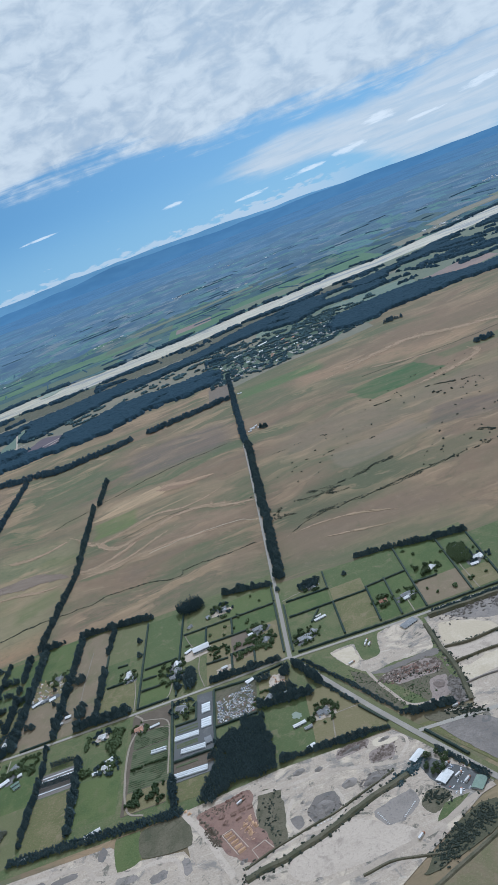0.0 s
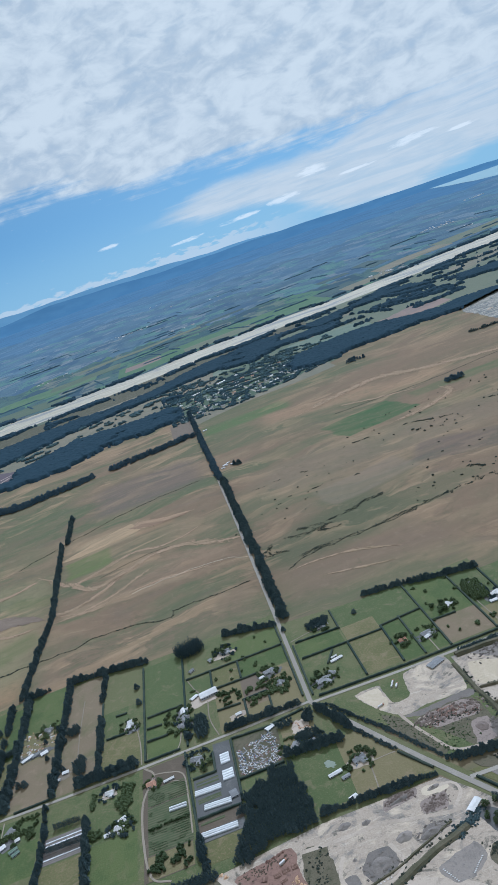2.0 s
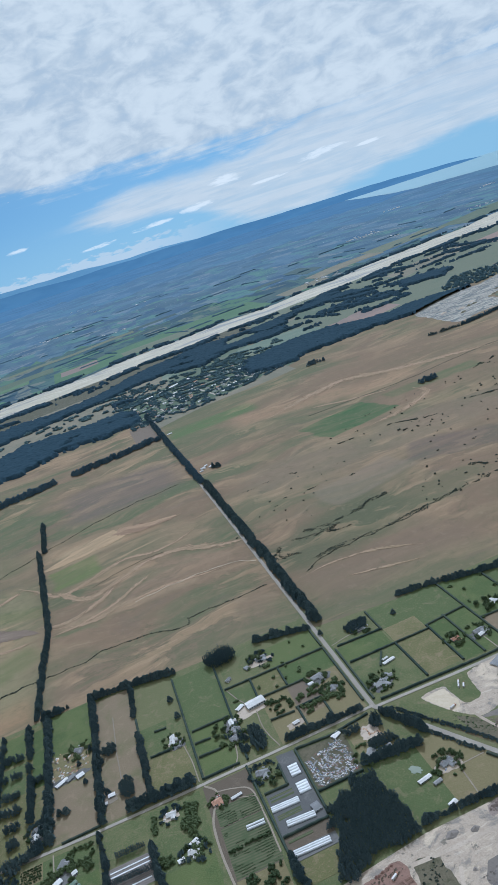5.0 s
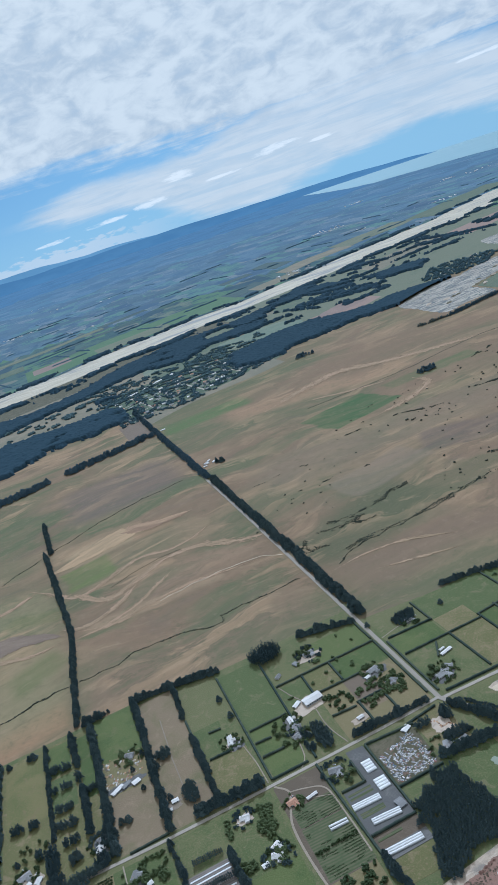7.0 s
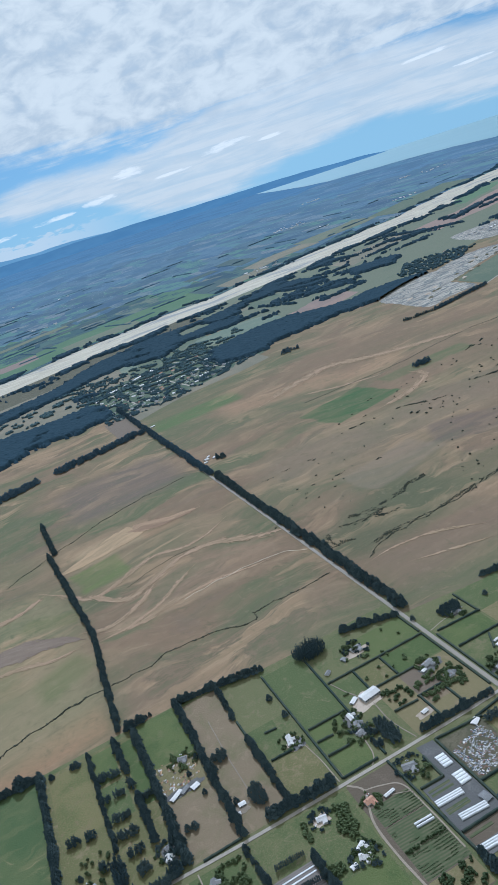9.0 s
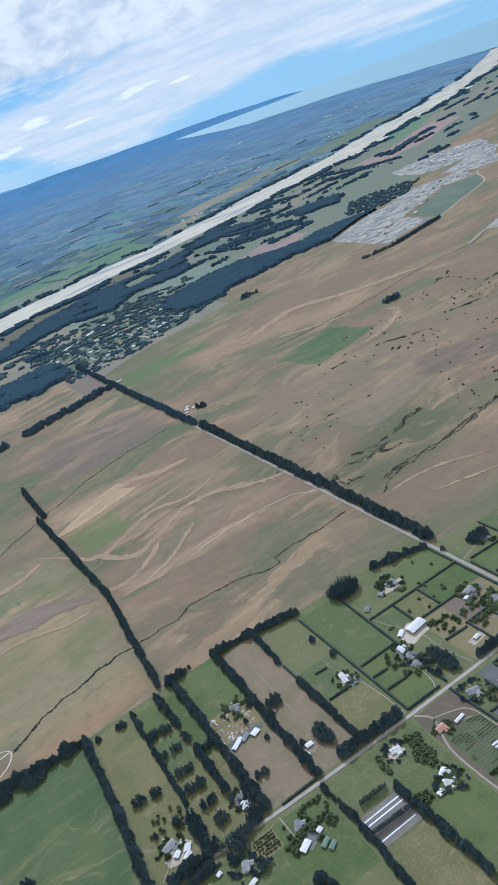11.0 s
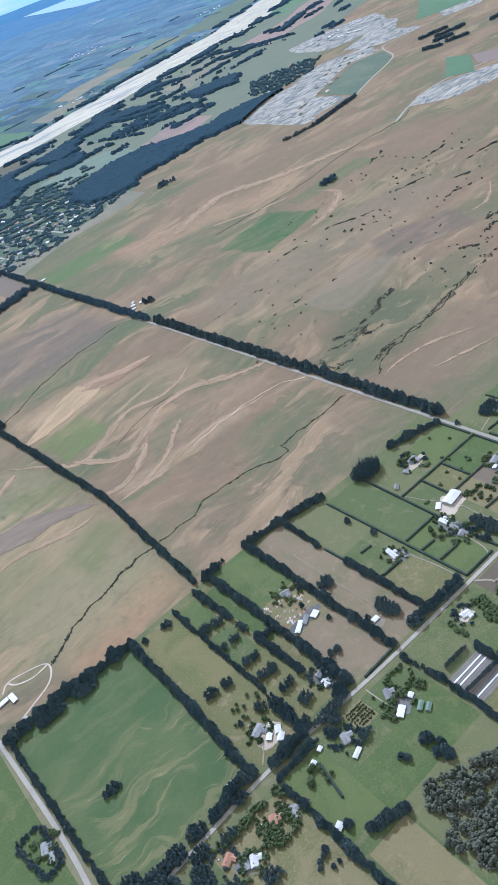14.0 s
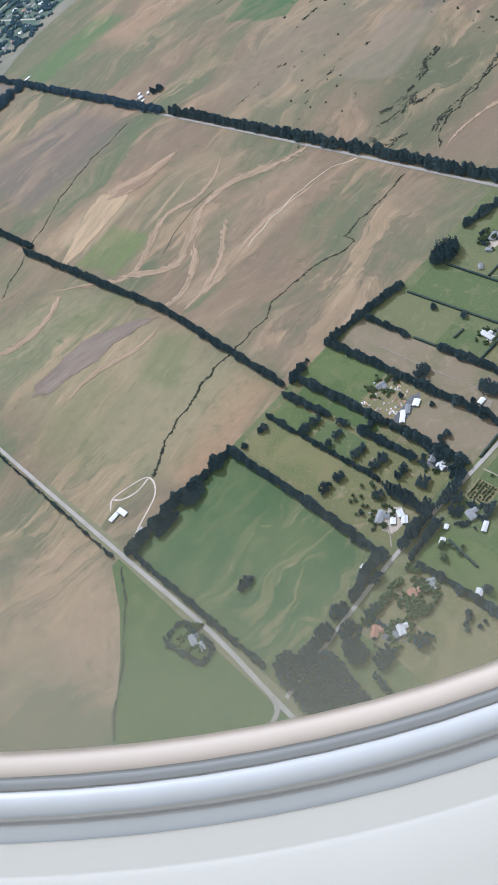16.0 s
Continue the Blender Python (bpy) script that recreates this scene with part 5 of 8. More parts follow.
SOUTH_WEST = [
    (-59, -8.3, -49.8, -0.8, "mid"), (-58.2, -17.5, -50, -10.5, "bare_beds"), (-58.3, -33, -49, -18, "olive"), (-49, -33, -38.6, -0.9, "mid"), (-48.8, -30, -39, -17.5, "lush"),
    (-37.8, -31.5, -28.6, -0.9, "soil"), (-36.8, -12.8, -28.8, -8, "beds"), (-36.9, -25.5, -28.4, -13.2, "beds"), (-37, -31.3, -28.6, -25.8, "olive"),
    (-27.8, -9.8, -22.8, -3.5, "mid"), (-27.6, -33, -18.6, -27.8, "olive"), (-27.3, -25, -18.7, -21.8, "soil"), (-33, -44, -24.3, -36.5, "olive"), (-38, -40, -33.2, -36.5, "mid"),
]
EAST = [
    (1.2, 0.9, 52, 34, "mid"), (1.6, 17.4, 13, 24.2, "lush"), (13.4, 17.2, 33, 34, "mid"), (13.6, 17.2, 22, 24, "olive"), (13.8, 1.6, 22, 16.6, "olive"), (1.5, 1.2, 13.3, 16.6, "mid"),
    (22.5, 1.2, 27, 18, "lush"), (27.4, 1.2, 32.8, 19.2, "lush"), (33.2, 12.3, 43.6, 32.6, "lush"), (33.2, 1, 43.6, 12, "brown"), (44, 1, 51.2, 10, "olive"), (44, 10, 51.4, 28.5, "mid"), (51.8, 1, 66, 27, "mid"),
]
SOUTH = [
    (-7, -31, 1.5, -14.2, "mid"), (-8, -13.8, -1, -1.4, "olive"), (-20, 0.9, -1, 18.5, "olive"), (-13.5, 10, -7.5, 18.5, "soil"), (-14, 6.5, -8, 10, "brown"), (-25.8, 1.2, -20.5, 12, "mid"),
]
slab("paddock", [(-120.8, -36), (-58, -36.6), (-24, -36), (16, -33.4), (2.2, -2.2), (52, -1.2), (52, 29.6), (1.2, 37), (-14, 43), (-37, 44), (-58, 47.4), (-70, 47.6), (-120.6, 47)], "mid", "rough grass between farm paddocks", "paddock", z=0.012)
for block in (NORTH_WEST, FAR_WEST, SOUTH_WEST, EAST, SOUTH):
    for x0, y0, x1, y1, mat in block:
        paddock(x0, y0, x1, y1, mat, WORDS[mat] + " fenced into a straight-edged paddock")
slab("paddock", [(1.5, -31.8), (1.5, -14.5), (6.5, -14.2), (11.2, -23), (15.4, -32)], "olive", "dry olive pasture beside a diagonal road", "paddock")
slab("paddock", [(-123, 48.5), (-125, 48.5), (-130, 39), (-136, 31), (-146, 20), (-150, -12), (-123, -12)], "lush", "green grazed pasture beside a pale road", "paddock")
slab("paddock", [(3.2, -2.6), (12, -2.9), (19, -5), (11, -16)], "mid", "rough green pasture beside the quarry", "paddock")
slab("paddock", [(28.5, -48), (20.5, -35), (36, -36), (60, -60), (44, -76)], "olive", "dry grass strip along a diagonal road", "paddock")

# ---- shelterbelts and hedges ----
ROADSIDE = "tall dense dark pine shelterbelt along a country road"
belt((2.0, 39), (2.1, 108), 2.5, 0.42, 1.5, label=ROADSIDE, spread=1.1)
belt((2.1, 108.5), (1.7, 178), 2.5, 0.42, 1.5, label=ROADSIDE, spread=1.1)
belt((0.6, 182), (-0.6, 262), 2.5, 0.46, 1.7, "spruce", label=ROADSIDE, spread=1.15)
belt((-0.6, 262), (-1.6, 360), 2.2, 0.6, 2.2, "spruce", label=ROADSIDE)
for p, q, h in (((-71.6, 48), (-70, 74), 1.7), ((-70, 74), (-68.4, 97), 1.7), ((-68.4, 97), (-72.2, 170), 1.7), ((-69.8, 170), (-70.6, 205), 1.8),
                ((-57.4, 47), (-57.9, 1.6), 1.7), ((-68.6, 46), (-68.6, 2.4), 1.8), ((-47.6, 44.5), (-47.9, 32), 1.4), ((-47.8, 24.2), (-47.8, 3.4), 1.4),
                ((-52.4, 2.2), (-39.2, 1.6), 2.0), ((-58, 47.6), (-47, 46), 1.7), ((-47, 46), (-37, 43.8), 1.5), ((-70, 47.5), (-63.5, 48.4), 1.6),
                ((-120.8, 47.2), (-104, 47.8), 2.0), ((-104, 47), (-90.6, 46.4), 2.0), ((-90.8, 46), (-91.2, 22), 1.7), ((-91.2, 22), (-92, 3), 1.7),
                ((-120.3, 46), (-119.6, 7), 1.1), ((-101, 2.6), (-93.4, 4.2), 2.0)):
    belt(p, q, h * 1.15, 0.44, 0.6)
for p, q, h in (((-79.8, 46.2), (-79.8, 14), 1.1), ((-73.6, 47), (-73, 33), 1.6), ((-72.6, 25.5), (-72.5, 12), 1.7), ((-89.6, -0.8), (-81.5, -0.4), 1.4), ((-88.6, 2.2), (-80.6, 1.8), 1.8), ((-89.6, -2.6), (-89.3, -14), 1.3), ((-89.3, -14), (-89.2, -30), 1.6),
                ((-85.5, -17.6), (-79, -19.6), 1.5), ((-59, -0.9), (-58.2, -9), 1.3), ((-58.2, -9), (-58.9, -30), 1.2), ((-49.4, -10), (-48.4, -31), 1.6),
                ((-27.4, -26), (-26.6, -34.5), 1.7), ((-19.2, 1.6), (-2.4, 0.9), 1.4), ((-8.2, -13.9), (3.0, -15.2), 1.9), ((0.4, -2.4), (5.6, -13), 1.8),
                ((-14.8, 42), (-0.8, 37.4), 1.7), ((23, 35.2), (32.4, 33.6), 1.3), ((32.4, 33.6), (44, 29.8), 1.4), ((44, 29.8), (52, 28.4), 1.6), ((20, -31.8), (28, -32.8), 1.7), ((-5.5, -31.9), (15.4, -33), 1.2)):
    belt(p, q, h * 1.12, 0.46, 0.55)
FAR_BELTS = "long dark shelterbelt crossing the open plain"
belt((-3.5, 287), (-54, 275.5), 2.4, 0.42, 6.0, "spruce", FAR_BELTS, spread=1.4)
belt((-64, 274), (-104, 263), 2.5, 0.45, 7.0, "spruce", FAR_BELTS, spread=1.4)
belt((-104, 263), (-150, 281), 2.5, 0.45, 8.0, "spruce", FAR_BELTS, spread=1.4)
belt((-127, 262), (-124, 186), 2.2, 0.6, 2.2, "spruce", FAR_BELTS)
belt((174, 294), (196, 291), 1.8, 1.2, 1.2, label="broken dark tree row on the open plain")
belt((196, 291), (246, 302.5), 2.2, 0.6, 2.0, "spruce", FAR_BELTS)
HEDGES_WEST = [
    ((-37.2, 41), (-37.1, 1.4)), ((-26.6, 39), (-27.6, 1.2)), ((-36.4, 17.4), (-27.8, 17.3)), ((-36.6, 13), (-33, 12.7)), ((-36.6, 8.2), (-31.8, 8)), ((-37, 1.4), (-29.3, 1.3)),
    ((-46.3, 15), (-41, 14.7)), ((-44.3, 23.2), (-41.5, 22.9)), ((-26.3, 27.3), (-1, 27)), ((-66.2, 1.4), (-58.4, 1.6)), ((-47.8, 31), (-47.7, 25.2)), ((-88.5, -0.6), (-80, -0.5)),
    ((-28.4, -0.6), (-27.2, -32)), ((-27.3, -10), (-22.7, -10.2)), ((-22.6, -10.2), (-22.6, -4)), ((-18.4, -2.2), (-18.4, -21)), ((-27.2, -21.6), (-18.6, -21.6)), ((-18.4, -2), (-8, -3)), ((-18.2, -15.2), (-9, -15.2)),
    ((-83, -4), (-84.5, -11)), ((-14, 10), (-8, 10)), ((-20, 9.6), (-14.5, 9.2)), ((-13.6, 2.5), (-13.6, 9.8)), ((-8, 3), (-8, 9.6)), ((-20.2, 18.6), (-9, 18.4)), ((-20.2, 18.8), (-20, 26.8)), ((-13, 19), (-13, 26.6)),
]
HEDGES_EAST = [
    ((2.2, 0.9), (23, -0.2)), ((23, -0.2), (51, -0.4)), ((2, 17), (22, 16.8)), ((22, 18.2), (33, 19.2)), ((2, 25), (13, 24.4)), ((13.3, 34), (13.3, 24)), ((13.4, 16.6), (13.6, 1.6)), ((22.3, 18.2), (22.2, 1.4)),
    ((27.2, 19.4), (27.2, 1)), ((33, 33), (33, 0.4)), ((43.9, 29), (43.8, 0.4)), ((51.6, 27), (51, 1)), ((33, 12.3), (39, 12)), ((7, 11.2), (9.4, 16)), ((1.2, 24), (1.1, 2)), ((-1.1, 26.6), (-1, 3)), ((-9, -2.4), (-2, -1.4)),
    ((11.3, -24.4), (15.4, -31.4)), ((1, -3.4), (1.9, -3.3)), ((21, -37), (26, -46)), ((-1.2, 37.6), (-1.1, 28)),
]
for p, q in HEDGES_WEST + HEDGES_EAST:
    hedge(p, q, 0.45, 0.5)
for p, q in (((-128.3, 26), (-123.6, 26.4)), ((-128.3, 25.6), (-126.6, 16.8)), ((-126.6, 16.6), (-123, 17.2)), ((-123, 17.6), (-123.4, 26))):
    rough_hedge(p, q, 1.0, 0.7, "thick dark hedge round a farmhouse section")
for p, q, w in (((2.6, -2.6), (11, -16.4), 0.8), ((11, -16.4), (18, -29.6), 0.8), ((4.8, -12), (11.2, -23.6), 0.7), ((18, -30.4), (24, -31.6), 1.3), ((21.4, -42), (27.4, -52), 1.0)):
    rough_hedge(p, q, w, 0.55 if w < 1 else 0.75, "thick dark overgrown hedge along a diagonal road", "pine", int(q[0] * 7))
belt((-123.6, 50), (-124.4, 104), 0.75, 0.6, 0.4, label="low dark tree row along a country road", uneven=0.5)
belt((-124.4, 104), (-125, 178), 0.75, 0.7, 0.4, label="low dark tree row along a country road", uneven=0.5)
rough_hedge((-60, -33.4), (-42, -34.6), 2.0, 0.9, "thick dark overgrown bank of trees south of paddocks", "pine", 61)
rough_hedge((-42, -34.6), (-25, -35.8), 2.0, 0.9, "thick dark overgrown bank of trees south of paddocks", "pine", 62)
rough_hedge((33, -2.9), (60, -3.4), 2.2, 0.6, "dark overgrown bank beside a road", "pine", 63)
for i, (p, q) in enumerate((((-109, -8.6), (-110.4, -16.2)), ((-110.4, -16.2), (-106.3, -17.5)), ((-106.3, -17.5), (-102.3, -18.9)))):
    rough_hedge(p, q, 1.0, 0.8, "dark hedge in a zigzag between small paddocks", "pine", 70 + i)

# ---- river flats ----
# forest strips along the river: x, southern edge, northern edge
STRIP_A = [(-420, 330, 430), (-190, 428, 474), (-160, 400, 482), (-133, 412, 488), (-95, 445, 504), (-70, 455, 492), (-44, 464, 496), (-18, 474, 508), (4, 490, 538), (30, 498, 560), (50, 482, 568), (66, 476, 578), (93, 505, 580), (110, 500, 578), (131, 494, 576), (150, 510, 580), (166, 562, 590), (209, 580, 612), (240, 604, 622)]
STRIP_B = [(-420, 262, 352), (-185, 320, 400), (-143, 322, 357), (-110, 320, 376), (-86, 322, 402), (-58, 342, 398), (-36, 340, 392), (-14, 347, 396), (-6, 352, 380)]
STRIP_C = [(78, 374, 395), (90, 364, 424), (105, 362, 431), (120, 378, 438), (139, 377, 442), (163, 381, 442), (178, 382, 424), (204, 377, 410), (222, 372, 420), (246, 392, 414), (258, 399, 409), (272, 404, 406)]
STRIP_D = [(270, 512, 520), (282, 508, 552), (300, 498, 545), (326, 524, 534)]
STRIP_E = [(262, 424, 436), (278, 408, 452), (296, 412, 474), (312, 414, 470), (338, 436, 462), (348, 438, 446)]
STRIP_F = [(288, 644, 660), (324, 640, 660), (338, 622, 630)]
STRIP_G = [(386, 628, 638), (424, 612, 624), (446, 580, 590)]
STRIP_H = [(412, 670, 690), (424, 620, 640), (430, 626, 634)]
STRIP_I = [(470, 628, 636), (506, 646, 660), (545, 670, 680)]
STRIP_K = [(186, 520, 560), (200, 508, 556), (220, 496, 546), (240, 484, 530), (262, 490, 500)]
STRIP_L = [(216, 590, 622), (230, 580, 634), (245, 572, 634), (262, 558, 566)]
STRIP_J = [(218, 574, 592), (234, 544, 560), (254, 538, 552)]
STRIPS = (STRIP_A, STRIP_B, STRIP_C, STRIP_D, STRIP_F, STRIP_G, STRIP_H, STRIP_I, STRIP_J, STRIP_L)
# open fields among the trees: west, east, the southern edge at each, the depth
CLEARINGS = ((-152, -120, 352, 336, 40), (-182, -168, 380, 384, 80), (96, 136, 528, 536, 34), (84, 160, 452, 452, 44), (173, 212, 538, 538, 42), (168, 218, 432, 446, 26), (28, 42, 470, 474, 26))


def in_strip(strip, x, y):
    for (xa, la, ha), (xb, lb, hb) in zip(strip, strip[1:]):
        if xa <= x <= xb:
            t = (x - xa) / (xb - xa)
            return la + (lb - la) * t < y < ha + (hb - ha) * t
    return False


def wooded(x, y):
    """Whether trees stand here: planted strips, the river's edges, and copses between."""
    d = river_mid(x) - y
    k = noise.noise((x * 0.03, y * 0.045, 4.0)) + 0.5 * noise.noise((x * 0.09, y * 0.13, 8.0))
    for xa, xb, la, lb, deep in CLEARINGS:
        if xa < x < xb and 0 < y - la - (lb - la) * (x - xa) / (xb - xa) < deep * min(1, 5 * (x - xa) / (xb - xa), 5 * (xb - x) / (xb - xa)):
            return k > 0.62
    if -60 < d < -41:
        return k - 0.12 > 0
    if 40 < d < 56:
        return k + 0.05 > 0
    if in_strip(STRIP_K, x, y):
        return noise.noise((x * 0.12, y * 0.16, 4.0)) > -0.05
    if any(in_strip(s, x, y) for s in STRIPS):
        return k > -0.5
    if x < 130 and 44 < d < 200:
        return k > 0.50
    if 130 <= x < 430 and 44 < d < 240 and not (x > 250 and d > 190):
        along, across = abs((y - 0.3 * x) % 34 - 17), abs((x + 0.3 * y) % 52 - 26)
        if (along < 1.6 and k > 0.02) or (across < 1.0 and k > 0.12):
            return True
        return noise.noise((x * 0.05 + y * 0.02, (y - 0.35 * x) * 0.13, 4.0)) > 0.60
    if x >= 420 and 60 < d < 260:
        return noise.noise((x * 0.02 + y * 0.012, (y - 0.3 * x) * 0.10, 4.0)) > 0.50
    return False


def canopy(x0, x1, d0, d1, cell, h, label):
    """Tree tops of a forest past counting, as one rough sheet with steep edges."""
    rng = random.Random(12)
    nx, nd = int((x1 - x0) / cell), int((d1 - d0) / cell)
    v, f, tall = [], [], []
    for i in range(nx + 1):
        for j in range(nd + 1):
            x, y = x0 + i * cell, river_mid(x0 + i * cell) - d0 - j * cell
            up = wooded(x + 3 * noise.noise((x * 0.2, y * 0.2, 0)) + 2 * noise.noise((x * 0.6, y * 0.6, 2)), y + 5 * noise.noise((x * 0.16, y * 0.12, 5)) + 4 * noise.noise((x * 0.5, y * 0.4, 7)))
            z = h * rng.uniform(0.80, 1.08) if up else -0.15
            v.append((x + rng.uniform(-0.4, 0.4) * cell, y + rng.uniform(-0.4, 0.4) * cell, z))
            tall.append(up)
    for i in range(nx):
        for j in range(nd):
            q = (i * (nd + 1) + j, (i + 1) * (nd + 1) + j, (i + 1) * (nd + 1) + j + 1, i * (nd + 1) + j + 1)
            if any(tall[k] for k in q):
                f += [(q[0], q[2], q[1]), (q[0], q[3], q[2])]
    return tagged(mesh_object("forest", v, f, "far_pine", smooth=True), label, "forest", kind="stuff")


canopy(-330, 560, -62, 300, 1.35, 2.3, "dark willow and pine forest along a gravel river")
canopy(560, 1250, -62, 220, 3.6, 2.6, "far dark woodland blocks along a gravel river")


def flat_quad(x0, x1, d0, d1, mat, label, up=0.0):
    slab("paddock", [(x0 + (x1 - x0) * i / 8, river_mid(x0 + (x1 - x0) * i / 8) - d0) for i in range(9)] + [(x1 + (x0 - x1) * i / 8, river_mid(x1 + (x0 - x1) * i / 8) - d1) for i in range(9)], mat, label, "paddock", z=lift() + up)


FLAT_WORDS = {"scrub_floor": "weedy riverside ground under trees", "soil": "turned dark soil", "olive": "dry olive pasture"}
for x0, x1, d0, d1, mat in ((-420, 140, 30, 110, "scrub_floor"), (140, 1250, 30, 240, "far_green"), (-420, 40, 100, 235, "far_dry"), (30, 110, 100, 300, "far_green"), (-10, 100, 215, 318, "far_dry"),
                            (84, 420, 190, 290, "far_green"), (-16, -3, 288, 335, "soil"), (-420, -70, 34, 46, "far_green"), (130, 205, 84, 120, "far_dry"),
                            (170, 240, 60, 90, "far_dry"), (168, 225, 215, 250, "far_red"), (300, 420, 90, 140, "far_dry"), (420, 640, 110, 170, "far_red"), (560, 700, 50, 95, "far_bright"), (640, 900, 90, 150, "far_dry"), (250, 300, 60, 110, "far_green")):
    flat_quad(x0, x1, d0, d1, mat, FLAT_WORDS.get(mat, "small green and dry fields on the river flat"))
for xa, xb, la, lb, deep in CLEARINGS:
    mat = "far_plum" if xa == -152 else "far_red" if xa == 168 else "far_green" if xa > 90 else "far_pale"
    plot("paddock", [(xa, la), (xb, lb), (xb, lb + deep * 0.8), (xa + 0.75 * (xb - xa), lb + deep), (xa + 0.2 * (xb - xa), la + deep * 0.9)], mat, "open field among riverside trees", "paddock", 1.2)
for line in ([(-151, 340), (-140, 356), (-122, 372)], [(-140, 340), (-128, 360)], [(-183, 458), (-160, 366)], [(-172, 384), (-160, 392)]):
    ribbon("track", line, 1.1, "gravel", "pale track between dark riverside plots", "track", 4)
plot("pond", [(-197, 614), (-194, 656), (-173, 664), (-173, 643), (-182, 610)], "pond", "pale blue-green pond beyond the river", "pond", 1.0, z=0.36)
NORTH_BANK = [(-60, 205, -160, -55, "far_bright"), (20, 110, -110, -60, "far_green"), (-330, -120, -120, -60, "far_green"), (-52, -8, -150, -108, "far_red"), (203, 262, -160, -92, "far_dark"), (230, 300, -110, -60, "far_dry"), (246, 300, -300, -262, "far_dark"), (322, 360, -330, -210, "far_dark"), (300, 420, -170, -110, "far_dry"),
              (-300, -90, -230, -160, "far_bright"), (8, 96, -262, -236, "far_dark"), (56, 134, -360, -330, "far_dark"), (-150, -60, -240, -190, "far_green"), (-10, 18, -190, -160, "far_dark"), (-120, 60, -330, -300, "far_green"), (420, 560, -200, -120, "far_green"), (560, 800, -150, -60, "far_green")]
for x0, x1, d0, d1, mat in NORTH_BANK:
    flat_quad(x0, x1, d0, d1, mat, "distant irrigated field beyond the river", 0.35)


def far_rows():
    """Shelterbelts past counting between the far fields: long, low rows of trees with uneven tops."""
    rng = random.Random(31)
    v, f = [], []
    for _ in range(210):
        azim, along = radians(rng.uniform(-30, 52)), rng.random() ** 1.6
        r = 740 + 1000 * along
        cx, cy = -55 + r * math.sin(azim), -100 + r * math.cos(azim)
        if cy < river_mid(cx) + 70:
            continue
        turn = radians(rng.choice((14, 14, 14, 104)) + rng.uniform(-5, 5))
        length, wide, tall = rng.uniform(12, 70), rng.uniform(1.4, 2.8), rng.uniform(1.2, 2.1)
        n = max(4, int(length / 3.5))
        k0 = len(v)
        for i in range(n + 1):
            u = length * (i / n - 0.5)
            px, py = cx + u * math.cos(turn), cy + u * math.sin(turn)
            ox, oy = -math.sin(turn) * wide / 2, math.cos(turn) * wide / 2
            h = 0.3 + (tall * rng.uniform(0.6, 1.1) if 0 < i < n else 0)
            v += [(px + ox, py + oy, 0.1), (px, py, h), (px - ox, py - oy, 0.1)]
            if i:
                a, b = k0 + 3 * i - 3, k0 + 3 * i
                f += [(a, b, b + 1, a + 1), (a + 1, b + 1, b + 2, a + 2)]
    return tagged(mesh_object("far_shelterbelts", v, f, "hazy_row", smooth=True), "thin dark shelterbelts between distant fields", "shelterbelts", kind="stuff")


def far_roofs():
    """Roofs past counting of far villages and farms."""
    rng = random.Random(47)
    pieces, slots = [], []
    for _ in range(26):
        azim, r = radians(rng.uniform(-24, 46)), rng.uniform(820, 2300)
        cx, cy = -55 + r * math.sin(azim), -100 + r * math.cos(azim)
        if cy < river_mid(cx) + 80:
            continue
        for _ in range(rng.choice((3, 5, 9, 16))):
            px, py = cx + rng.gauss(0, 16), cy + rng.gauss(0, 12)
            walls, top = gable(rng.uniform(2, 6), rng.uniform(1.4, 2.6), 0.6, 0.5)
            m = pose(px, py, 0.3 + rise(math.hypot(px + 55, py + 100)), 0, 0, rng.choice((14, 104)))
            pieces += [moved(walls, m), moved(top, m)]
            slots += [0] * len(walls[1]) + [rng.choice((1, 1, 2))] * len(top[1])
    v, f = joined(pieces)
    return tagged(mesh_object("far_buildings", v, f, ["wall", "white_roof", "grey_roof"], slots=slots), "small pale roofs of far villages and farms", "buildings", kind="stuff")


# ---- village by the river ----
def village():
    protos = []
    rng = random.Random(8)
    for i, (roof, l, w) in enumerate((("grey_roof", 2.2, 1.4), ("white_roof", 2.4, 1.3), ("tile_roof", 2.0, 1.4), ("grey_roof", 1.8, 1.2), ("green_roof", 2.2, 1.3))):
        ob = house(-6 + 5 * i, 346 + i, l, w, rng.choice((0, 90)), roof, label="small village house with " + roof.replace("_", " ").replace("roof", "roof") + " among trees")
        tagged(ob, group="houses of the village")
        protos.append(ob)
    for row in range(8):
        for col in range(16):
            x, y = -6 + col * 6.4 + rng.uniform(-2, 2), 334 + row * 10.0 + 0.3 * col * 6 + rng.uniform(-2.2, 2.2)
            if rng.random() < 0.86:
                copy_thing(rng.choice(protos), pose(x, y, 0, 0, 0, rng.choice((0, 90, 10, 100))) @ Matrix.Scale(1.25, 4))


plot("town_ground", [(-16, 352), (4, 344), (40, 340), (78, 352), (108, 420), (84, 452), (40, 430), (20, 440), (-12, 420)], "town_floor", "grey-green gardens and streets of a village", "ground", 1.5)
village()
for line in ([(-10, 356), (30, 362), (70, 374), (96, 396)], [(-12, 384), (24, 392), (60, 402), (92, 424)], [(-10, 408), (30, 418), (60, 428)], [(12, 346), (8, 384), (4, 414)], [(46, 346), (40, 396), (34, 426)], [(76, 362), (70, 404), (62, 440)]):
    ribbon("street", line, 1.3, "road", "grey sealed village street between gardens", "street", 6)
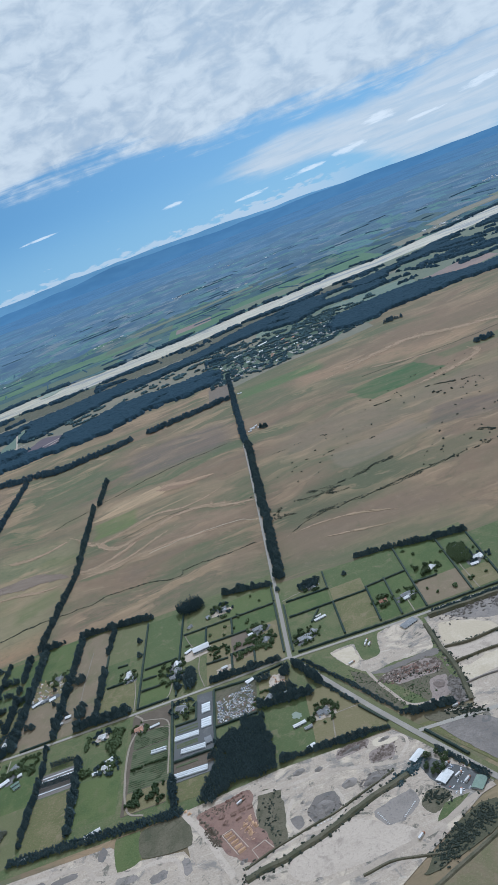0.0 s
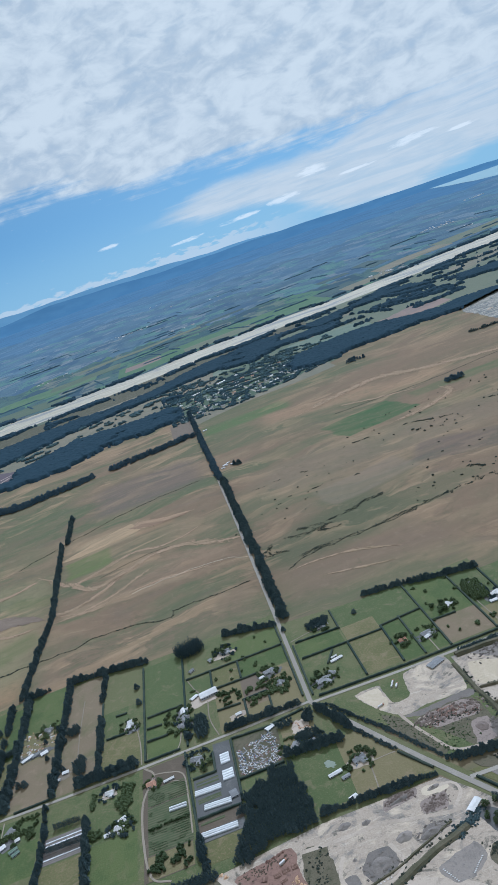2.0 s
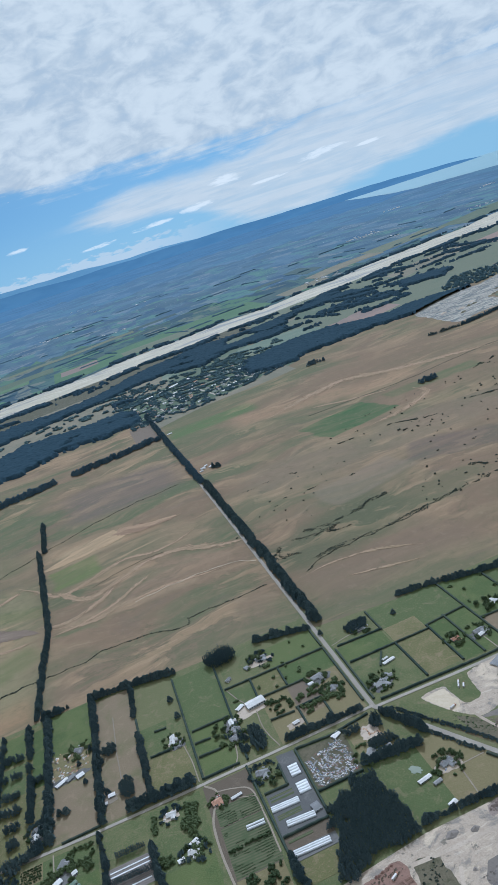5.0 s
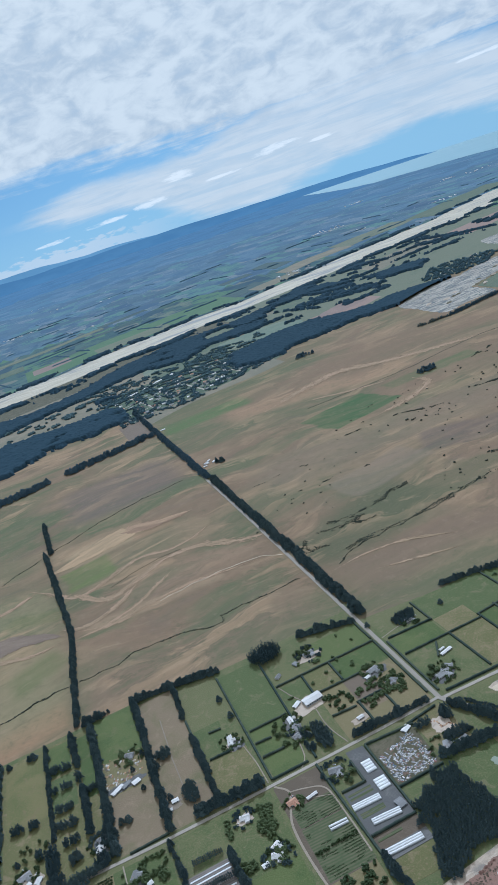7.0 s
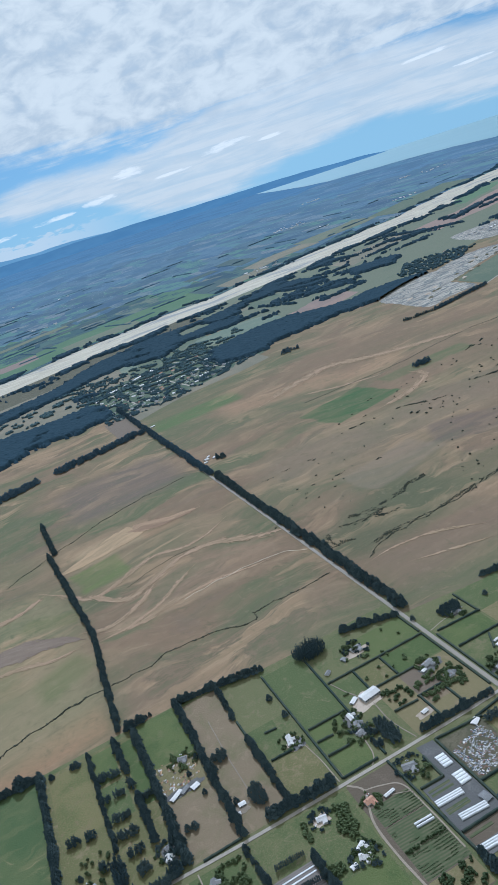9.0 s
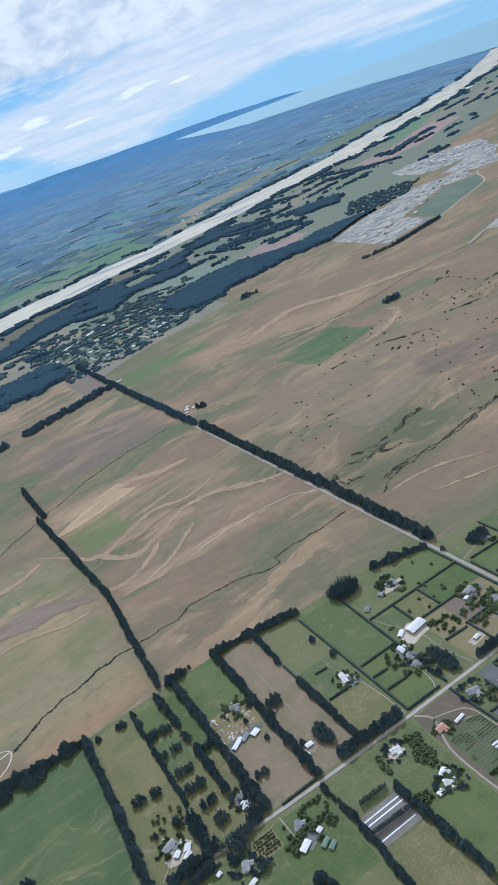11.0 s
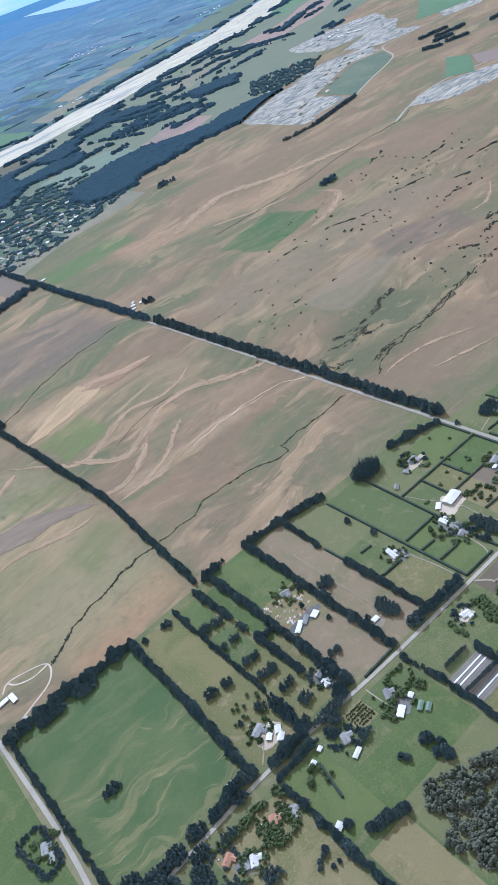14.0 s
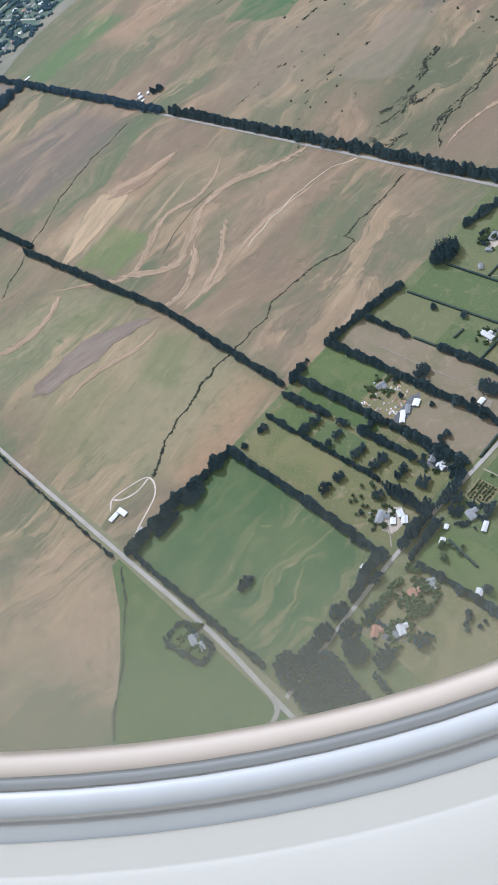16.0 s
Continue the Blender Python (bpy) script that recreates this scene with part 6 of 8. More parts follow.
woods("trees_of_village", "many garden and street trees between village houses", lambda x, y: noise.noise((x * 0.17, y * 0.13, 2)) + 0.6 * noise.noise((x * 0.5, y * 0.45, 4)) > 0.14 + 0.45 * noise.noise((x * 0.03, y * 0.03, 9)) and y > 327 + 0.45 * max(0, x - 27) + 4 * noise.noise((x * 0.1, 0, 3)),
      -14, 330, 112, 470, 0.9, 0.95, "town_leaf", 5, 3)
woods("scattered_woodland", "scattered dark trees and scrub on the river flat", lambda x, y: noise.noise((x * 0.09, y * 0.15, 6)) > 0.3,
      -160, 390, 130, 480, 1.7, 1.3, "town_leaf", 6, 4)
for x, y, l, turn in ((20, 424, 7, 30), (30, 432, 9, 34), (44, 438, 6, 100), (8, 418, 8, 20), (190, 386, 6, 20), (150, 420, 5, 0), (172, 404, 4, 20)):
    shed(x, y, l, 2.2, turn, "white_roof", 0.6, 0.3, "long white-roofed industrial shed near a village")
WORKS = "wide grey gravel workings with ponds and heaps"
plot("gravel_works", [(206, 374), (249, 400), (276, 398), (257, 352), (249, 344), (245, 312), (219, 308), (200, 303), (202, 340)], "works", WORKS, "gravel works", 1.5)
plot("gravel_works", [(272, 396), (314, 418), (338, 416), (347, 406), (360, 400), (344, 374), (316, 378), (275, 360), (257, 352)], "works", WORKS, "gravel works", 1.5)
plot("gravel_works", [(358, 424), (400, 440), (436, 476), (440, 440), (405, 409), (399, 376), (360, 389)], "works", WORKS, "gravel works", 2.0)
plot("gravel_works", [(366, 452), (370, 492), (386, 524), (437, 522), (474, 497), (440, 450), (400, 440)], "works", "grey industrial yards with long roofs", "gravel works", 2.0)
plot("gravel_works", [(222, 238), (252, 246), (290, 222), (300, 210), (262, 206), (232, 216)], "works", WORKS, "gravel works", 1.2)
plot("gravel_works", [(420, 372), (440, 392), (470, 400), (480, 370), (446, 356)], "works", WORKS, "gravel works", 1.5)
slab("paddock", [(252, 342), (248, 306), (277, 319), (323, 341), (344, 368), (316, 374), (278, 357)], "far_green", "dull green rough pasture beside gravel workings", "paddock")
for i in range(30):
    shed(380 + 80 * RNG.random(), 462 + 46 * RNG.random(), RNG.uniform(3, 7), RNG.uniform(1.6, 3), 35 + RNG.choice((0, 90)), RNG.choice(("white_roof", "grey_roof", "grey_roof")), 0.6, 0.3, "large grey or white industrial shed beside gravel workings")
for i in range(26):
    u = i / 25
    heap(208 + 150 * u + RNG.uniform(-6, 6), 330 + 76 * u + RNG.uniform(-14, 14), RNG.uniform(2, 4), RNG.uniform(1, 2), RNG.uniform(0.5, 1.0), "scrub_floor" if i % 3 else "gravel", "low grassy heap in gravel workings", RNG.uniform(20, 40))
ribbon("road", [(424, 372), (393, 376), (361, 380), (346, 370), (323, 340), (277, 319), (246, 304)], 1.2, "road", "pale track skirting gravel workings", "track", 6)
ribbon("road", [(300, 232), (262, 246), (224, 239), (199, 228)], 1.2, "road", "pale track to a far pit", "track", 6)
slab("paddock", [(307, 280), (308, 262), (273, 232), (267, 249)], "far_bright", "lush green far pasture", "paddock")
slab("paddock", [(307, 260), (317, 241), (294, 226), (288, 241)], "far_red", "pinkish bare far paddock", "paddock")
slab("paddock", [(420, 400), (520, 480), (560, 440), (470, 370)], "far_bright", "bright green far crop", "paddock")
for p, q in (((358, 345), (381, 338)), ((342, 308), (356, 300)), ((358, 330), (381, 322)), ((328, 317), (336, 306)), ((384, 302), (412, 305)), ((346, 322), (360, 316))):
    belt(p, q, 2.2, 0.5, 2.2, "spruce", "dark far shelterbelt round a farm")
for i in range(8):
    shed(336 + 6 * i, 312 + 2.0 * i + RNG.uniform(-3, 3), 3.2, 1.6, RNG.choice((0, 60)), "grey_roof", label="far grey-roofed farm building behind shelterbelts")

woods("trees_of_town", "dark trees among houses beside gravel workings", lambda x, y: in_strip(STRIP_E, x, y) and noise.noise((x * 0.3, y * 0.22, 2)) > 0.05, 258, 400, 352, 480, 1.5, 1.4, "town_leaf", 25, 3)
for i in range(24):
    u = RNG.random()
    shed(266 + 74 * u, 424 + 26 * u + RNG.uniform(-10, 16), RNG.uniform(1.8, 3.4), RNG.uniform(1.2, 1.8), RNG.choice((20, 110)), RNG.choice(("grey_roof", "white_roof", "tile_roof")), 0.45, 0.3, "small roof of a far town beside gravel workings")

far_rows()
far_roofs()

# ---- open plain ----
grove(124.8, 205.5, 4.5, 2.2, 12, 2.4, "spruce", "dark pine in a lone clump on the plain", "lone clump of pines")
grove(112, 334, 6, 3, 16, 2.4, "spruce", "dark pine in a clump beyond the plain", "far clump of pines")
grove(10.5, 197.5, 2.2, 2.2, 9, 1.9, "pine", "dark pine sheltering a small farm", "pines of the plain farm")
house(5.2, 202, 2.2, 1.4, 20, "white_roof")
for x, y in ((7, 204.5), (4, 198.5), (8.5, 200.5)):
    shed(x, y, 1.8, 0.9, RNG.uniform(0, 90), "white_roof", label="small white shed of a lone farm")
shed(3.4, 290, 2.8, 1.4, 0, "white_roof", label="white shed beside a tree-lined road")


def scrub(name, points, spread, n, size, mat, label, sway=1.5, thickets=0):
    """Low bushes past counting, strewn along a line, or gathered into thickets on it."""
    rng = random.Random(int(points[0][0] * 10) + n)
    line = curve_points(points, 0.5, sway, points[0][0])
    pieces = []
    spots = []
    for _ in range(thickets):
        k = rng.randrange(len(line))
        d = (line[min(k + 1, len(line) - 1)] - line[max(k - 1, 0)]).normalized()
        spots.append((line[k] + Vector((rng.gauss(0, spread), rng.gauss(0, spread), 0)), d, rng.uniform(0.3, 1.5), rng.uniform(0.12, 0.34)))
    for _ in range(n):
        r = size * rng.uniform(0.4, 1.2)
        if spots:
            q, d, lengthwise, aside = rng.choice(spots)
            u, w = rng.gauss(0, lengthwise), rng.gauss(0, aside)
            x, y = q.x + d.x * u - d.y * w, q.y + d.y * u + d.x * w
        else:
            q = rng.choice(line)
            x, y = q.x + rng.gauss(0, spread), q.y + rng.gauss(0, spread)
        for k in range(2):
            pieces.append(clump((x + rng.uniform(-r, r), y + rng.uniform(-r, r), r * 0.45), r, rng, 0.8))
    v, f = joined(pieces)
    return tagged(mesh_object(name, v, f, mat), label, "scrub", kind="stuff")


for points, widths in (
        ([(8, 106), (-2, 107), (-12, 113), (-21, 120), (-33, 121), (-46, 113), (-55, 109.5), (-62, 118), (-70, 128), (-80, 142)], (2, 5, 7, 6, 6, 5, 6, 5, 6, 3)),
        ([(-10, 136), (-20, 129), (-30, 127), (-40, 131), (-51, 126), (-60, 121), (-68, 122)], (1, 3, 3.5, 4, 4.5, 4, 2)),
        ([(-6, 91), (-18, 93), (-28, 95.4), (-36, 95.4), (-46, 94), (-56, 91.5), (-68, 97)], (0.5, 2, 3.5, 3, 4, 4, 2)),
        ([(-30, 112), (-40, 104), (-48, 97), (-60, 92.5), (-70, 92)], (1, 3, 3.4, 3, 2)), ([(-44, 112), (-54, 102), (-64, 98), (-72, 102)], (2, 5, 4, 2)),
        ([(-76, 140), (-88, 133), (-98, 133), (-108, 138)], (2, 5, 6, 3)), ([(-72, 94), (-82, 94.5), (-94, 99.5), (-106, 98)], (1, 3.5, 3.5, 1)),
        ([(50, 246), (78, 258), (104, 266), (126, 250), (150, 238), (182, 226)], (6, 14, 16, 12, 14, 6)), ([(116, 204), (116, 190), (100, 178), (78, 172)], (3, 7, 8, 3)), ([(70, 236), (92, 222), (112, 214)], (3, 5, 2)),
        ([(6, 65), (18, 66), (30, 63), (42, 55)], (0.5, 1.6, 2.4, 1)), ([(16, 55.5), (26, 52), (38, 48)], (0.5, 2, 1)), ([(136, 122), (122, 112), (112, 109), (104, 112)], (1, 2.6, 2.6, 1))):
    swath("dry_channel", points, [1.5 * w for w in widths], "channel", "pinkish dry bed of an old channel in grassland")
swath("rough_patch", [(-71, 97.4), (-76, 102), (-84, 106), (-95, 109), (-108, 109.5)], (1, 8, 14, 11, 9), "rough_ground", "mauve-brown rough patch between banks", step=1.0)
swath("straw_field", [(-71.5, 149.5), (-64, 151), (-54, 155), (-44, 159), (-38, 161)], (2, 8, 13, 17, 16), "cut_crop", "pale straw stubble patch", "field", 1.0)
swath("turned_patch", [(-42, 162), (-36, 160), (-28, 156), (-14, 155)], (12, 13, 8, 3), "turned_soil", "reddish turned soil beside stubble", "field", 1.0)

CREEKS = [[(-2.8, 69.8), (-11.6, 68.6), (-26.9, 68.6), (-29, 65.2), (-45.8, 70.6), (-60.5, 68.4), (-69.6, 68.3)], [(-8.4, 193), (-38.2, 187.7), (-69.5, 171.5), (-89.6, 159)], [(-71, 68), (-79.3, 67.8), (-90, 64.9), (-99.6, 61.6), (-106, 57)],
          [(66, 79), (42, 74), (17.7, 72), (9, 67)], [(-123.5, 47), (-128, 40), (-135, 31.5), (-146, 21)]]
for line in CREEKS:
    ribbon("creek", line, 0.17, "creek", "narrow dark creek winding through dry grass", "creek", 0.8, 1.5, 0.9)
    scrub("creek_scrub", line, 0.16, 170, 0.2, "gorse", "dark reeds and bushes lining a narrow creek")
GORSE = "dark gorse bushes in broken streaks over dry grass"
for line, n in (([(6.3, 88.3), (5.7, 81.4), (11.8, 80.6)], 60), ([(18.5, 94.3), (27, 91.7), (43.9, 96.6), (50.2, 98.7)], 170), ([(14, 91), (22, 88.4), (30, 90)], 70), ([(23.7, 86.9), (36.4, 83)], 40), ([(14.7, 73.4), (26.7, 75.4), (34.7, 73.5)], 70), ([(34.7, 73.5), (46.5, 75.3), (62.7, 78.6), (83.3, 81.1)], 110),
                ([(86.6, 162.6), (99.3, 155.9)], 40), ([(118, 159.1), (133.9, 154.4)], 46), ([(150.1, 170.3), (168.2, 170.9)], 44), ([(152.9, 147.7), (172.4, 144.5)], 44), ([(80.8, 92.5), (83.7, 88.8)], 22), ([(94.4, 94.1), (102.3, 94.3)], 30), ([(135, 138.1), (141.2, 134.6)], 26), ([(14.1, 128.3), (25.5, 128.1), (49.9, 125.9)], 24),
                ([(100, 98), (118, 103)], 40), ([(60, 166), (80, 165), (86, 163)], 20), ([(150, 200), (166, 206)], 30), ([(118, 130), (130, 127)], 24), ([(8, 150), (30, 152), (44, 148)], 20)):
    scrub("gorse", line, 0.6, int(n * 3.0), 0.17 if line[0][0] < 60 else 0.26, "gorse", GORSE, 1.2, max(3, n // 5))
for i, (line, n, size) in enumerate((([(64, 108), (100, 126), (140, 132), (176, 128)], 34, 0.42), ([(80, 150), (130, 160), (180, 172)], 46, 0.5), ([(60, 176), (110, 182), (170, 196)], 30, 0.42), ([(10, 112), (40, 140), (50, 170)], 22, 0.3), ([(56, 84), (90, 86), (130, 96)], 60, 0.34))):
    scrub("gorse", line, 7.0, n, size, "gorse", "single dark gorse bushes strewn over dry grass", 4.0)
ribbon("creek", [(66, 222), (108, 221), (128, 222), (169, 229), (199, 227), (215, 232)], 0.5, "creek", "dark ditch with a fence across the plain", "ditch", 6, 1.0, 0.4)
ribbon("track", [(-1.1, 87.7), (-8.6, 93.2), (-19, 94.6), (-29.2, 94.1), (-40.4, 92.9)], 0.22, "pale_gravel", "pale vehicle track across dry grass", "track", 1.0, 0.8, 0.5)
ribbon("creek", [(-26.2, 123.1), (-36, 123.8), (-45, 121), (-53.2, 117.4)], 0.2, "creek", "dry creek bend in grass", "creek", 1.0, 1.0, 0.5)
for line in ([(-121.6, 48.2), (-115.5, 50.6), (-109, 53.2), (-106.3, 56.2), (-106.2, 59), (-109.3, 60.8), (-114.5, 62), (-116.8, 60)], [(-106.3, 58.6), (-110, 58.3), (-113.4, 59.8), (-114.6, 61.6)]):
    ribbon("track", line, 0.38, "gravel", "pale gravel farm track with a turning loop", "track", 0.6, 0.15, 0.3)
shed(-117.4, 57.7, 2.2, 1.1, 5, "white_roof", label="pale steel hay barn beside a track")
shed(-115.4, 57.0, 1.1, 2.7, 5, "white_roof", label="pale steel hay barn beside a track")
shed(-115.6, 49.6, 0.9, 0.45, 20, "white_roof", label="small white shed at a belt's edge")

# ---- farms and houses ----
HOUSES_WEST = [
    (-61.6, 28.8, 2.0, 1.2, -20, "grey_roof"), (-27.8, 14.4, 2.0, 1.1, 90, "white_roof"), (-27.9, 11.6, 1.9, 1.2, 70, "grey_roof"), (-28.6, 9.2, 1.6, 1.2, 20, "grey_roof"), (-41, 17, 2.2, 1.1, 80, "white_roof"),
    (-44.8, -4.2, 1.9, 1.2, -10, "white_roof"), (-36, -6.4, 1.9, 1.3, 10, "tile_roof"), (-66.3, -4.2, 2.0, 1.2, 60, "grey_roof"), (-70.6, 8.7, 2.0, 1.2, 20, "grey_roof"), (-71.5, 6.2, 1.6, 1.1, 80, "white_roof"),
    (-86, 8.9, 2.6, 1.5, 20, "grey_roof"), (-77, -4.3, 1.9, 1.3, 70, "grey_roof"), (-94.6, -5.3, 2.0, 1.3, 60, "tile_roof"), (-91.4, -6.8, 2.2, 1.2, 80, "grey_roof"),
]
HOUSES_SOUTH = [
    (-103.4, -4.3, 2.0, 1.2, 30, "tile_roof"), (-100.6, -7.6, 1.9, 1.2, 60, "white_roof"), (-124.6, 21.5, 2.2, 1.2, 70, "grey_roof"), (-15.4, 33.6, 2.6, 1.5, 10, "grey_roof"), (-6.4, 17.2, 2.6, 1.4, 15, "grey_roof"),
    (-4.9, 10.8, 1.8, 1.2, 80, "grey_roof"), (-25.9, -4.4, 2.8, 1.6, -15, "grey_roof"), (4.4, 5.8, 3.2, 1.9, 10, "grey_roof"), (-6.2, -12.1, 2.2, 1.3, 60, "grey_roof"), (-2.9, -12.6, 1.9, 1.2, 10, "grey_roof"),
    (9.3, 28.2, 2.4, 1.4, 10, "grey_roof"), (30, 8.2, 2.4, 1.4, 10, "grey_roof"), (49.6, 13.4, 2.4, 1.4, 20, "white_roof"), (4.2, -22.3, 2.4, 1.5, 15, "grey_roof"),
]
HOUSES_REST = [(-42, -13.6, 1.7, 1.2, 30, "white_roof"), (-42.4, -15.6, 2.1, 1.3, -20, "white_roof"), (38.5, 16, 2.0, 1.3, 60, "white_roof"), (24.5, 9, 1.8, 1.2, 10, "tile_roof"), (47.5, 18, 2.0, 1.3, 50, "grey_roof"), (46.8, 21.5, 2.0, 1.2, 20, "grey_roof"), (6.2, 6.8, 2.0, 1.3, 70, "grey_roof")]
def garden(x, y, r, seed):
    """Shrubs and small trees round a house, leaving its front open."""
    def test(px, py):
        d = math.hypot(px - x, py - y)
        return 1.25 < d < r and noise.noise((px * 0.75, py * 0.75, seed)) > 0.13

    woods("garden_trees", "mixed garden trees and shrubs round a farmhouse", test, x - r, y - r, x + r, y + r, 0.42, 0.62, "leaf" if seed % 3 else "pine", seed, 6)


for i, (x, y, l, w, turn, roof) in enumerate(HOUSES_WEST + HOUSES_SOUTH + HOUSES_REST):
    house(x, y, l, w, turn, roof)
    garden(x, y, RNG.uniform(2.4, 3.6), 40 + i)
SHEDS_WEST = [
    (-65.8, 19.7, 3.0, 1.0, 32, "white_roof"), (-63.8, 20, 2.2, 1.0, 32, "grey_roof"), (-61.7, 19.5, 1.7, 1.3, 20, "white_roof"), (-55.5, 8.7, 1.4, 1.0, 0, "white_roof"), (-57, 6.9, 1.0, 0.7, 0, "white_roof"), (-24.8, 18.3, 2.0, 1.0, 35, "white_roof"),
    (-39.6, 15, 1.6, 0.8, 70, "grey_roof"), (-40.8, 18.8, 1.1, 0.9, 0, "white_roof"), (-64, -7.4, 1.0, 0.9, 20, "white_roof"), (-67.4, -8.2, 2.2, 1.2, 30, "white_roof"), (-64.5, -10, 1.8, 0.8, 30, "green_roof"), (-63.8, -11.2, 1.6, 0.8, 30, "green_roof"),
    (-85.4, 6.4, 1.3, 1.0, 40, "white_roof"), (-84, 4.8, 1.6, 1.1, 40, "white_roof"),
]
SHEDS_REST = [
    (-83.4, 6.3, 1.5, 1.1, 60, "white_roof"), (-77.6, -7.6, 2.0, 0.8, 20, "white_roof"), (-83.8, -3.3, 1.2, 0.9, 20, "white_roof"), (-81.2, -2.2, 0.9, 0.7, 20, "white_roof"), (-88.1, -13.8, 1.3, 1.1, 20, "white_roof"), (-95.5, 5.1, 0.8, 0.7, 0, "white_roof"),
    (-101.8, -7, 1.8, 0.9, 70, "grey_roof"), (-124.2, 19.2, 1.8, 0.9, 70, "grey_roof"), (-19.4, 32, 1.0, 1.6, 20, "grey_roof"), (-8.4, 15.7, 1.2, 0.8, 20, "white_roof"), (-15.5, 5.4, 1.4, 0.9, 10, "white_roof"), (-9.9, -3.4, 1.8, 1.2, 30, "white_roof"),
    (-32.2, -7.2, 2.2, 0.6, 10, "white_roof"), (-44.9, -16.2, 1.2, 0.9, 10, "white_roof"),
]
SHEDS_EAST = [
    (9.2, 11.6, 3.0, 0.8, 14, "white_roof"), (8.9, 12.9, 1.4, 0.5, 14, "white_roof"), (30.3, 6.9, 2.6, 1.0, 20, "white_roof"), (27.4, -3.6, 3.6, 1.9, 25, "grey_roof"), (-0.8, -23.7, 2.6, 0.8, 12, "white_roof"), (0.8, -25.5, 1.6, 0.7, 12, "grey_roof"), (0.6, -31, 1.5, 0.9, 20, "white_roof"),
    (17.9, -42.5, 2.9, 1.2, 40, "white_roof"), (20.8, -49, 2.6, 1.8, 40, "white_roof"), (25.4, -52.6, 2.6, 1.8, 50, "green_roof"), (-43, -33.2, 3.2, 0.8, 18, "white_roof"), (-56.7, -33.6, 1.6, 0.8, 10, "white_roof"), (-19.8, -18.4, 1.4, 2.0, 10, "grey_roof"), (48, 10.6, 1.8, 1.0, 0, "white_roof"),
]
for x, y, l, w, turn, roof in SHEDS_WEST + SHEDS_REST + SHEDS_EAST:
    shed(x, y, l, w, turn, roof)
shed(-21.3, 17.4, 4.2, 2.4, 8, "white_roof", 0.7, 0.25, "large white-roofed warehouse on a paved yard")
house(-24.6, 30.5, 1.4, 1.0, 40, "grey_roof", wing=False, label="small grey outbuilding beside a farmhouse")

YARDS = [(-22.3, 16.8, 3.6, 2.5, 8, "gravel"), (-28, 11.5, 1.6, 4.2, 5, "yard"), (-6.2, 16.4, 3.0, 1.9, 15, "yard"), (4.6, 5.6, 2.6, 2.0, 10, "yard"), (-64, 20.2, 4.2, 1.3, 4, "yard"), (-85.0, 6.6, 2.8, 1.7, 20, "gravel"), (-71, 7, 1.4, 2.2, 0, "yard"), (-66, -7.2, 2.2, 2.0, 20, "yard"), (-45, -4.2, 1.6, 1.3, 0, "gravel"), (-40.6, 15.8, 1.8, 1.4, 0, "gravel"), (-56, 7.8, 1.6, 1.2, 0, "dirt_track"), (30, 7.4, 2.4, 1.6, 10, "yard"), (48.6, 13, 2.0, 2.4, 0, "yard"), (9, 28, 2.0, 1.2, 0, "yard"), (-101.6, -6.8, 1.5, 1.9, 40, "yard"),
         (-15.6, 32.6, 3.0, 1.4, 10, "gravel"), (-15.4, 5.2, 2.0, 1.0, 10, "gravel"), (4.6, -22.8, 2.6, 1.8, 10, "gravel"), (-40.2, 16, 1.8, 1.8, 20, "yard"), (-3.8, -6.8, 1.9, 2.4, 0, "gravel")]
for cx, cy, rx, ry, turn, mat in YARDS:
    patch("yard", cx, cy, rx, ry, mat, "pale worn yard round farm buildings", turn, 0.35, 3, "yard")
DRIVES = [[(-38.9, 14.2), (-38.2, 8), (-38, 1.2)], [(-53, 36), (-53.3, 21.5), (-53.2, 10.5), (-54.8, 8)], [(-26, 27), (-24.5, 22), (-23, 18.5)], [(-28, 16), (-28.6, 9), (-29.4, 3), (-31, 0.6)], [(10.9, -23.9), (5.6, -24.1)], [(5.8, -24.2), (5.2, -31.8)],
          [(-36.2, -6), (-32, -7.6), (-29, -9)], [(-68, -0.4), (-67.8, -6)], [(-89.6, 3.4), (-87.5, 5.6), (-86, 7.4)], [(-20.6, 1), (-22, 8), (-21.8, 15)], [(1, 26.4), (6, 27.6), (9, 27.4)], [(30, 0), (29.8, 7)], [(45.4, 0.4), (45, 14)]]
ribbon("driveway", [(-37.4, -0.5), (-35.4, -3.4), (-36.6, -7), (-37.9, -12), (-37.8, -22), (-36.4, -30.6), (-33, -33)], 0.42, "dirt_track", "pale curving drive round a market garden", "driveway", 0.6, 0.1, 0.15)
ribbon("driveway", [(-35.4, -3.6), (-32.4, -4.6), (-29.4, -6.6), (-28.7, -12), (-28.5, -24)], 0.3, "dirt_track", "pale curving drive round a market garden", "driveway", 0.6, 0.1, 0.15)
for line in DRIVES:
    ribbon("driveway", line, 0.24, "dirt_track", "narrow pale gravel driveway to a house", "driveway", 0.8, 0.1, 0.2)
slab("pond", ragged(-1.0, -20.6, 0.9, 1.3, 30, 0.5, 30, 2, 3), "pond", "small pale farm pond in pasture", "pond")

# ---- nursery, wrecking yard ----
slab("nursery_yard", [(-22.4, -1.4), (-18.8, -1.8), (-18.7, -21.4), (-27.4, -21.4), (-27.2, -10.5), (-22.4, -10.5)], "yard", "grey sealed yard between greenhouses", "yard")
slab("nursery_yard", [(-27.4, -27.6), (-18.8, -27.6), (-18.8, -25), (-27.4, -25)], "yard", "grey sealed strip beside a long greenhouse", "yard")
greenhouse(-20.3, -7.3, 1.9, 3.2, 4, 0)
greenhouse(-20.2, -12.4, 2.2, 3.0, 4, 0)
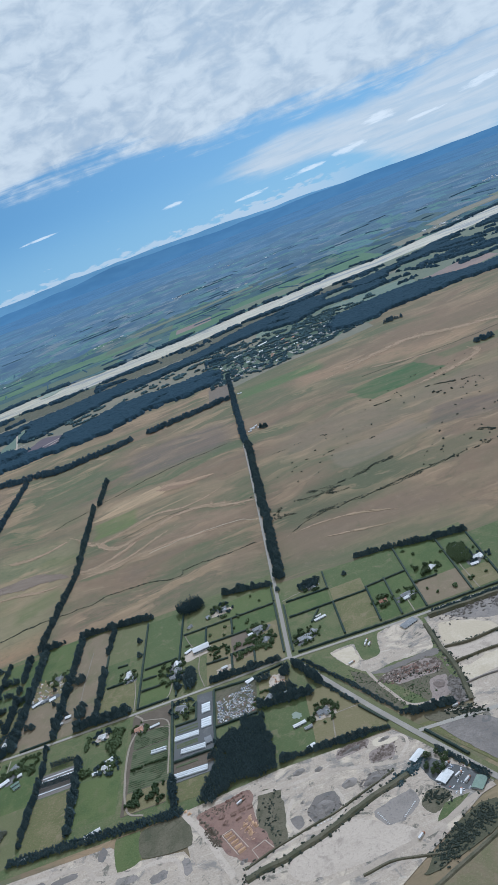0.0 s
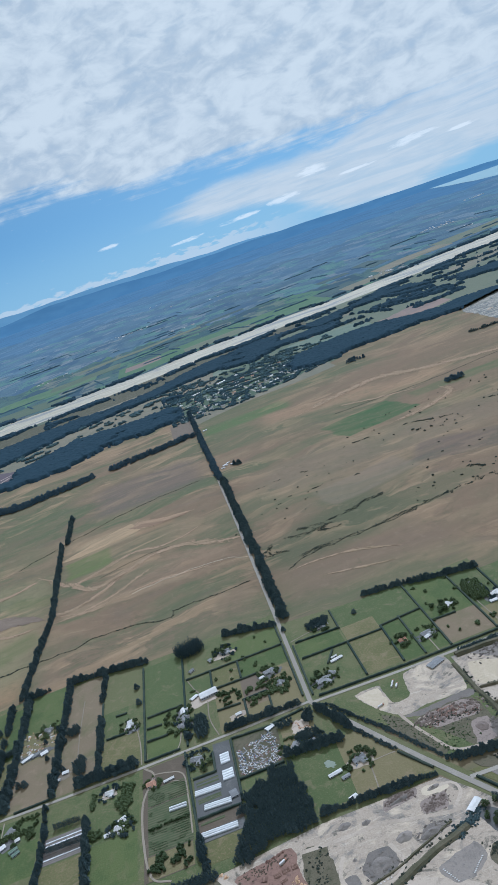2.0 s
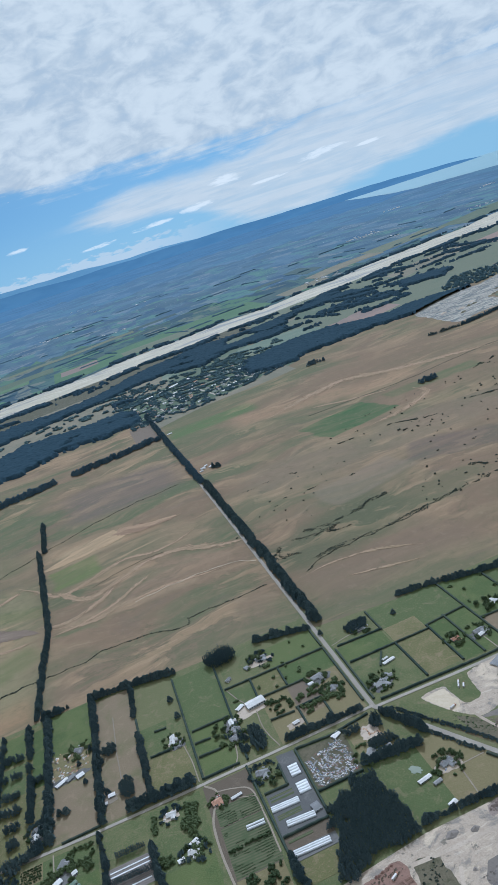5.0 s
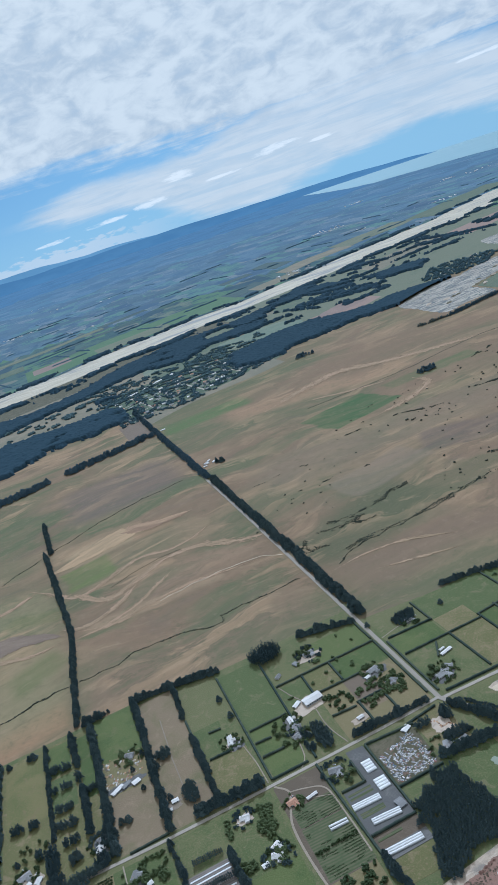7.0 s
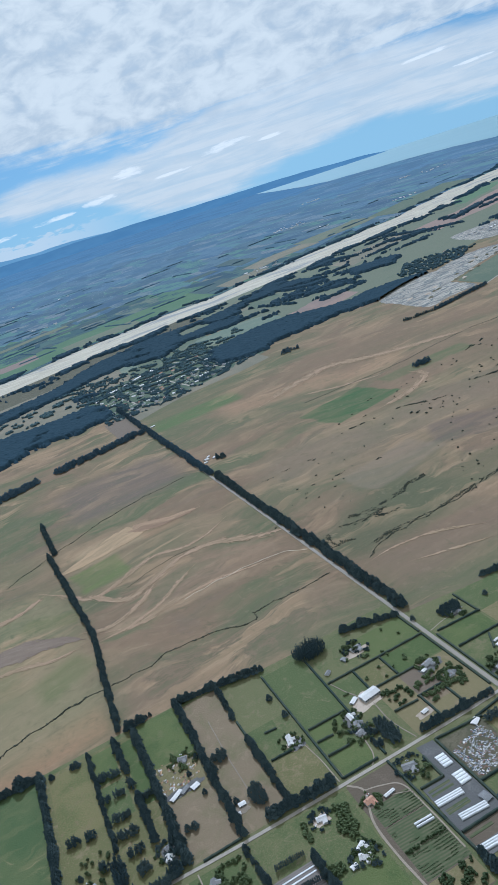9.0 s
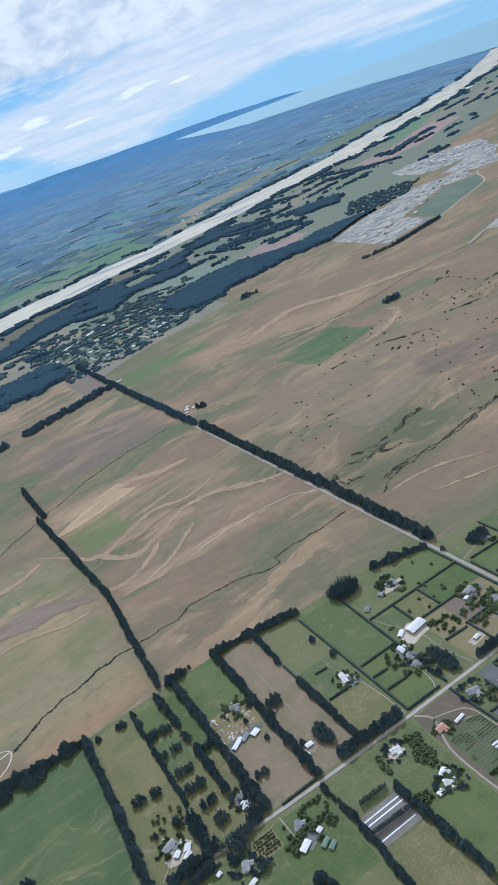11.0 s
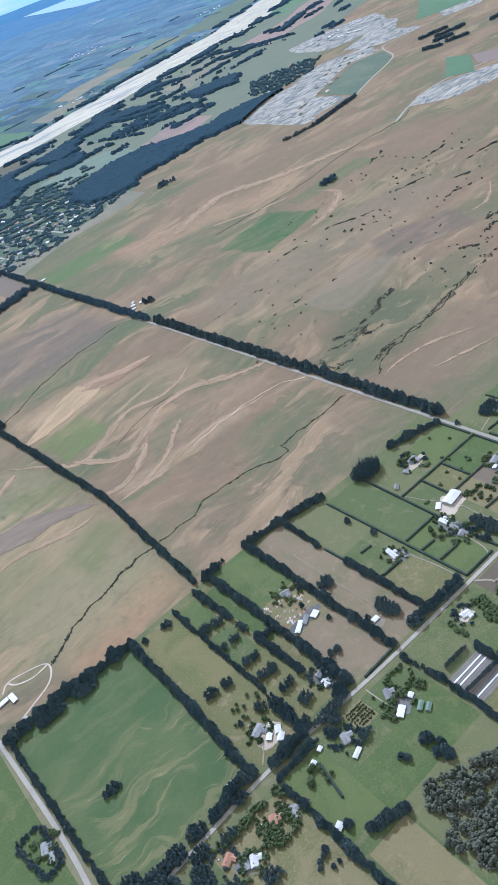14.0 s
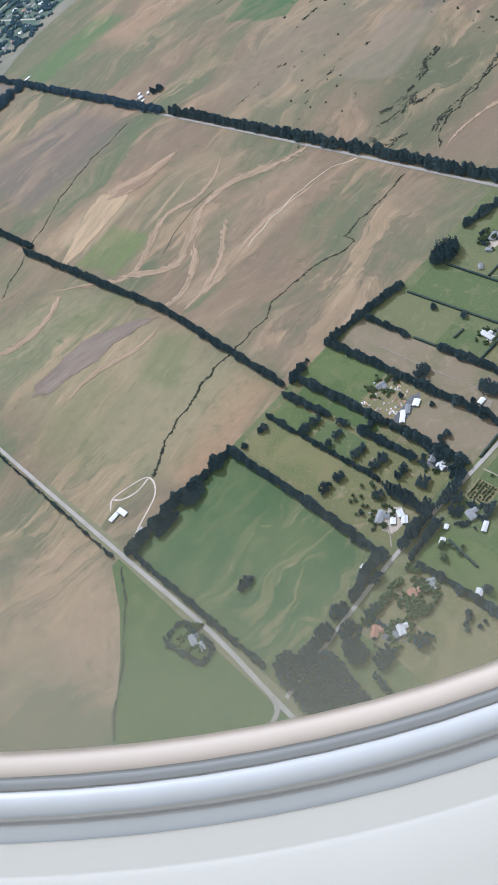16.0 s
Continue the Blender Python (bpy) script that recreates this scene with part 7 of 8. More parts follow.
greenhouse(-24.6, -14.7, 5.3, 1.5, 3, -3)
greenhouse(-23.1, -19.4, 5.3, 1.5, 3, -5)
greenhouse(-23.8, -26.1, 7.4, 1.5, 3, -3)
greenhouse(-30.8, -15.6, 3.4, 0.45, 1, -3)
greenhouse(-30.8, -16.3, 3.4, 0.45, 1, -3)
for y in (-11.6, -12.6, -16.6, -17.3, -23):
    slab("plant_bed", [(-26.8, y - 0.3), (-22.2, y - 0.3), (-22.2, y + 0.3), (-26.8, y + 0.3)], "beds", "long bed of potted green plants", "plant bed")
for x0, y in ((-57.6, -11.6), (-57.6, -12.6), (-57.8, -16.2)):
    slab("cloth_strip", [(x0, y - 0.14), (x0 + 7.4, y - 0.14), (x0 + 7.4, y + 0.14), (x0, y + 0.14)], "film", "long white cloth strip over crop rows", "crop cover")
slab("wrecking_yard", [(-18, -2.6), (-8.4, -3.6), (-9, -14.8), (-18, -14.8)], "scrub_floor", "brown dirt yard of a car wrecker", "yard")
first = car_proto()
first.matrix_basis = pose(-12, -9, 0, 0, 0, 20)
parked = car_proto()
tagged(parked, "car parked on a gravel yard beside a farmhouse", "car", "cars parked at farmhouses")
parked.matrix_basis = pose(-26.4, -5.9, 0, 0, 0, 30)
lots = random.Random(77)
for hx, hy, hl, hw, hturn, _ in HOUSES_WEST + HOUSES_SOUTH + HOUSES_REST:
    for k in range(lots.choice((1, 1, 2))):
        away, a = lots.uniform(1.5, 2.3), lots.uniform(0, 6.3)
        copy_thing(parked, pose(hx + away * math.cos(a), hy + away * math.sin(a), 0, 0, 0, lots.uniform(0, 180)))
rng = random.Random(3)
made = 0
while made < 280:
    x, y = rng.uniform(-17.6, -9.4), rng.uniform(-14.4, -4.4)
    lane = abs(math.hypot(x + 13.4, y + 9.2) - 2.6) < 0.25 or abs(y + 6.6 + 0.2 * x) < 0.0
    if lane or (x < -14.6 and y > -6.6) or (y > -5.6 and x < -12):
        continue
    copy_thing(first, pose(x, y, 0, 0, 0, rng.choice((20, 110)) + rng.uniform(-14, 14)))
    made += 1


pieces, slots = [], []
while len(pieces) < 300:
    x, y = rng.uniform(-17.6, -9.2), rng.uniform(-14.5, -4.2)
    if abs(math.hypot(x + 13.4, y + 9.2) - 2.6) < 0.2 or (y > -5.6 and x < -12):
        continue
    m = pose(x, y, 0, 0, 0, rng.choice((20, 110)) + rng.uniform(-14, 14))
    tint = rng.choice((0, 1, 1, 2, 3, 3))
    for b in (box(-0.27, -0.11, 0.0, 0.27, 0.11, 0.11), box(-0.14, -0.09, 0.11, 0.13, 0.09, 0.17)):
        pieces.append(moved(b, m))
        slots += [tint] * 6
v, f = joined(pieces)
tagged(mesh_object("wrecked_cars", v, f, ["white_roof", "grey_roof", "red_dirt", "soil"], slots=slots), "stripped car shells crowded in a dirt yard", "cars", kind="stuff")


def in_quad(q):
    def test(x, y):
        n = len(q)
        return all((q[(i + 1) % n][0] - q[i][0]) * (y - q[i][1]) - (q[(i + 1) % n][1] - q[i][1]) * (x - q[i][0]) >= 0 for i in range(n))

    return test


woods("pine_plantation", "dense dark pine plantation beside a greenhouse nursery", lambda x, y: in_quad([(-21.6, -35.6), (-6.8, -33.2), (-6.8, -17), (-11.5, -16), (-17.6, -20.5)])(x + 2.2 * noise.noise((x * 0.35, y * 0.35, 3)), y + 2.2 * noise.noise((x * 0.4, y * 0.4, 6))) and noise.noise((x * 0.3, y * 0.22, 17)) < 0.52, -23, -37, -6, -15, 0.38, 1.4, "pine", 7, 6)
woods("mixed_wood", "mixed grey-green gum wood at a paddock's corner", lambda x, y: ((x + 71.5) / 7.6) ** 2 + ((y + 28) / 7.4) ** 2 < 1 + 1.5 * noise.noise((x * 0.22, y * 0.22, 5)) and noise.noise((x * 0.42, y * 0.42, 8)) > 0.0, -84, -40, -59, -16, 0.72, 1.6, "gum", 9, 14)
woods("mixed_wood", "low grey-green scrub beneath a gum wood", lambda x, y: ((x + 71.5) / 7.8) ** 2 + ((y + 28) / 7.6) ** 2 < 1 + 1.5 * noise.noise((x * 0.22, y * 0.22, 5)) and noise.noise((x * 0.8, y * 0.8, 12)) > -0.1, -84, -40, -59, -16, 0.42, 0.6, "gum", 29, 2)
woods("mixed_wood", "dark wood at a road junction", in_quad([(-120.6, -4), (-116.5, -17), (-112.5, -12), (-110.5, -1), (-113, 3.5), (-119.4, 4)]), -122, -18, -109, 6, 0.6, 1.9, "pine", 10, 6)
woods("garden_trees", "thick garden trees round houses by a road", lambda x, y: noise.noise((x * 0.35, y * 0.35, 3)) > 0.10, -104, -9, -90.5, -1.2, 0.58, 0.95, "leaf", 11, 6)
woods("garden_trees", "shrubs and trees in a large garden", lambda x, y: noise.noise((x * 0.3, y * 0.3, 14)) > 0.17, -48.4, -17, -39, -3, 0.6, 0.75, "leaf", 13, 6)
woods("garden_trees", "shrubs and trees in a large garden", lambda x, y: noise.noise((x * 0.4, y * 0.4, 17)) > 0.15, -70, -8.6, -60, -1.6, 0.55, 0.85, "leaf", 14, 6)
woods("garden_trees", "rows of shrubs beside a warehouse", lambda x, y: noise.noise((x * 0.4, y * 0.9, 23)) > 0.1, -19.6, 10, -13.8, 16.4, 0.6, 0.7, "leaf", 16, 5)
woods("garden_trees", "scattered shrubs in small paddocks", lambda x, y: noise.noise((x * 0.5, y * 0.8, 27)) > 0.54, -26, 19, -2, 36, 0.6, 0.6, "leaf", 17, 4)
woods("garden_trees", "scattered shrubs in small paddocks", lambda x, y: noise.noise((x * 0.5, y * 0.8, 29)) > 0.56, 34, 1, 52, 30, 0.6, 0.6, "leaf", 18, 4)
woods("garden_trees", "orchard and garden trees beside a farmhouse", lambda x, y: noise.noise((x * 0.5, y * 0.5, 21)) > 0.1, -12.5, 7, -3, 14.4, 0.55, 0.7, "leaf", 15, 6)
GROVES = [(-24.2, 40.2, 4.0, 2.7, 30, 3.0, "pine"), (-24, 6, 1.6, 4.4, 24, 1.6, "pine"), (-27, 6.5, 1.2, 3, 12, 1.4, "pine"), (-110, 21.3, 2.2, 0.8, 12, 1.3, "pine"), (-31, 13.5, 1.6, 2.6, 12, 0.9, "round"),
          (-68.6, -17, 1.2, 3.2, 14, 1.7, "pine"), (-1.6, -4.6, 1.2, 2.2, 20, 1.5, "pine"), (-3.2, -10.6, 3.0, 1.2, 20, 1.5, "pine"), (-6.6, -4.4, 1.8, 1.0, 18, 1.3, "pine"), (9, 29.6, 3, 2.4, 18, 1.2, "pine"), (4.4, 7.6, 2.6, 1.8, 14, 1.0, "round")]
GROVES_B = [(-16.4, 34.6, 2.6, 1.6, 12, 1.0, "round"), (-25, -6.6, 2.2, 2.6, 12, 0.9, "round"), (46.6, 17.6, 2.4, 5, 30, 1.1, "round"), (36.6, 16.5, 1.6, 3, 12, 1.2, "round"), (24.6, 8.4, 1.4, 3, 14, 0.9, "round"), (5, -21.6, 2.4, 1.4, 14, 0.9, "round"), (-84, -5.6, 3, 2, 12, 1.0, "round"), (-92, -15.5, 3, 2, 9, 1.3, "pine"), (20.4, -45.2, 2.2, 2.6, 16, 1.0, "round"), (-84.6, 14, 4, 3, 14, 0.8, "round")]
for cx, cy, rx, ry, n, h, shape in GROVES + GROVES_B:
    if n >= 18:
        planted(cx, cy, rx, ry, 0.5, h, "pine" if shape == "pine" else "leaf", "thick dark grove of trees beside paddocks", n + int(abs(cx)))
        continue
    grove(cx, cy, rx, ry, n, h, shape, "dark pine in a paddock grove" if shape == "pine" else "leafy green tree near a farmhouse", "trees of a grove")
LONE = [(-36.2, 43.6), (-39, 32.4), (-38.4, 25), (-60.6, 16.4), (-61.8, 23.4), (-66.4, 10), (-65, 9.6), (-56.2, 10), (-83.6, 44.3), (-82.6, 44), (-88.4, 44.5), (-87.2, 12.5), (-73.5, -13.6), (-73, -14.6), (-87, -14.6), (18.6, 28.5), (0.6, 33), (-59, 27)]
for x, y in LONE:
    tree(x, y, RNG.uniform(1.2, 1.7), "pine", 1.25)
CLUMPS = [(-75.6, 35.1, 1.0, 1.0), (-78.2, 35.5, 1.1, 0.9), (-78.5, 28.5, 0.7, 0.7), (-75.7, 28.4, 1.2, 0.6), (-73.1, 29.4, 0.7, 1.5), (-77, 21.9, 1.9, 0.8), (-77.9, 17, 1.0, 0.9), (-75.7, 16.6, 0.9, 1.0), (-71, 23.9, 1.0, 0.8), (-83.4, 21.5, 1.0, 1.0), (-86.9, 22, 1.3, 0.9), (-82.6, 12.2, 0.9, 0.9)]
CLUMPS_B = [(-80.2, 8.4, 1.2, 4.0), (-80.1, 3.2, 1.5, 1.3), (-75.4, 1.4, 3.6, 0.9), (-71.2, 2.8, 1.3, 1.4), (-69.8, 8.4, 0.7, 2.6), (-76, 6.8, 1.3, 1.1), (-76.4, 11.6, 1.6, 0.7), (-92.1, 3.7, 1.3, 1.3), (-78.2, -1.5, 0.8, 0.8), (-74.4, -6.4, 1.6, 0.7), (-75.6, -0.6, 1.2, 0.8), (-54.9, 23.4, 1.5, 1.3), (-52, 8.6, 1.4, 2.6)]
CLUMPS_C = [(-104.3, 2.9, 1.8, 1.3), (-109, 2.4, 1.8, 1.4), (-106, -0.4, 1.6, 1.0), (-113, 2.2, 2.4, 1.5), (-108, -4, 1.8, 2.2), (-103, 45.4, 2.8, 1.9), (-111.6, 45, 3.2, 1.0), (-96, 1.6, 1.4, 0.8), (-101.2, -1.7, 1.5, 0.9), (-105.8, -8.4, 1.8, 1.4), (-99.9, -11.6, 1.4, 1.2), (-117, 4.4, 2.0, 1.6)]
for i, (cx, cy, rx, ry) in enumerate(CLUMPS + CLUMPS_B + CLUMPS_C):
    planted(cx, cy, rx * 1.1, ry * 1.1, 0.5, 1.6, "pine", "clump of dark trees standing in small paddocks", 300 + i)
belt((-56.2, -8.6), (-50.6, -8.8), 1.5, 0.36, 0.1, "poplar", "row of tall slim poplars beside crop beds", 0.15)
belt((-58, -14.4), (-49.4, -14.9), 1.5, 0.36, 0.1, "poplar", "row of tall slim poplars beside crop beds", 0.15)
woods("orchard", "small clipped orchard trees in straight rows", lambda x, y: (y + 4.9) % 0.66 < 0.28, -74, -5.1, -70.2, -1.0, 0.26, 0.32, "leaf", 19, 4)

# ---- quarry and sawmill ----
FLOOR, SPOIL, SAND, SHINGLE, WEEDS = "bare pale gravel floor of a quarry", "brown spoil and rubble in a quarry", "cream sand floor of a pit", "grey shingle working area", "weedy rough ground in a quarry"
slab("quarry_floor", [(3.4, -2.2), (31.6, -1.4), (34, -33), (27.8, -33.4), (19.4, -31), (11, -17)], "mid", "rough grass round a gravel pit", "quarry")
slab("quarry_floor", [(31, -3.4), (66, -5), (66, -58), (40, -58), (29.6, -40), (31.4, -33)], "quarry", "wide gravel workings beside a road", "quarry")
slab("quarry_floor", [(-25.6, -36), (-6, -33.8), (15.6, -34), (19.2, -39), (27.6, -53), (20, -58), (8, -66), (-16, -60), (-22, -54)], "quarry", "dusty gravel floor of a quarry", "quarry")
slab("quarry_floor", [(-64, -38), (-39, -38), (-33, -43.6), (-24.6, -45), (-18, -56), (-64, -56)], "quarry", "grey worked gravel lot", "quarry")
plot("quarry_floor", [(9.0, -4.0), (14.3, -3.6), (15.2, -10.6), (19, -10.4), (20.4, -2.8), (29.5, -1.8), (30.2, -8), (29.2, -15), (21, -14.9), (16, -15.6), (12, -11)], "quarry", FLOOR, "quarry")
plot("quarry_floor", [(9.4, -4.6), (13.8, -4.2), (14.4, -10.2), (12.3, -10.6)], "pale_gravel", SAND, "quarry", 0.4)
plot("quarry_floor", [(12, -13), (15, -16), (18, -23.8), (20.4, -28.8), (17.6, -28.4), (12.4, -17.8)], "scrub_floor", WEEDS, "quarry", 0.5)
plot("quarry_floor", [(15.4, -15.8), (21, -15.7), (29.6, -15.2), (29.7, -17.4), (19.3, -17.6)], "grey_gravel", SHINGLE, "quarry")
plot("quarry_floor", [(16.8, -18.2), (23.3, -17.0), (29.0, -17.6), (29.8, -24), (28.2, -31), (24.3, -30), (19.5, -22)], "scrub_floor", WEEDS, "quarry", 0.4)
plot("quarry_floor", [(17.6, -18.6), (23.3, -17.2), (28.6, -18.2), (28.6, -22.6), (24, -22.4), (20.6, -22.2)], "spoil", SPOIL, "quarry", 0.6)
plot("quarry_floor", [(26, -24), (29, -24.4), (27.9, -30.2), (24.6, -29.8)], "spoil", SPOIL, "quarry", 0.4)
plot("quarry_floor", [(21.6, -17.6), (24.6, -17.8), (25, -20), (22.4, -19.8)], "red_dirt", "reddish broken brick and soil in a quarry", "quarry", 0.4)
plot("quarry_floor", [(29, -26), (31.6, -27.4), (30.6, -33.4), (27.6, -32.8)], "grey_gravel", SHINGLE, "quarry", 0.4)
plot("quarry_floor", [(32.6, -8.4), (34.4, -7.4), (41, -11.4), (43.4, -16), (38, -16.6), (32, -15.2)], "pale_gravel", SAND, "quarry", 0.4)
plot("quarry_floor", [(32.4, -24.6), (41, -22.4), (52, -24), (50, -29), (38.4, -27.8), (32.6, -28.2)], "pale_gravel", SAND, "quarry", 0.4)
plot("quarry_floor", [(35, -4.6), (48, -4.6), (60, -6), (58, -12), (46, -12), (41, -10.6)], "grey_gravel", SHINGLE, "quarry", 0.4)
plot("quarry_floor", [(23.6, -37), (31.8, -38.6), (36, -46), (31, -50), (28, -46)], "grey_gravel", "flat grey settling floor beside a road", "quarry", 0.2)
plot("quarry_floor", [(22, -33.4), (30, -34.4), (32, -38), (24, -36.4)], "scrub_floor", WEEDS, "quarry", 0.3)
plot("quarry_floor", [(-10.4, -37.8), (-6.9, -38.6), (-6.2, -44), (-6.6, -50.4), (-9.6, -51), (-11.6, -46)], "scrub_floor", WEEDS, "quarry", 0.4)
plot("quarry_floor", [(4.6, -36.6), (10.2, -36.0), (10.9, -34.4), (8, -33.9), (5, -34.4)], "spoil", SPOIL, "quarry", 0.3)
plot("quarry_floor", [(10.2, -40.2), (10.6, -37.6), (15.2, -37.4), (14, -40.6)], "spoil", SPOIL, "quarry", 0.3)
plot("quarry_floor", [(11.2, -36.4), (12.4, -34.6), (16, -36), (15, -37.2)], "pale_gravel", SAND, "quarry", 0.3)
plot("quarry_floor", [(7.6, -46.4), (9.2, -42.6), (12.6, -42.8), (12.2, -45)], "grey_gravel", SHINGLE, "quarry", 0.3)
plot("quarry_floor", [(-2.6, -46.2), (-0.6, -43.4), (2.8, -43.6), (3.4, -47), (1, -49), (-1.6, -48.6)], "grey_gravel", SHINGLE, "quarry", 0.3)
plot("quarry_floor", [(-5.8, -46.4), (-3.6, -46.2), (-3.4, -48.6), (-4.8, -49)], "grey_gravel", SHINGLE, "quarry", 0.2)
plot("quarry_floor", [(-7, -55), (4.4, -50.8), (14.6, -57.8), (5, -59.4), (-5, -59.2)], "gravel", "smooth bare tan gravel pad", "quarry", 0.3)
plot("quarry_floor", [(8.2, -51), (14.8, -48.8), (15.6, -52), (12.4, -54.4), (9.6, -54.4)], "grey_gravel", SHINGLE, "quarry", 0.3)
plot("quarry_floor", [(15.6, -53.2), (17, -50.6), (20.2, -51.4), (20.4, -53.2), (17.2, -55.4)], "scrub_floor", WEEDS, "quarry", 0.3)
plot("quarry_floor", [(17, -56.9), (19.2, -54), (23.3, -53.7), (19.6, -56.2)], "mid", "narrow mown grass island between roads", "quarry", 0.1)
plot("quarry_floor", [(18.2, -59.4), (24.1, -56), (27.4, -57.2), (25.6, -61), (16.4, -64.4), (12.6, -64.6)], "scrub_floor", WEEDS, "quarry", 0.5)
plot("quarry_floor", [(10, -68.6), (17, -65.6), (24.2, -62.2), (34, -56), (36, -74), (14, -78)], "brown", "dry brown grass slope beside a pit", "quarry", 0.4)
plot("quarry_floor", [(17.6, -43), (20, -44), (26.3, -50.6), (26.4, -53.8), (21, -52), (18.4, -48)], "yard", "grey sealed yard round site buildings", "quarry", 0.2)
plot("quarry_floor", [(-22.4, -38.4), (-16.8, -37), (-12.2, -36.2), (-11.4, -44), (-8.8, -51), (-13, -52.4), (-17.4, -48)], "red_dirt", "reddish bark and soil in a yard", "quarry", 0.4)
plot("quarry_floor", [(-38, -37.4), (-33.4, -37), (-32.6, -43.6), (-36.8, -44.4)], "lush", "dark green corner of rough grass", "quarry", 0.1)
plot("quarry_floor", [(-33, -37), (-24.8, -36.8), (-23.2, -44.2), (-32.2, -43.4)], "scrub_floor", "brown-olive fallow corner", "quarry", 0.1)
for cx, cy, rx, ry, turn in ((-24, -48.4, 0.9, 1.9, 20), (-40.2, -39.4, 0.8, 1.6, 8), (-29, -48.6, 1.6, 1.0, 10), (-47, -42, 2.6, 0.8, 6), (-34, -47, 1.2, 0.7, 0), (-52, -41.4, 1.2, 0.7, 0)):
    patch("quarry_floor", cx, cy, rx, ry, "grey_gravel", "dark wet hollow in a gravel lot", turn, 0.3, 2.6, "quarry")
HAUL = [([(-13.8, -53.9), (-7.6, -51.4), (2.6, -48.6), (13.6, -44.4)], 0.55), ([(27.4, -53.4), (22, -55.4), (17.2, -57.6), (9.4, -59.8), (-1.6, -61.4)], 1.0), ([(18, -58), (14.4, -60.6), (8.9, -61.8), (3.3, -63.4)], 0.7), ([(16, -42), (12, -41.4), (4, -39), (-4, -38.6), (-11, -38)], 0.8), ([(14.8, -10.8), (15.5, -16.1), (17.9, -23.4), (20.6, -29.2), (26.9, -30.8)], 0.6), ([(-24.9, -36.4), (-20.4, -44), (-16, -54)], 1.1), ([(-4.6, -42), (-6, -46), (-4, -50), (0.6, -50), (4, -47.4), (3, -43)], 0.6)]
HAUL_B = [([(25.6, -34), (30, -35.6), (36, -37.6)], 0.6), ([(-56, -40), (-44, -40.6), (-41, -44), (-36, -45.6), (-29, -45.4), (-25.6, -47), (-24.6, -52)], 0.9), ([(-50, -39), (-49.6, -46), (-48, -54)], 0.6), ([(20.4, -14.2), (25, -13), (29, -13.6)], 0.8), ([(12.6, -35.6), (16.6, -36), (17.4, -38.6), (15, -41.4)], 0.6)]
for line, w in HAUL + HAUL_B:
    ribbon("haul_road", line, w, "gravel", "pale dusty haul road through a quarry", "track", 0.8, 0.3, 0.25)
plot("quarry_floor", [(31.8, -16.8), (42, -17.4), (54, -18), (52, -21), (41, -20.9), (33, -21.4)], "gravel", FLOOR, "quarry", 0.4)
for p, q, rowlen in (((8.7, -51.4), (9.9, -54.2), 9), ((12.6, -53.9), (14.8, -51.8), 10), ((-1.2, -49.6), (1.2, -49.2), 5)):
    for i in range(rowlen):
        t = i / (rowlen - 1)
        x, y = p[0] + (q[0] - p[0]) * t, p[1] + (q[1] - p[1]) * t
        bv, bf = box(x - 0.12, y - 0.07, 0.0, x + 0.12, y + 0.07, 0.16)
        tagged(mesh_object("concrete_block", bv, bf, "white_roof"), "pale cast concrete block on a gravel floor", "block", "concrete blocks in the quarry")


def bank(points, h, w, mat, label):
    """A long earth bank with sloping sides."""
    line = curve_points(points, 0.8, 0.3, points[0][1])
    v, f = [], []
    for i, q in enumerate(line):
        d = (line[min(i + 1, len(line) - 1)] - line[max(i - 1, 0)]).normalized()
        side = Vector((-d.y, d.x, 0))
        hh = h * (1 + 0.3 * noise.noise((i * 0.3, points[0][0], 0)))
        for a, b in ((-1, -0.05), (-0.35, 1), (0.35, 1), (1, -0.05)):
            c = q + side * a * w * (1 + 0.15 * noise.noise((i * 0.4, a, points[0][0])))
            v.append((c.x, c.y, hh * b if b > 0 else -0.05))
        if i:
            for j in range(3):
                a0, b0 = 4 * i - 4 + j, 4 * i + j
                f.append((a0, b0, b0 + 1, a0 + 1))
    return tagged(mesh_object("earth_bank", v, f, mat), label, "bank")


WEEDY = "long weedy earth bank beside a quarry floor"
bank([(-14, -53.3), (-7.6, -50.8), (2.6, -48), (13.4, -43.6)], 0.25, 0.35, "scrub_floor", WEEDY)
bank([(-14, -55.4), (-2.9, -52.6), (7.6, -48.2), (15.4, -45.6)], 0.4, 0.95, "scrub_floor", WEEDY)
bank([(31.6, -16.2), (37, -17), (43, -16.6), (52, -17.4)], 0.5, 0.4, "scrub_floor", WEEDY)
bank([(32, -21.9), (41, -21.6), (52, -22.4)], 0.5, 0.4, "scrub_floor", WEEDY)
bank([(31.6, -28.8), (38, -28.8), (50, -29.8)], 0.3, 0.3, "grey_gravel", "low grey bank between pit floors")
bank([(32, -3.6), (42, -4.0), (60, -4.6)], 0.7, 1.0, "scrub_floor", "long dark overgrown bank beside a road")
bank([(30.4, -6), (30.9, -15.3), (31.6, -23.2), (31, -33.7)], 0.4, 0.7, "scrub_floor", WEEDY)
bank([(16.6, -62.6), (9.4, -61), (4, -61.6)], 0.25, 0.4, "scrub_floor", WEEDY)
bank([(26, -61.6), (20, -64.4), (12, -68)], 0.3, 0.6, "scrub_floor", WEEDY)
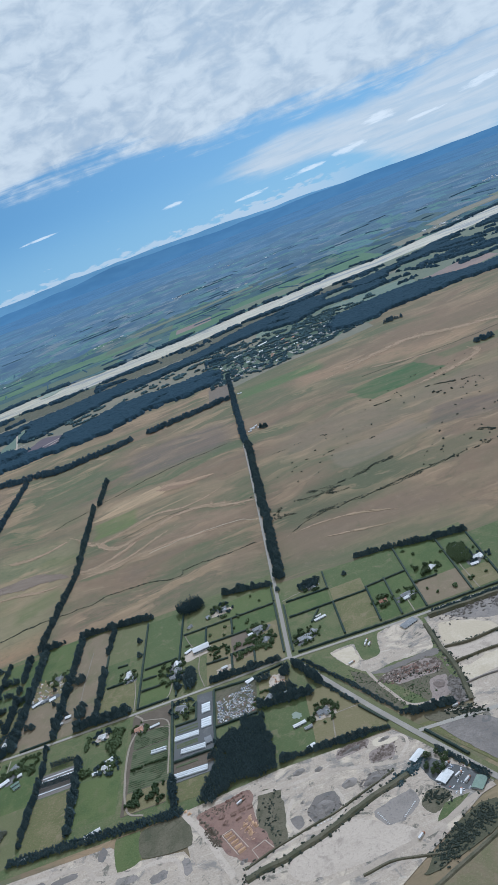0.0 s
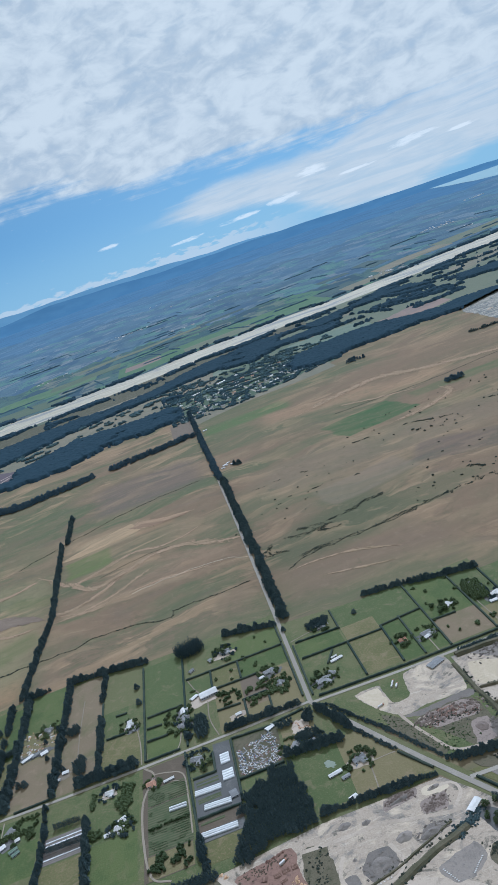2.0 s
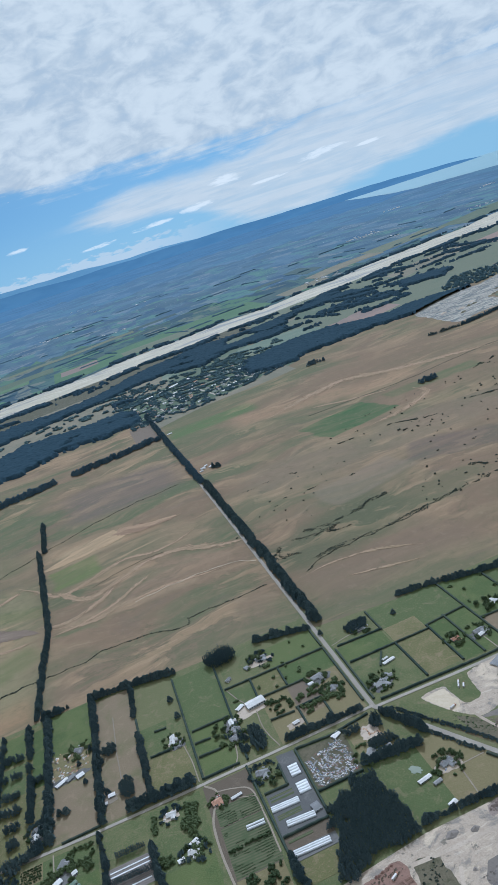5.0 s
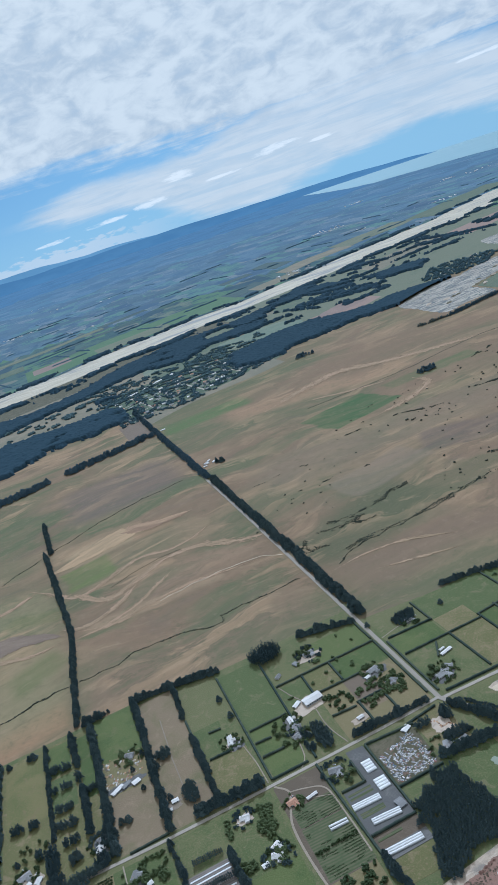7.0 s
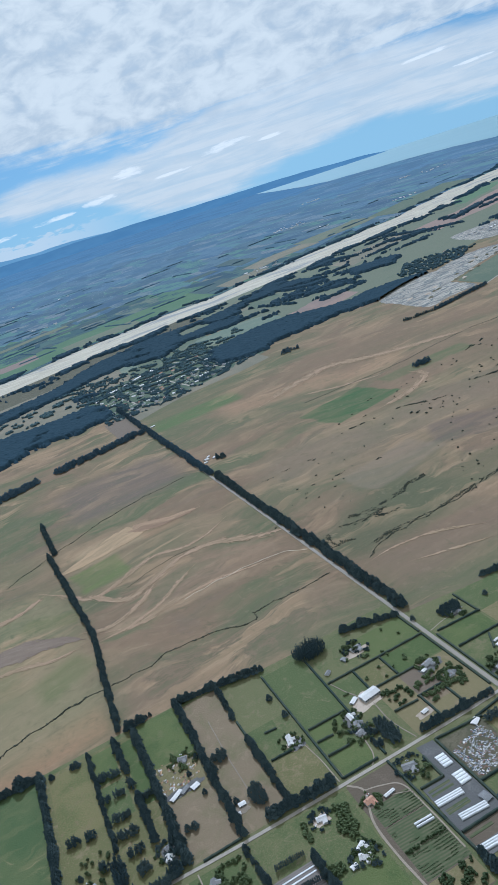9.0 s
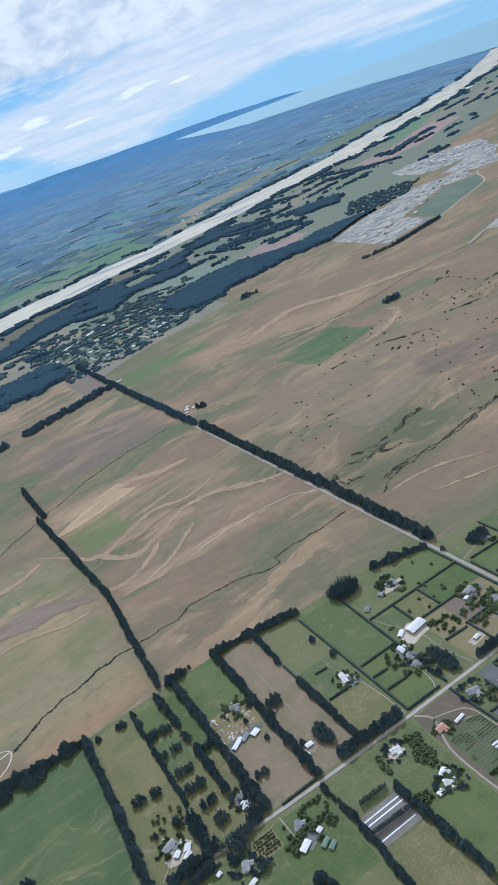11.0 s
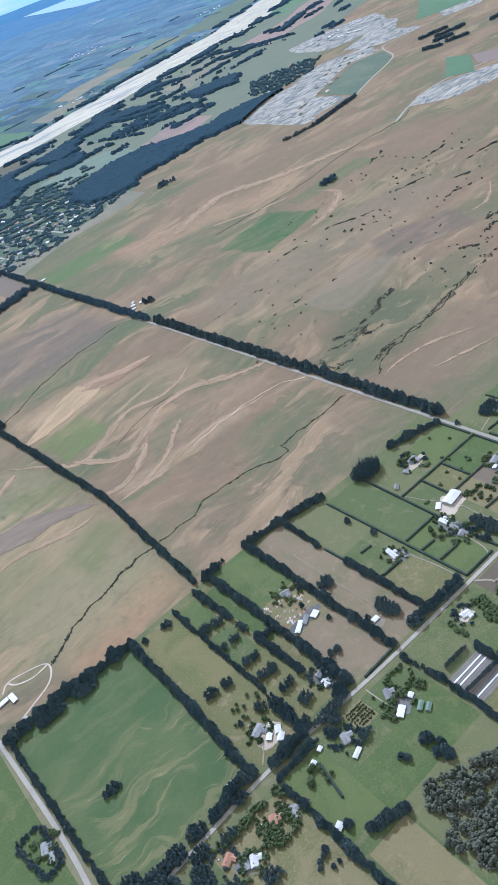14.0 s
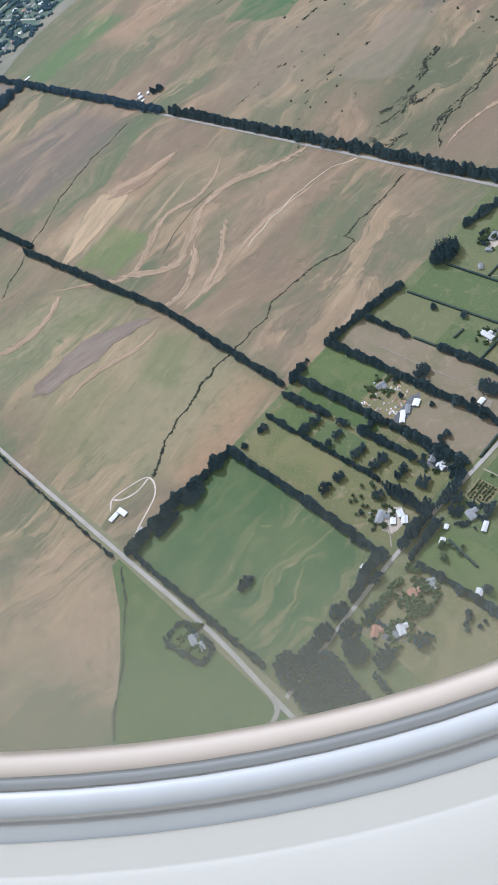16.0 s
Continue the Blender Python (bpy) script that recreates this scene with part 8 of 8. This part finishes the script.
HEAPS = [(0.9, -37.3, 1.0, 0.7, 0.4), (0.4, -46.3, 2.2, 1.7, 0.5), (5.6, -43.0, 1.6, 1.1, 0.6), (9.8, -44.3, 2.2, 1.0, 0.6), (13.6, -35.6, 1.3, 0.6, 0.4), (7.8, -35.4, 2.4, 0.6, 0.4), (-2.8, -36.3, 1.3, 0.9, 0.4), (-3.0, -43.6, 0.5, 0.5, 0.3), (25.6, -20.6, 1.4, 0.9, 0.5), (21.6, -20.4, 1.2, 0.8, 0.5), (27.4, -20.6, 1.2, 0.9, 0.5), (27.2, -26.4, 1.3, 1.6, 0.5), (18.8, -19.6, 1.0, 0.6, 0.4), (23.4, -18.6, 0.9, 0.5, 0.4)]
for i, (x, y, rx, ry, h) in enumerate(HEAPS):
    heap(x, y, rx, ry, h, "grey_gravel" if i < 8 else "spoil", "grey shingle stockpile on a quarry floor" if i < 8 else "brown soil and rubble heap in a quarry", 12)
for i in range(26):
    heap(18 + 13 * rng.random(), -22 + 4 * rng.random(), 0.5, 0.4, 0.3, rng.choice(("red_dirt", "spoil", "spoil", "gravel")), "small rubble heap in a quarry", rng.uniform(0, 90))


for i, (line, spread, n, size, mat, words) in enumerate((
        ([(-14, -55.4), (-2.9, -52.6), (7.6, -48.2), (15.4, -45.6)], 0.45, 420, 0.26, "gorse", "dark weeds over a long earth bank"),
        ([(-14, -53.3), (-7.6, -50.8), (2.6, -48), (13.4, -43.6)], 0.2, 160, 0.18, "gorse", "dark weeds over a low earth bank"),
        ([(31, -8), (31, -16), (31.8, -24), (31, -33)], 0.5, 200, 0.24, "gorse", "dark weeds over an earth bank"),
        ([(32, -16.2), (43, -16.6), (52, -17.4)], 0.25, 120, 0.2, "gorse", "dark weeds over an earth bank"), ([(32, -21.9), (41, -21.6), (52, -22.4)], 0.25, 120, 0.2, "gorse", "dark weeds over an earth bank"),
        ([(17.6, -19.4), (22, -19), (28.4, -20)], 0.9, 330, 0.22, "spoil", "brown broken rubble in a quarry"), ([(18.4, -20.6), (24, -19.6), (28.6, -21.4)], 0.8, 140, 0.2, "red_dirt", "reddish broken brick in a quarry"),
        ([(19, -20.4), (25, -20.8), (28.4, -22)], 0.8, 150, 0.2, "gorse", "dark weeds among rubble"), ([(29.6, -26), (29.4, -33)], 0.55, 170, 0.22, "grey_gravel", "grey broken concrete rubble in a quarry"),
        ([(11.6, -13), (15.4, -20.6), (19.6, -28.4)], 0.8, 130, 0.18, "leaf", "rough scrub on weedy ground"), ([(22, -24), (24, -28)], 1.2, 100, 0.18, "leaf", "rough scrub on weedy ground"),
        ([(15.4, -63), (20, -60.6), (25.6, -58)], 1.0, 700, 0.22, "gorse", "rough scrub on weedy ground"), ([(27, -34.6), (31.6, -37)], 0.8, 120, 0.26, "gorse", "rough scrub on weedy ground"),
        ([(-8.6, -39), (-8.8, -45), (-8.4, -50)], 0.9, 90, 0.2, "gorse", "low weeds on rough ground"), ([(5.4, -35.4), (9.8, -35)], 0.4, 120, 0.2, "spoil", "brown spoil ridge"), ([(10.8, -39.4), (14.6, -38.4)], 0.7, 150, 0.2, "spoil", "brown spoil ridge"),
        ([(7.8, -44.6), (11.8, -43.6)], 0.6, 130, 0.2, "grey_gravel", "grey broken shingle"), ([(-1.4, -46.6), (2, -46)], 0.8, 120, 0.18, "grey_gravel", "grey broken shingle"), ([(-20.4, -38.6), (-17.4, -38.6), (-13, -37.6)], 0.5, 120, 0.18, "soil", "dark bark scraps in a sawmill yard"),
        ([(-20, -42), (-18.6, -46)], 0.5, 120, 0.22, "soil", "dark bark heaps in a sawmill yard"), ([(-13.0, -43), (-12.2, -47)], 0.5, 60, 0.14, "log", "orange sawn offcuts in a sawmill yard"), ([(17, -51.4), (20, -53)], 0.7, 110, 0.24, "gorse", "low weeds on rough ground"),
        ([(12.4, -46.6), (16, -45), (18, -43.4)], 0.5, 160, 0.3, "pine", "dark bushes beside a yard"), ([(36, -6), (48, -6.6), (58, -8)], 1.4, 220, 0.3, "grey_gravel", "grey spoil heaps beside a road"))):
    scrub("rubble" if mat not in ("gorse", "pine") else "weeds", line, spread, n, size, mat, words, 0.4)


def log_stack(x, y, l, w, h, turn, mat="log"):
    ob = empty_thing("log_stack", "orange-brown stack of sawn logs in a yard" if mat == "log" else "dark reddish stack of logs in a yard", "log stack", "log stacks in the sawmill yard", pose(x, y, 0, 0, 0, turn))
    n = max(3, int(w / 0.16))
    for k in range(n):
        for level in range(2 if 0 < k < n - 1 else 1):
            yy = -w / 2 + w * (k + 0.5) / n
            zz = 0.07 + level * h * 0.5
            part("log", moved(taper((-l / 2 * rng.uniform(0.85, 1.0), 0, 0), (l / 2 * rng.uniform(0.85, 1.0), 0, 0), 0.09, 0.08, 6), Matrix.Translation((0, yy, zz))), mat, ob)
    return ob


def timber_bay(corners, label):
    """A concrete pad with low pale walls on three sides."""
    ob = empty_thing("timber_bay", label, "storage bay")
    p = [Vector((x, y, 0)) for x, y in corners]
    part("pad", ([(q.x, q.y, z) for z in (0.062, -0.05) for q in p], [(3, 2, 1, 0), (4, 5, 6, 7), (0, 1, 5, 4), (1, 2, 6, 5), (2, 3, 7, 6), (3, 0, 4, 7)]), "gravel", ob)
    for a, b in ((p[0], p[1]), (p[1], p[2]), (p[3], p[0])):
        d = b - a
        part("bay_wall", moved(box(-0.06, -0.07, 0, d.length + 0.06, 0.07, 0.13), pose(a.x, a.y, 0, 0, 0, math.degrees(math.atan2(d.y, d.x)))), "gravel", ob, "pale low concrete wall")


timber_bay([(-17.7, -44.6), (-15.9, -43.9), (-13.2, -48.9), (-15.0, -49.8)], "pale walled bay stacked with orange timber")
timber_bay([(-12.6, -49.8), (-10.3, -48.7), (-9.0, -50.7), (-11.6, -52.0)], "pale walled empty bay in a timber yard")
for i in range(5):
    log_stack(-16.55 + 0.56 * i, -44.9 - 1.06 * i, 1.45, 0.85, 0.2, 20 + rng.uniform(-4, 4))
for x, y, l, w, turn in ((-15.4, -40.6, 1.2, 1.3, 10), (-13.9, -40.3, 1.3, 1.2, 14), (-12.4, -40.2, 1.1, 1.3, 4), (-14.6, -42.1, 1.2, 0.9, 18), (-17.6, -40.4, 1.0, 1.2, 70), (-17.0, -42.0, 1.0, 1.0, 66)):
    log_stack(x, y, l, w, 0.2, turn, "bark_log")
for (x0, y0), (x1, y1), n, mat in (((-21.8, -39.0), (-18.7, -43.9), 9, "soil"), ((-17.0, -37.2), (-13.2, -36.5), 6, "red_dirt"), ((-12.6, -42.8), (-11.4, -45.4), 5, "log"), ((-13.6, -43.6), (-12.6, -46.4), 6, "log"), ((-14.6, -51.6), (-13.4, -51.4), 4, "grey_gravel"), ((-24.6, -36.1), (-23.4, -37.0), 3, "log")):
    for i in range(n):
        u = (i + rng.random()) / n
        heap(x0 + (x1 - x0) * u + rng.uniform(-0.2, 0.2), y0 + (y1 - y0) * u + rng.uniform(-0.2, 0.2), rng.uniform(0.3, 0.7), rng.uniform(0.22, 0.45), 0.34, mat, "dark bark heap in a timber yard" if mat == "soil" else "heap of bark and offcuts in a timber yard", rng.uniform(0, 90))
for x, y, turn in ((17.4, -4.4, 60), (17.0, -5.2, 60), (17.8, -5.8, 60), (24, -51, 40), (23, -49.4, 30), (22.2, -53, 70), (28, -33.8, 10), (12.8, -10.2, 20), (-14, -38.5, 30), (14, -58.4, 40), (21.8, -46.4, 20)):
    truck(x, y, turn, "white truck with an orange cab on bare gravel")
for i in range(26):
    copy_thing(first, pose(rng.uniform(19.5, 24.5), rng.uniform(-53, -45.5), 0, 0, 0, rng.uniform(0, 180)))
for i in range(170):
    x, y = rng.uniform(-68, -59.6), rng.uniform(21, 30.5)
    if noise.noise((x * 0.5, y * 0.5, 31)) > -0.12 and y < 31 - 0.5 * abs(x + 66):
        heap(x, y, rng.uniform(0.16, 0.5), rng.uniform(0.14, 0.32), 0.24, rng.choice(("log", "white_roof", "white_roof", "tile_roof", "grey_gravel", "gravel")), "small heap of stored materials in a paddock", rng.uniform(0, 90))

# ---- market garden: rows of low plants between paths ----
woods("crop_rows", "uneven rows of low green vegetables in garden beds", lambda x, y: y % 0.62 < 0.24 and abs(x + 32.9) > 0.35 and noise.noise((x * 0.25, y * 0.45, 31)) > 0.05, -36.6, -25.2, -28.8, -8.4, 0.15, 0.12, "leaf", 23, -1)
woods("garden_trees", "ragged shrubs along the foot of garden beds", lambda x, y: noise.noise((x * 0.5, y * 0.5, 33)) > 0.05, -36.6, -31, -28.8, -26, 0.6, 0.7, "leaf", 24, 5)
rough_hedge((-36.6, -19.4), (-28.9, -19.0), 0.5, 0.5, "clipped green hedge across garden beds", "leaf", 25)
for i in range(12):
    u = i / 11
    heap(-5.0 + 2.6 * u + 0.4 * math.sin(9 * u), -5.2 - 3.0 * u + 0.5 * math.cos(7 * u), 0.3 + 0.2 * (i % 3), 0.2, 0.22, "log" if i % 3 else "red_dirt", "pile of cut orange timber in a small yard", 25 + 40 * (i % 4))

# ---- the aircraft's window wall, placed from the last camera pose to fit its view ----
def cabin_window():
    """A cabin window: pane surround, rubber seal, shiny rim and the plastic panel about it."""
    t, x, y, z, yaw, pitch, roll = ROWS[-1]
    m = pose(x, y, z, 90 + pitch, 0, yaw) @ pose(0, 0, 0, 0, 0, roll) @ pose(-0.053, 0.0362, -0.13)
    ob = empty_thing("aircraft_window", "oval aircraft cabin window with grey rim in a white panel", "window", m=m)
    # oval sized so that its lower edge fits the last view
    A, B, N = 0.1697, 0.0917, 96

    def ring(name, steps, mat, label=""):
        """Swept round the oval: each step is how far outside the opening, and how near the eye."""
        v, f = [], []
        for i in range(N):
            a = 2 * math.pi * i / N
            ca, sa = math.cos(a), math.sin(a)
            nx, ny = ca / A, sa / B
            k = math.hypot(nx, ny)
            for out, near in steps:
                v.append((A * ca + out * nx / k, B * sa + out * ny / k, near))
        s = len(steps)
        for i in range(N):
            for j in range(s - 1):
                p, q = i * s + j, (i + 1) % N * s + j
                f.append((p, q, q + 1, p + 1))
        o = part(name, (v, f), mat, ob, label)
        o.data.polygons.foreach_set("use_smooth", [True] * len(o.data.polygons))

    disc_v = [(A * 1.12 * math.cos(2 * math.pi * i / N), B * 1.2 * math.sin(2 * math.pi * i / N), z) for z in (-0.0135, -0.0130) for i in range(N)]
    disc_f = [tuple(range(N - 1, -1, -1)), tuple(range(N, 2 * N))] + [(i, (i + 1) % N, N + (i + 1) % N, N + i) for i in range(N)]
    pane = part("pane", (disc_v, disc_f), "pane", ob, "clear pane with a painted reflection along its lower edge")
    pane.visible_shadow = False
    ring("pane_surround", [(-0.0002, -0.004), (0.0004, -0.002), (0.0022, -0.0008), (0.0030, -0.0008)], "surround", "tan inner window surround")
    ring("seal", [(0.0029, -0.0012), (0.0036, -0.0008), (0.0050, -0.0006), (0.0055, -0.0010)], "seal", "dark grey rubber window seal")
    ring("rim", [(0.0054, -0.0014), (0.0058, 0.0004), (0.0072, 0.0012), (0.0090, 0.0012), (0.0103, 0.0004), (0.0107, -0.0016)], "rim", "polished grey window rim")
    ring("outer_lip", [(0.0107, -0.0018), (0.0113, -0.0006), (0.0128, 0.0), (0.0143, -0.0004)], "rim", "grey lip of the window rim")
    ring("panel", [(0.0142, -0.0008), (0.0160, 0.0004), (0.021, 0.0012), (0.03, 0.0016), (0.09, 0.002), (0.13, -0.002), (0.131, -0.008)], "panel", "white plastic cabin wall panel")


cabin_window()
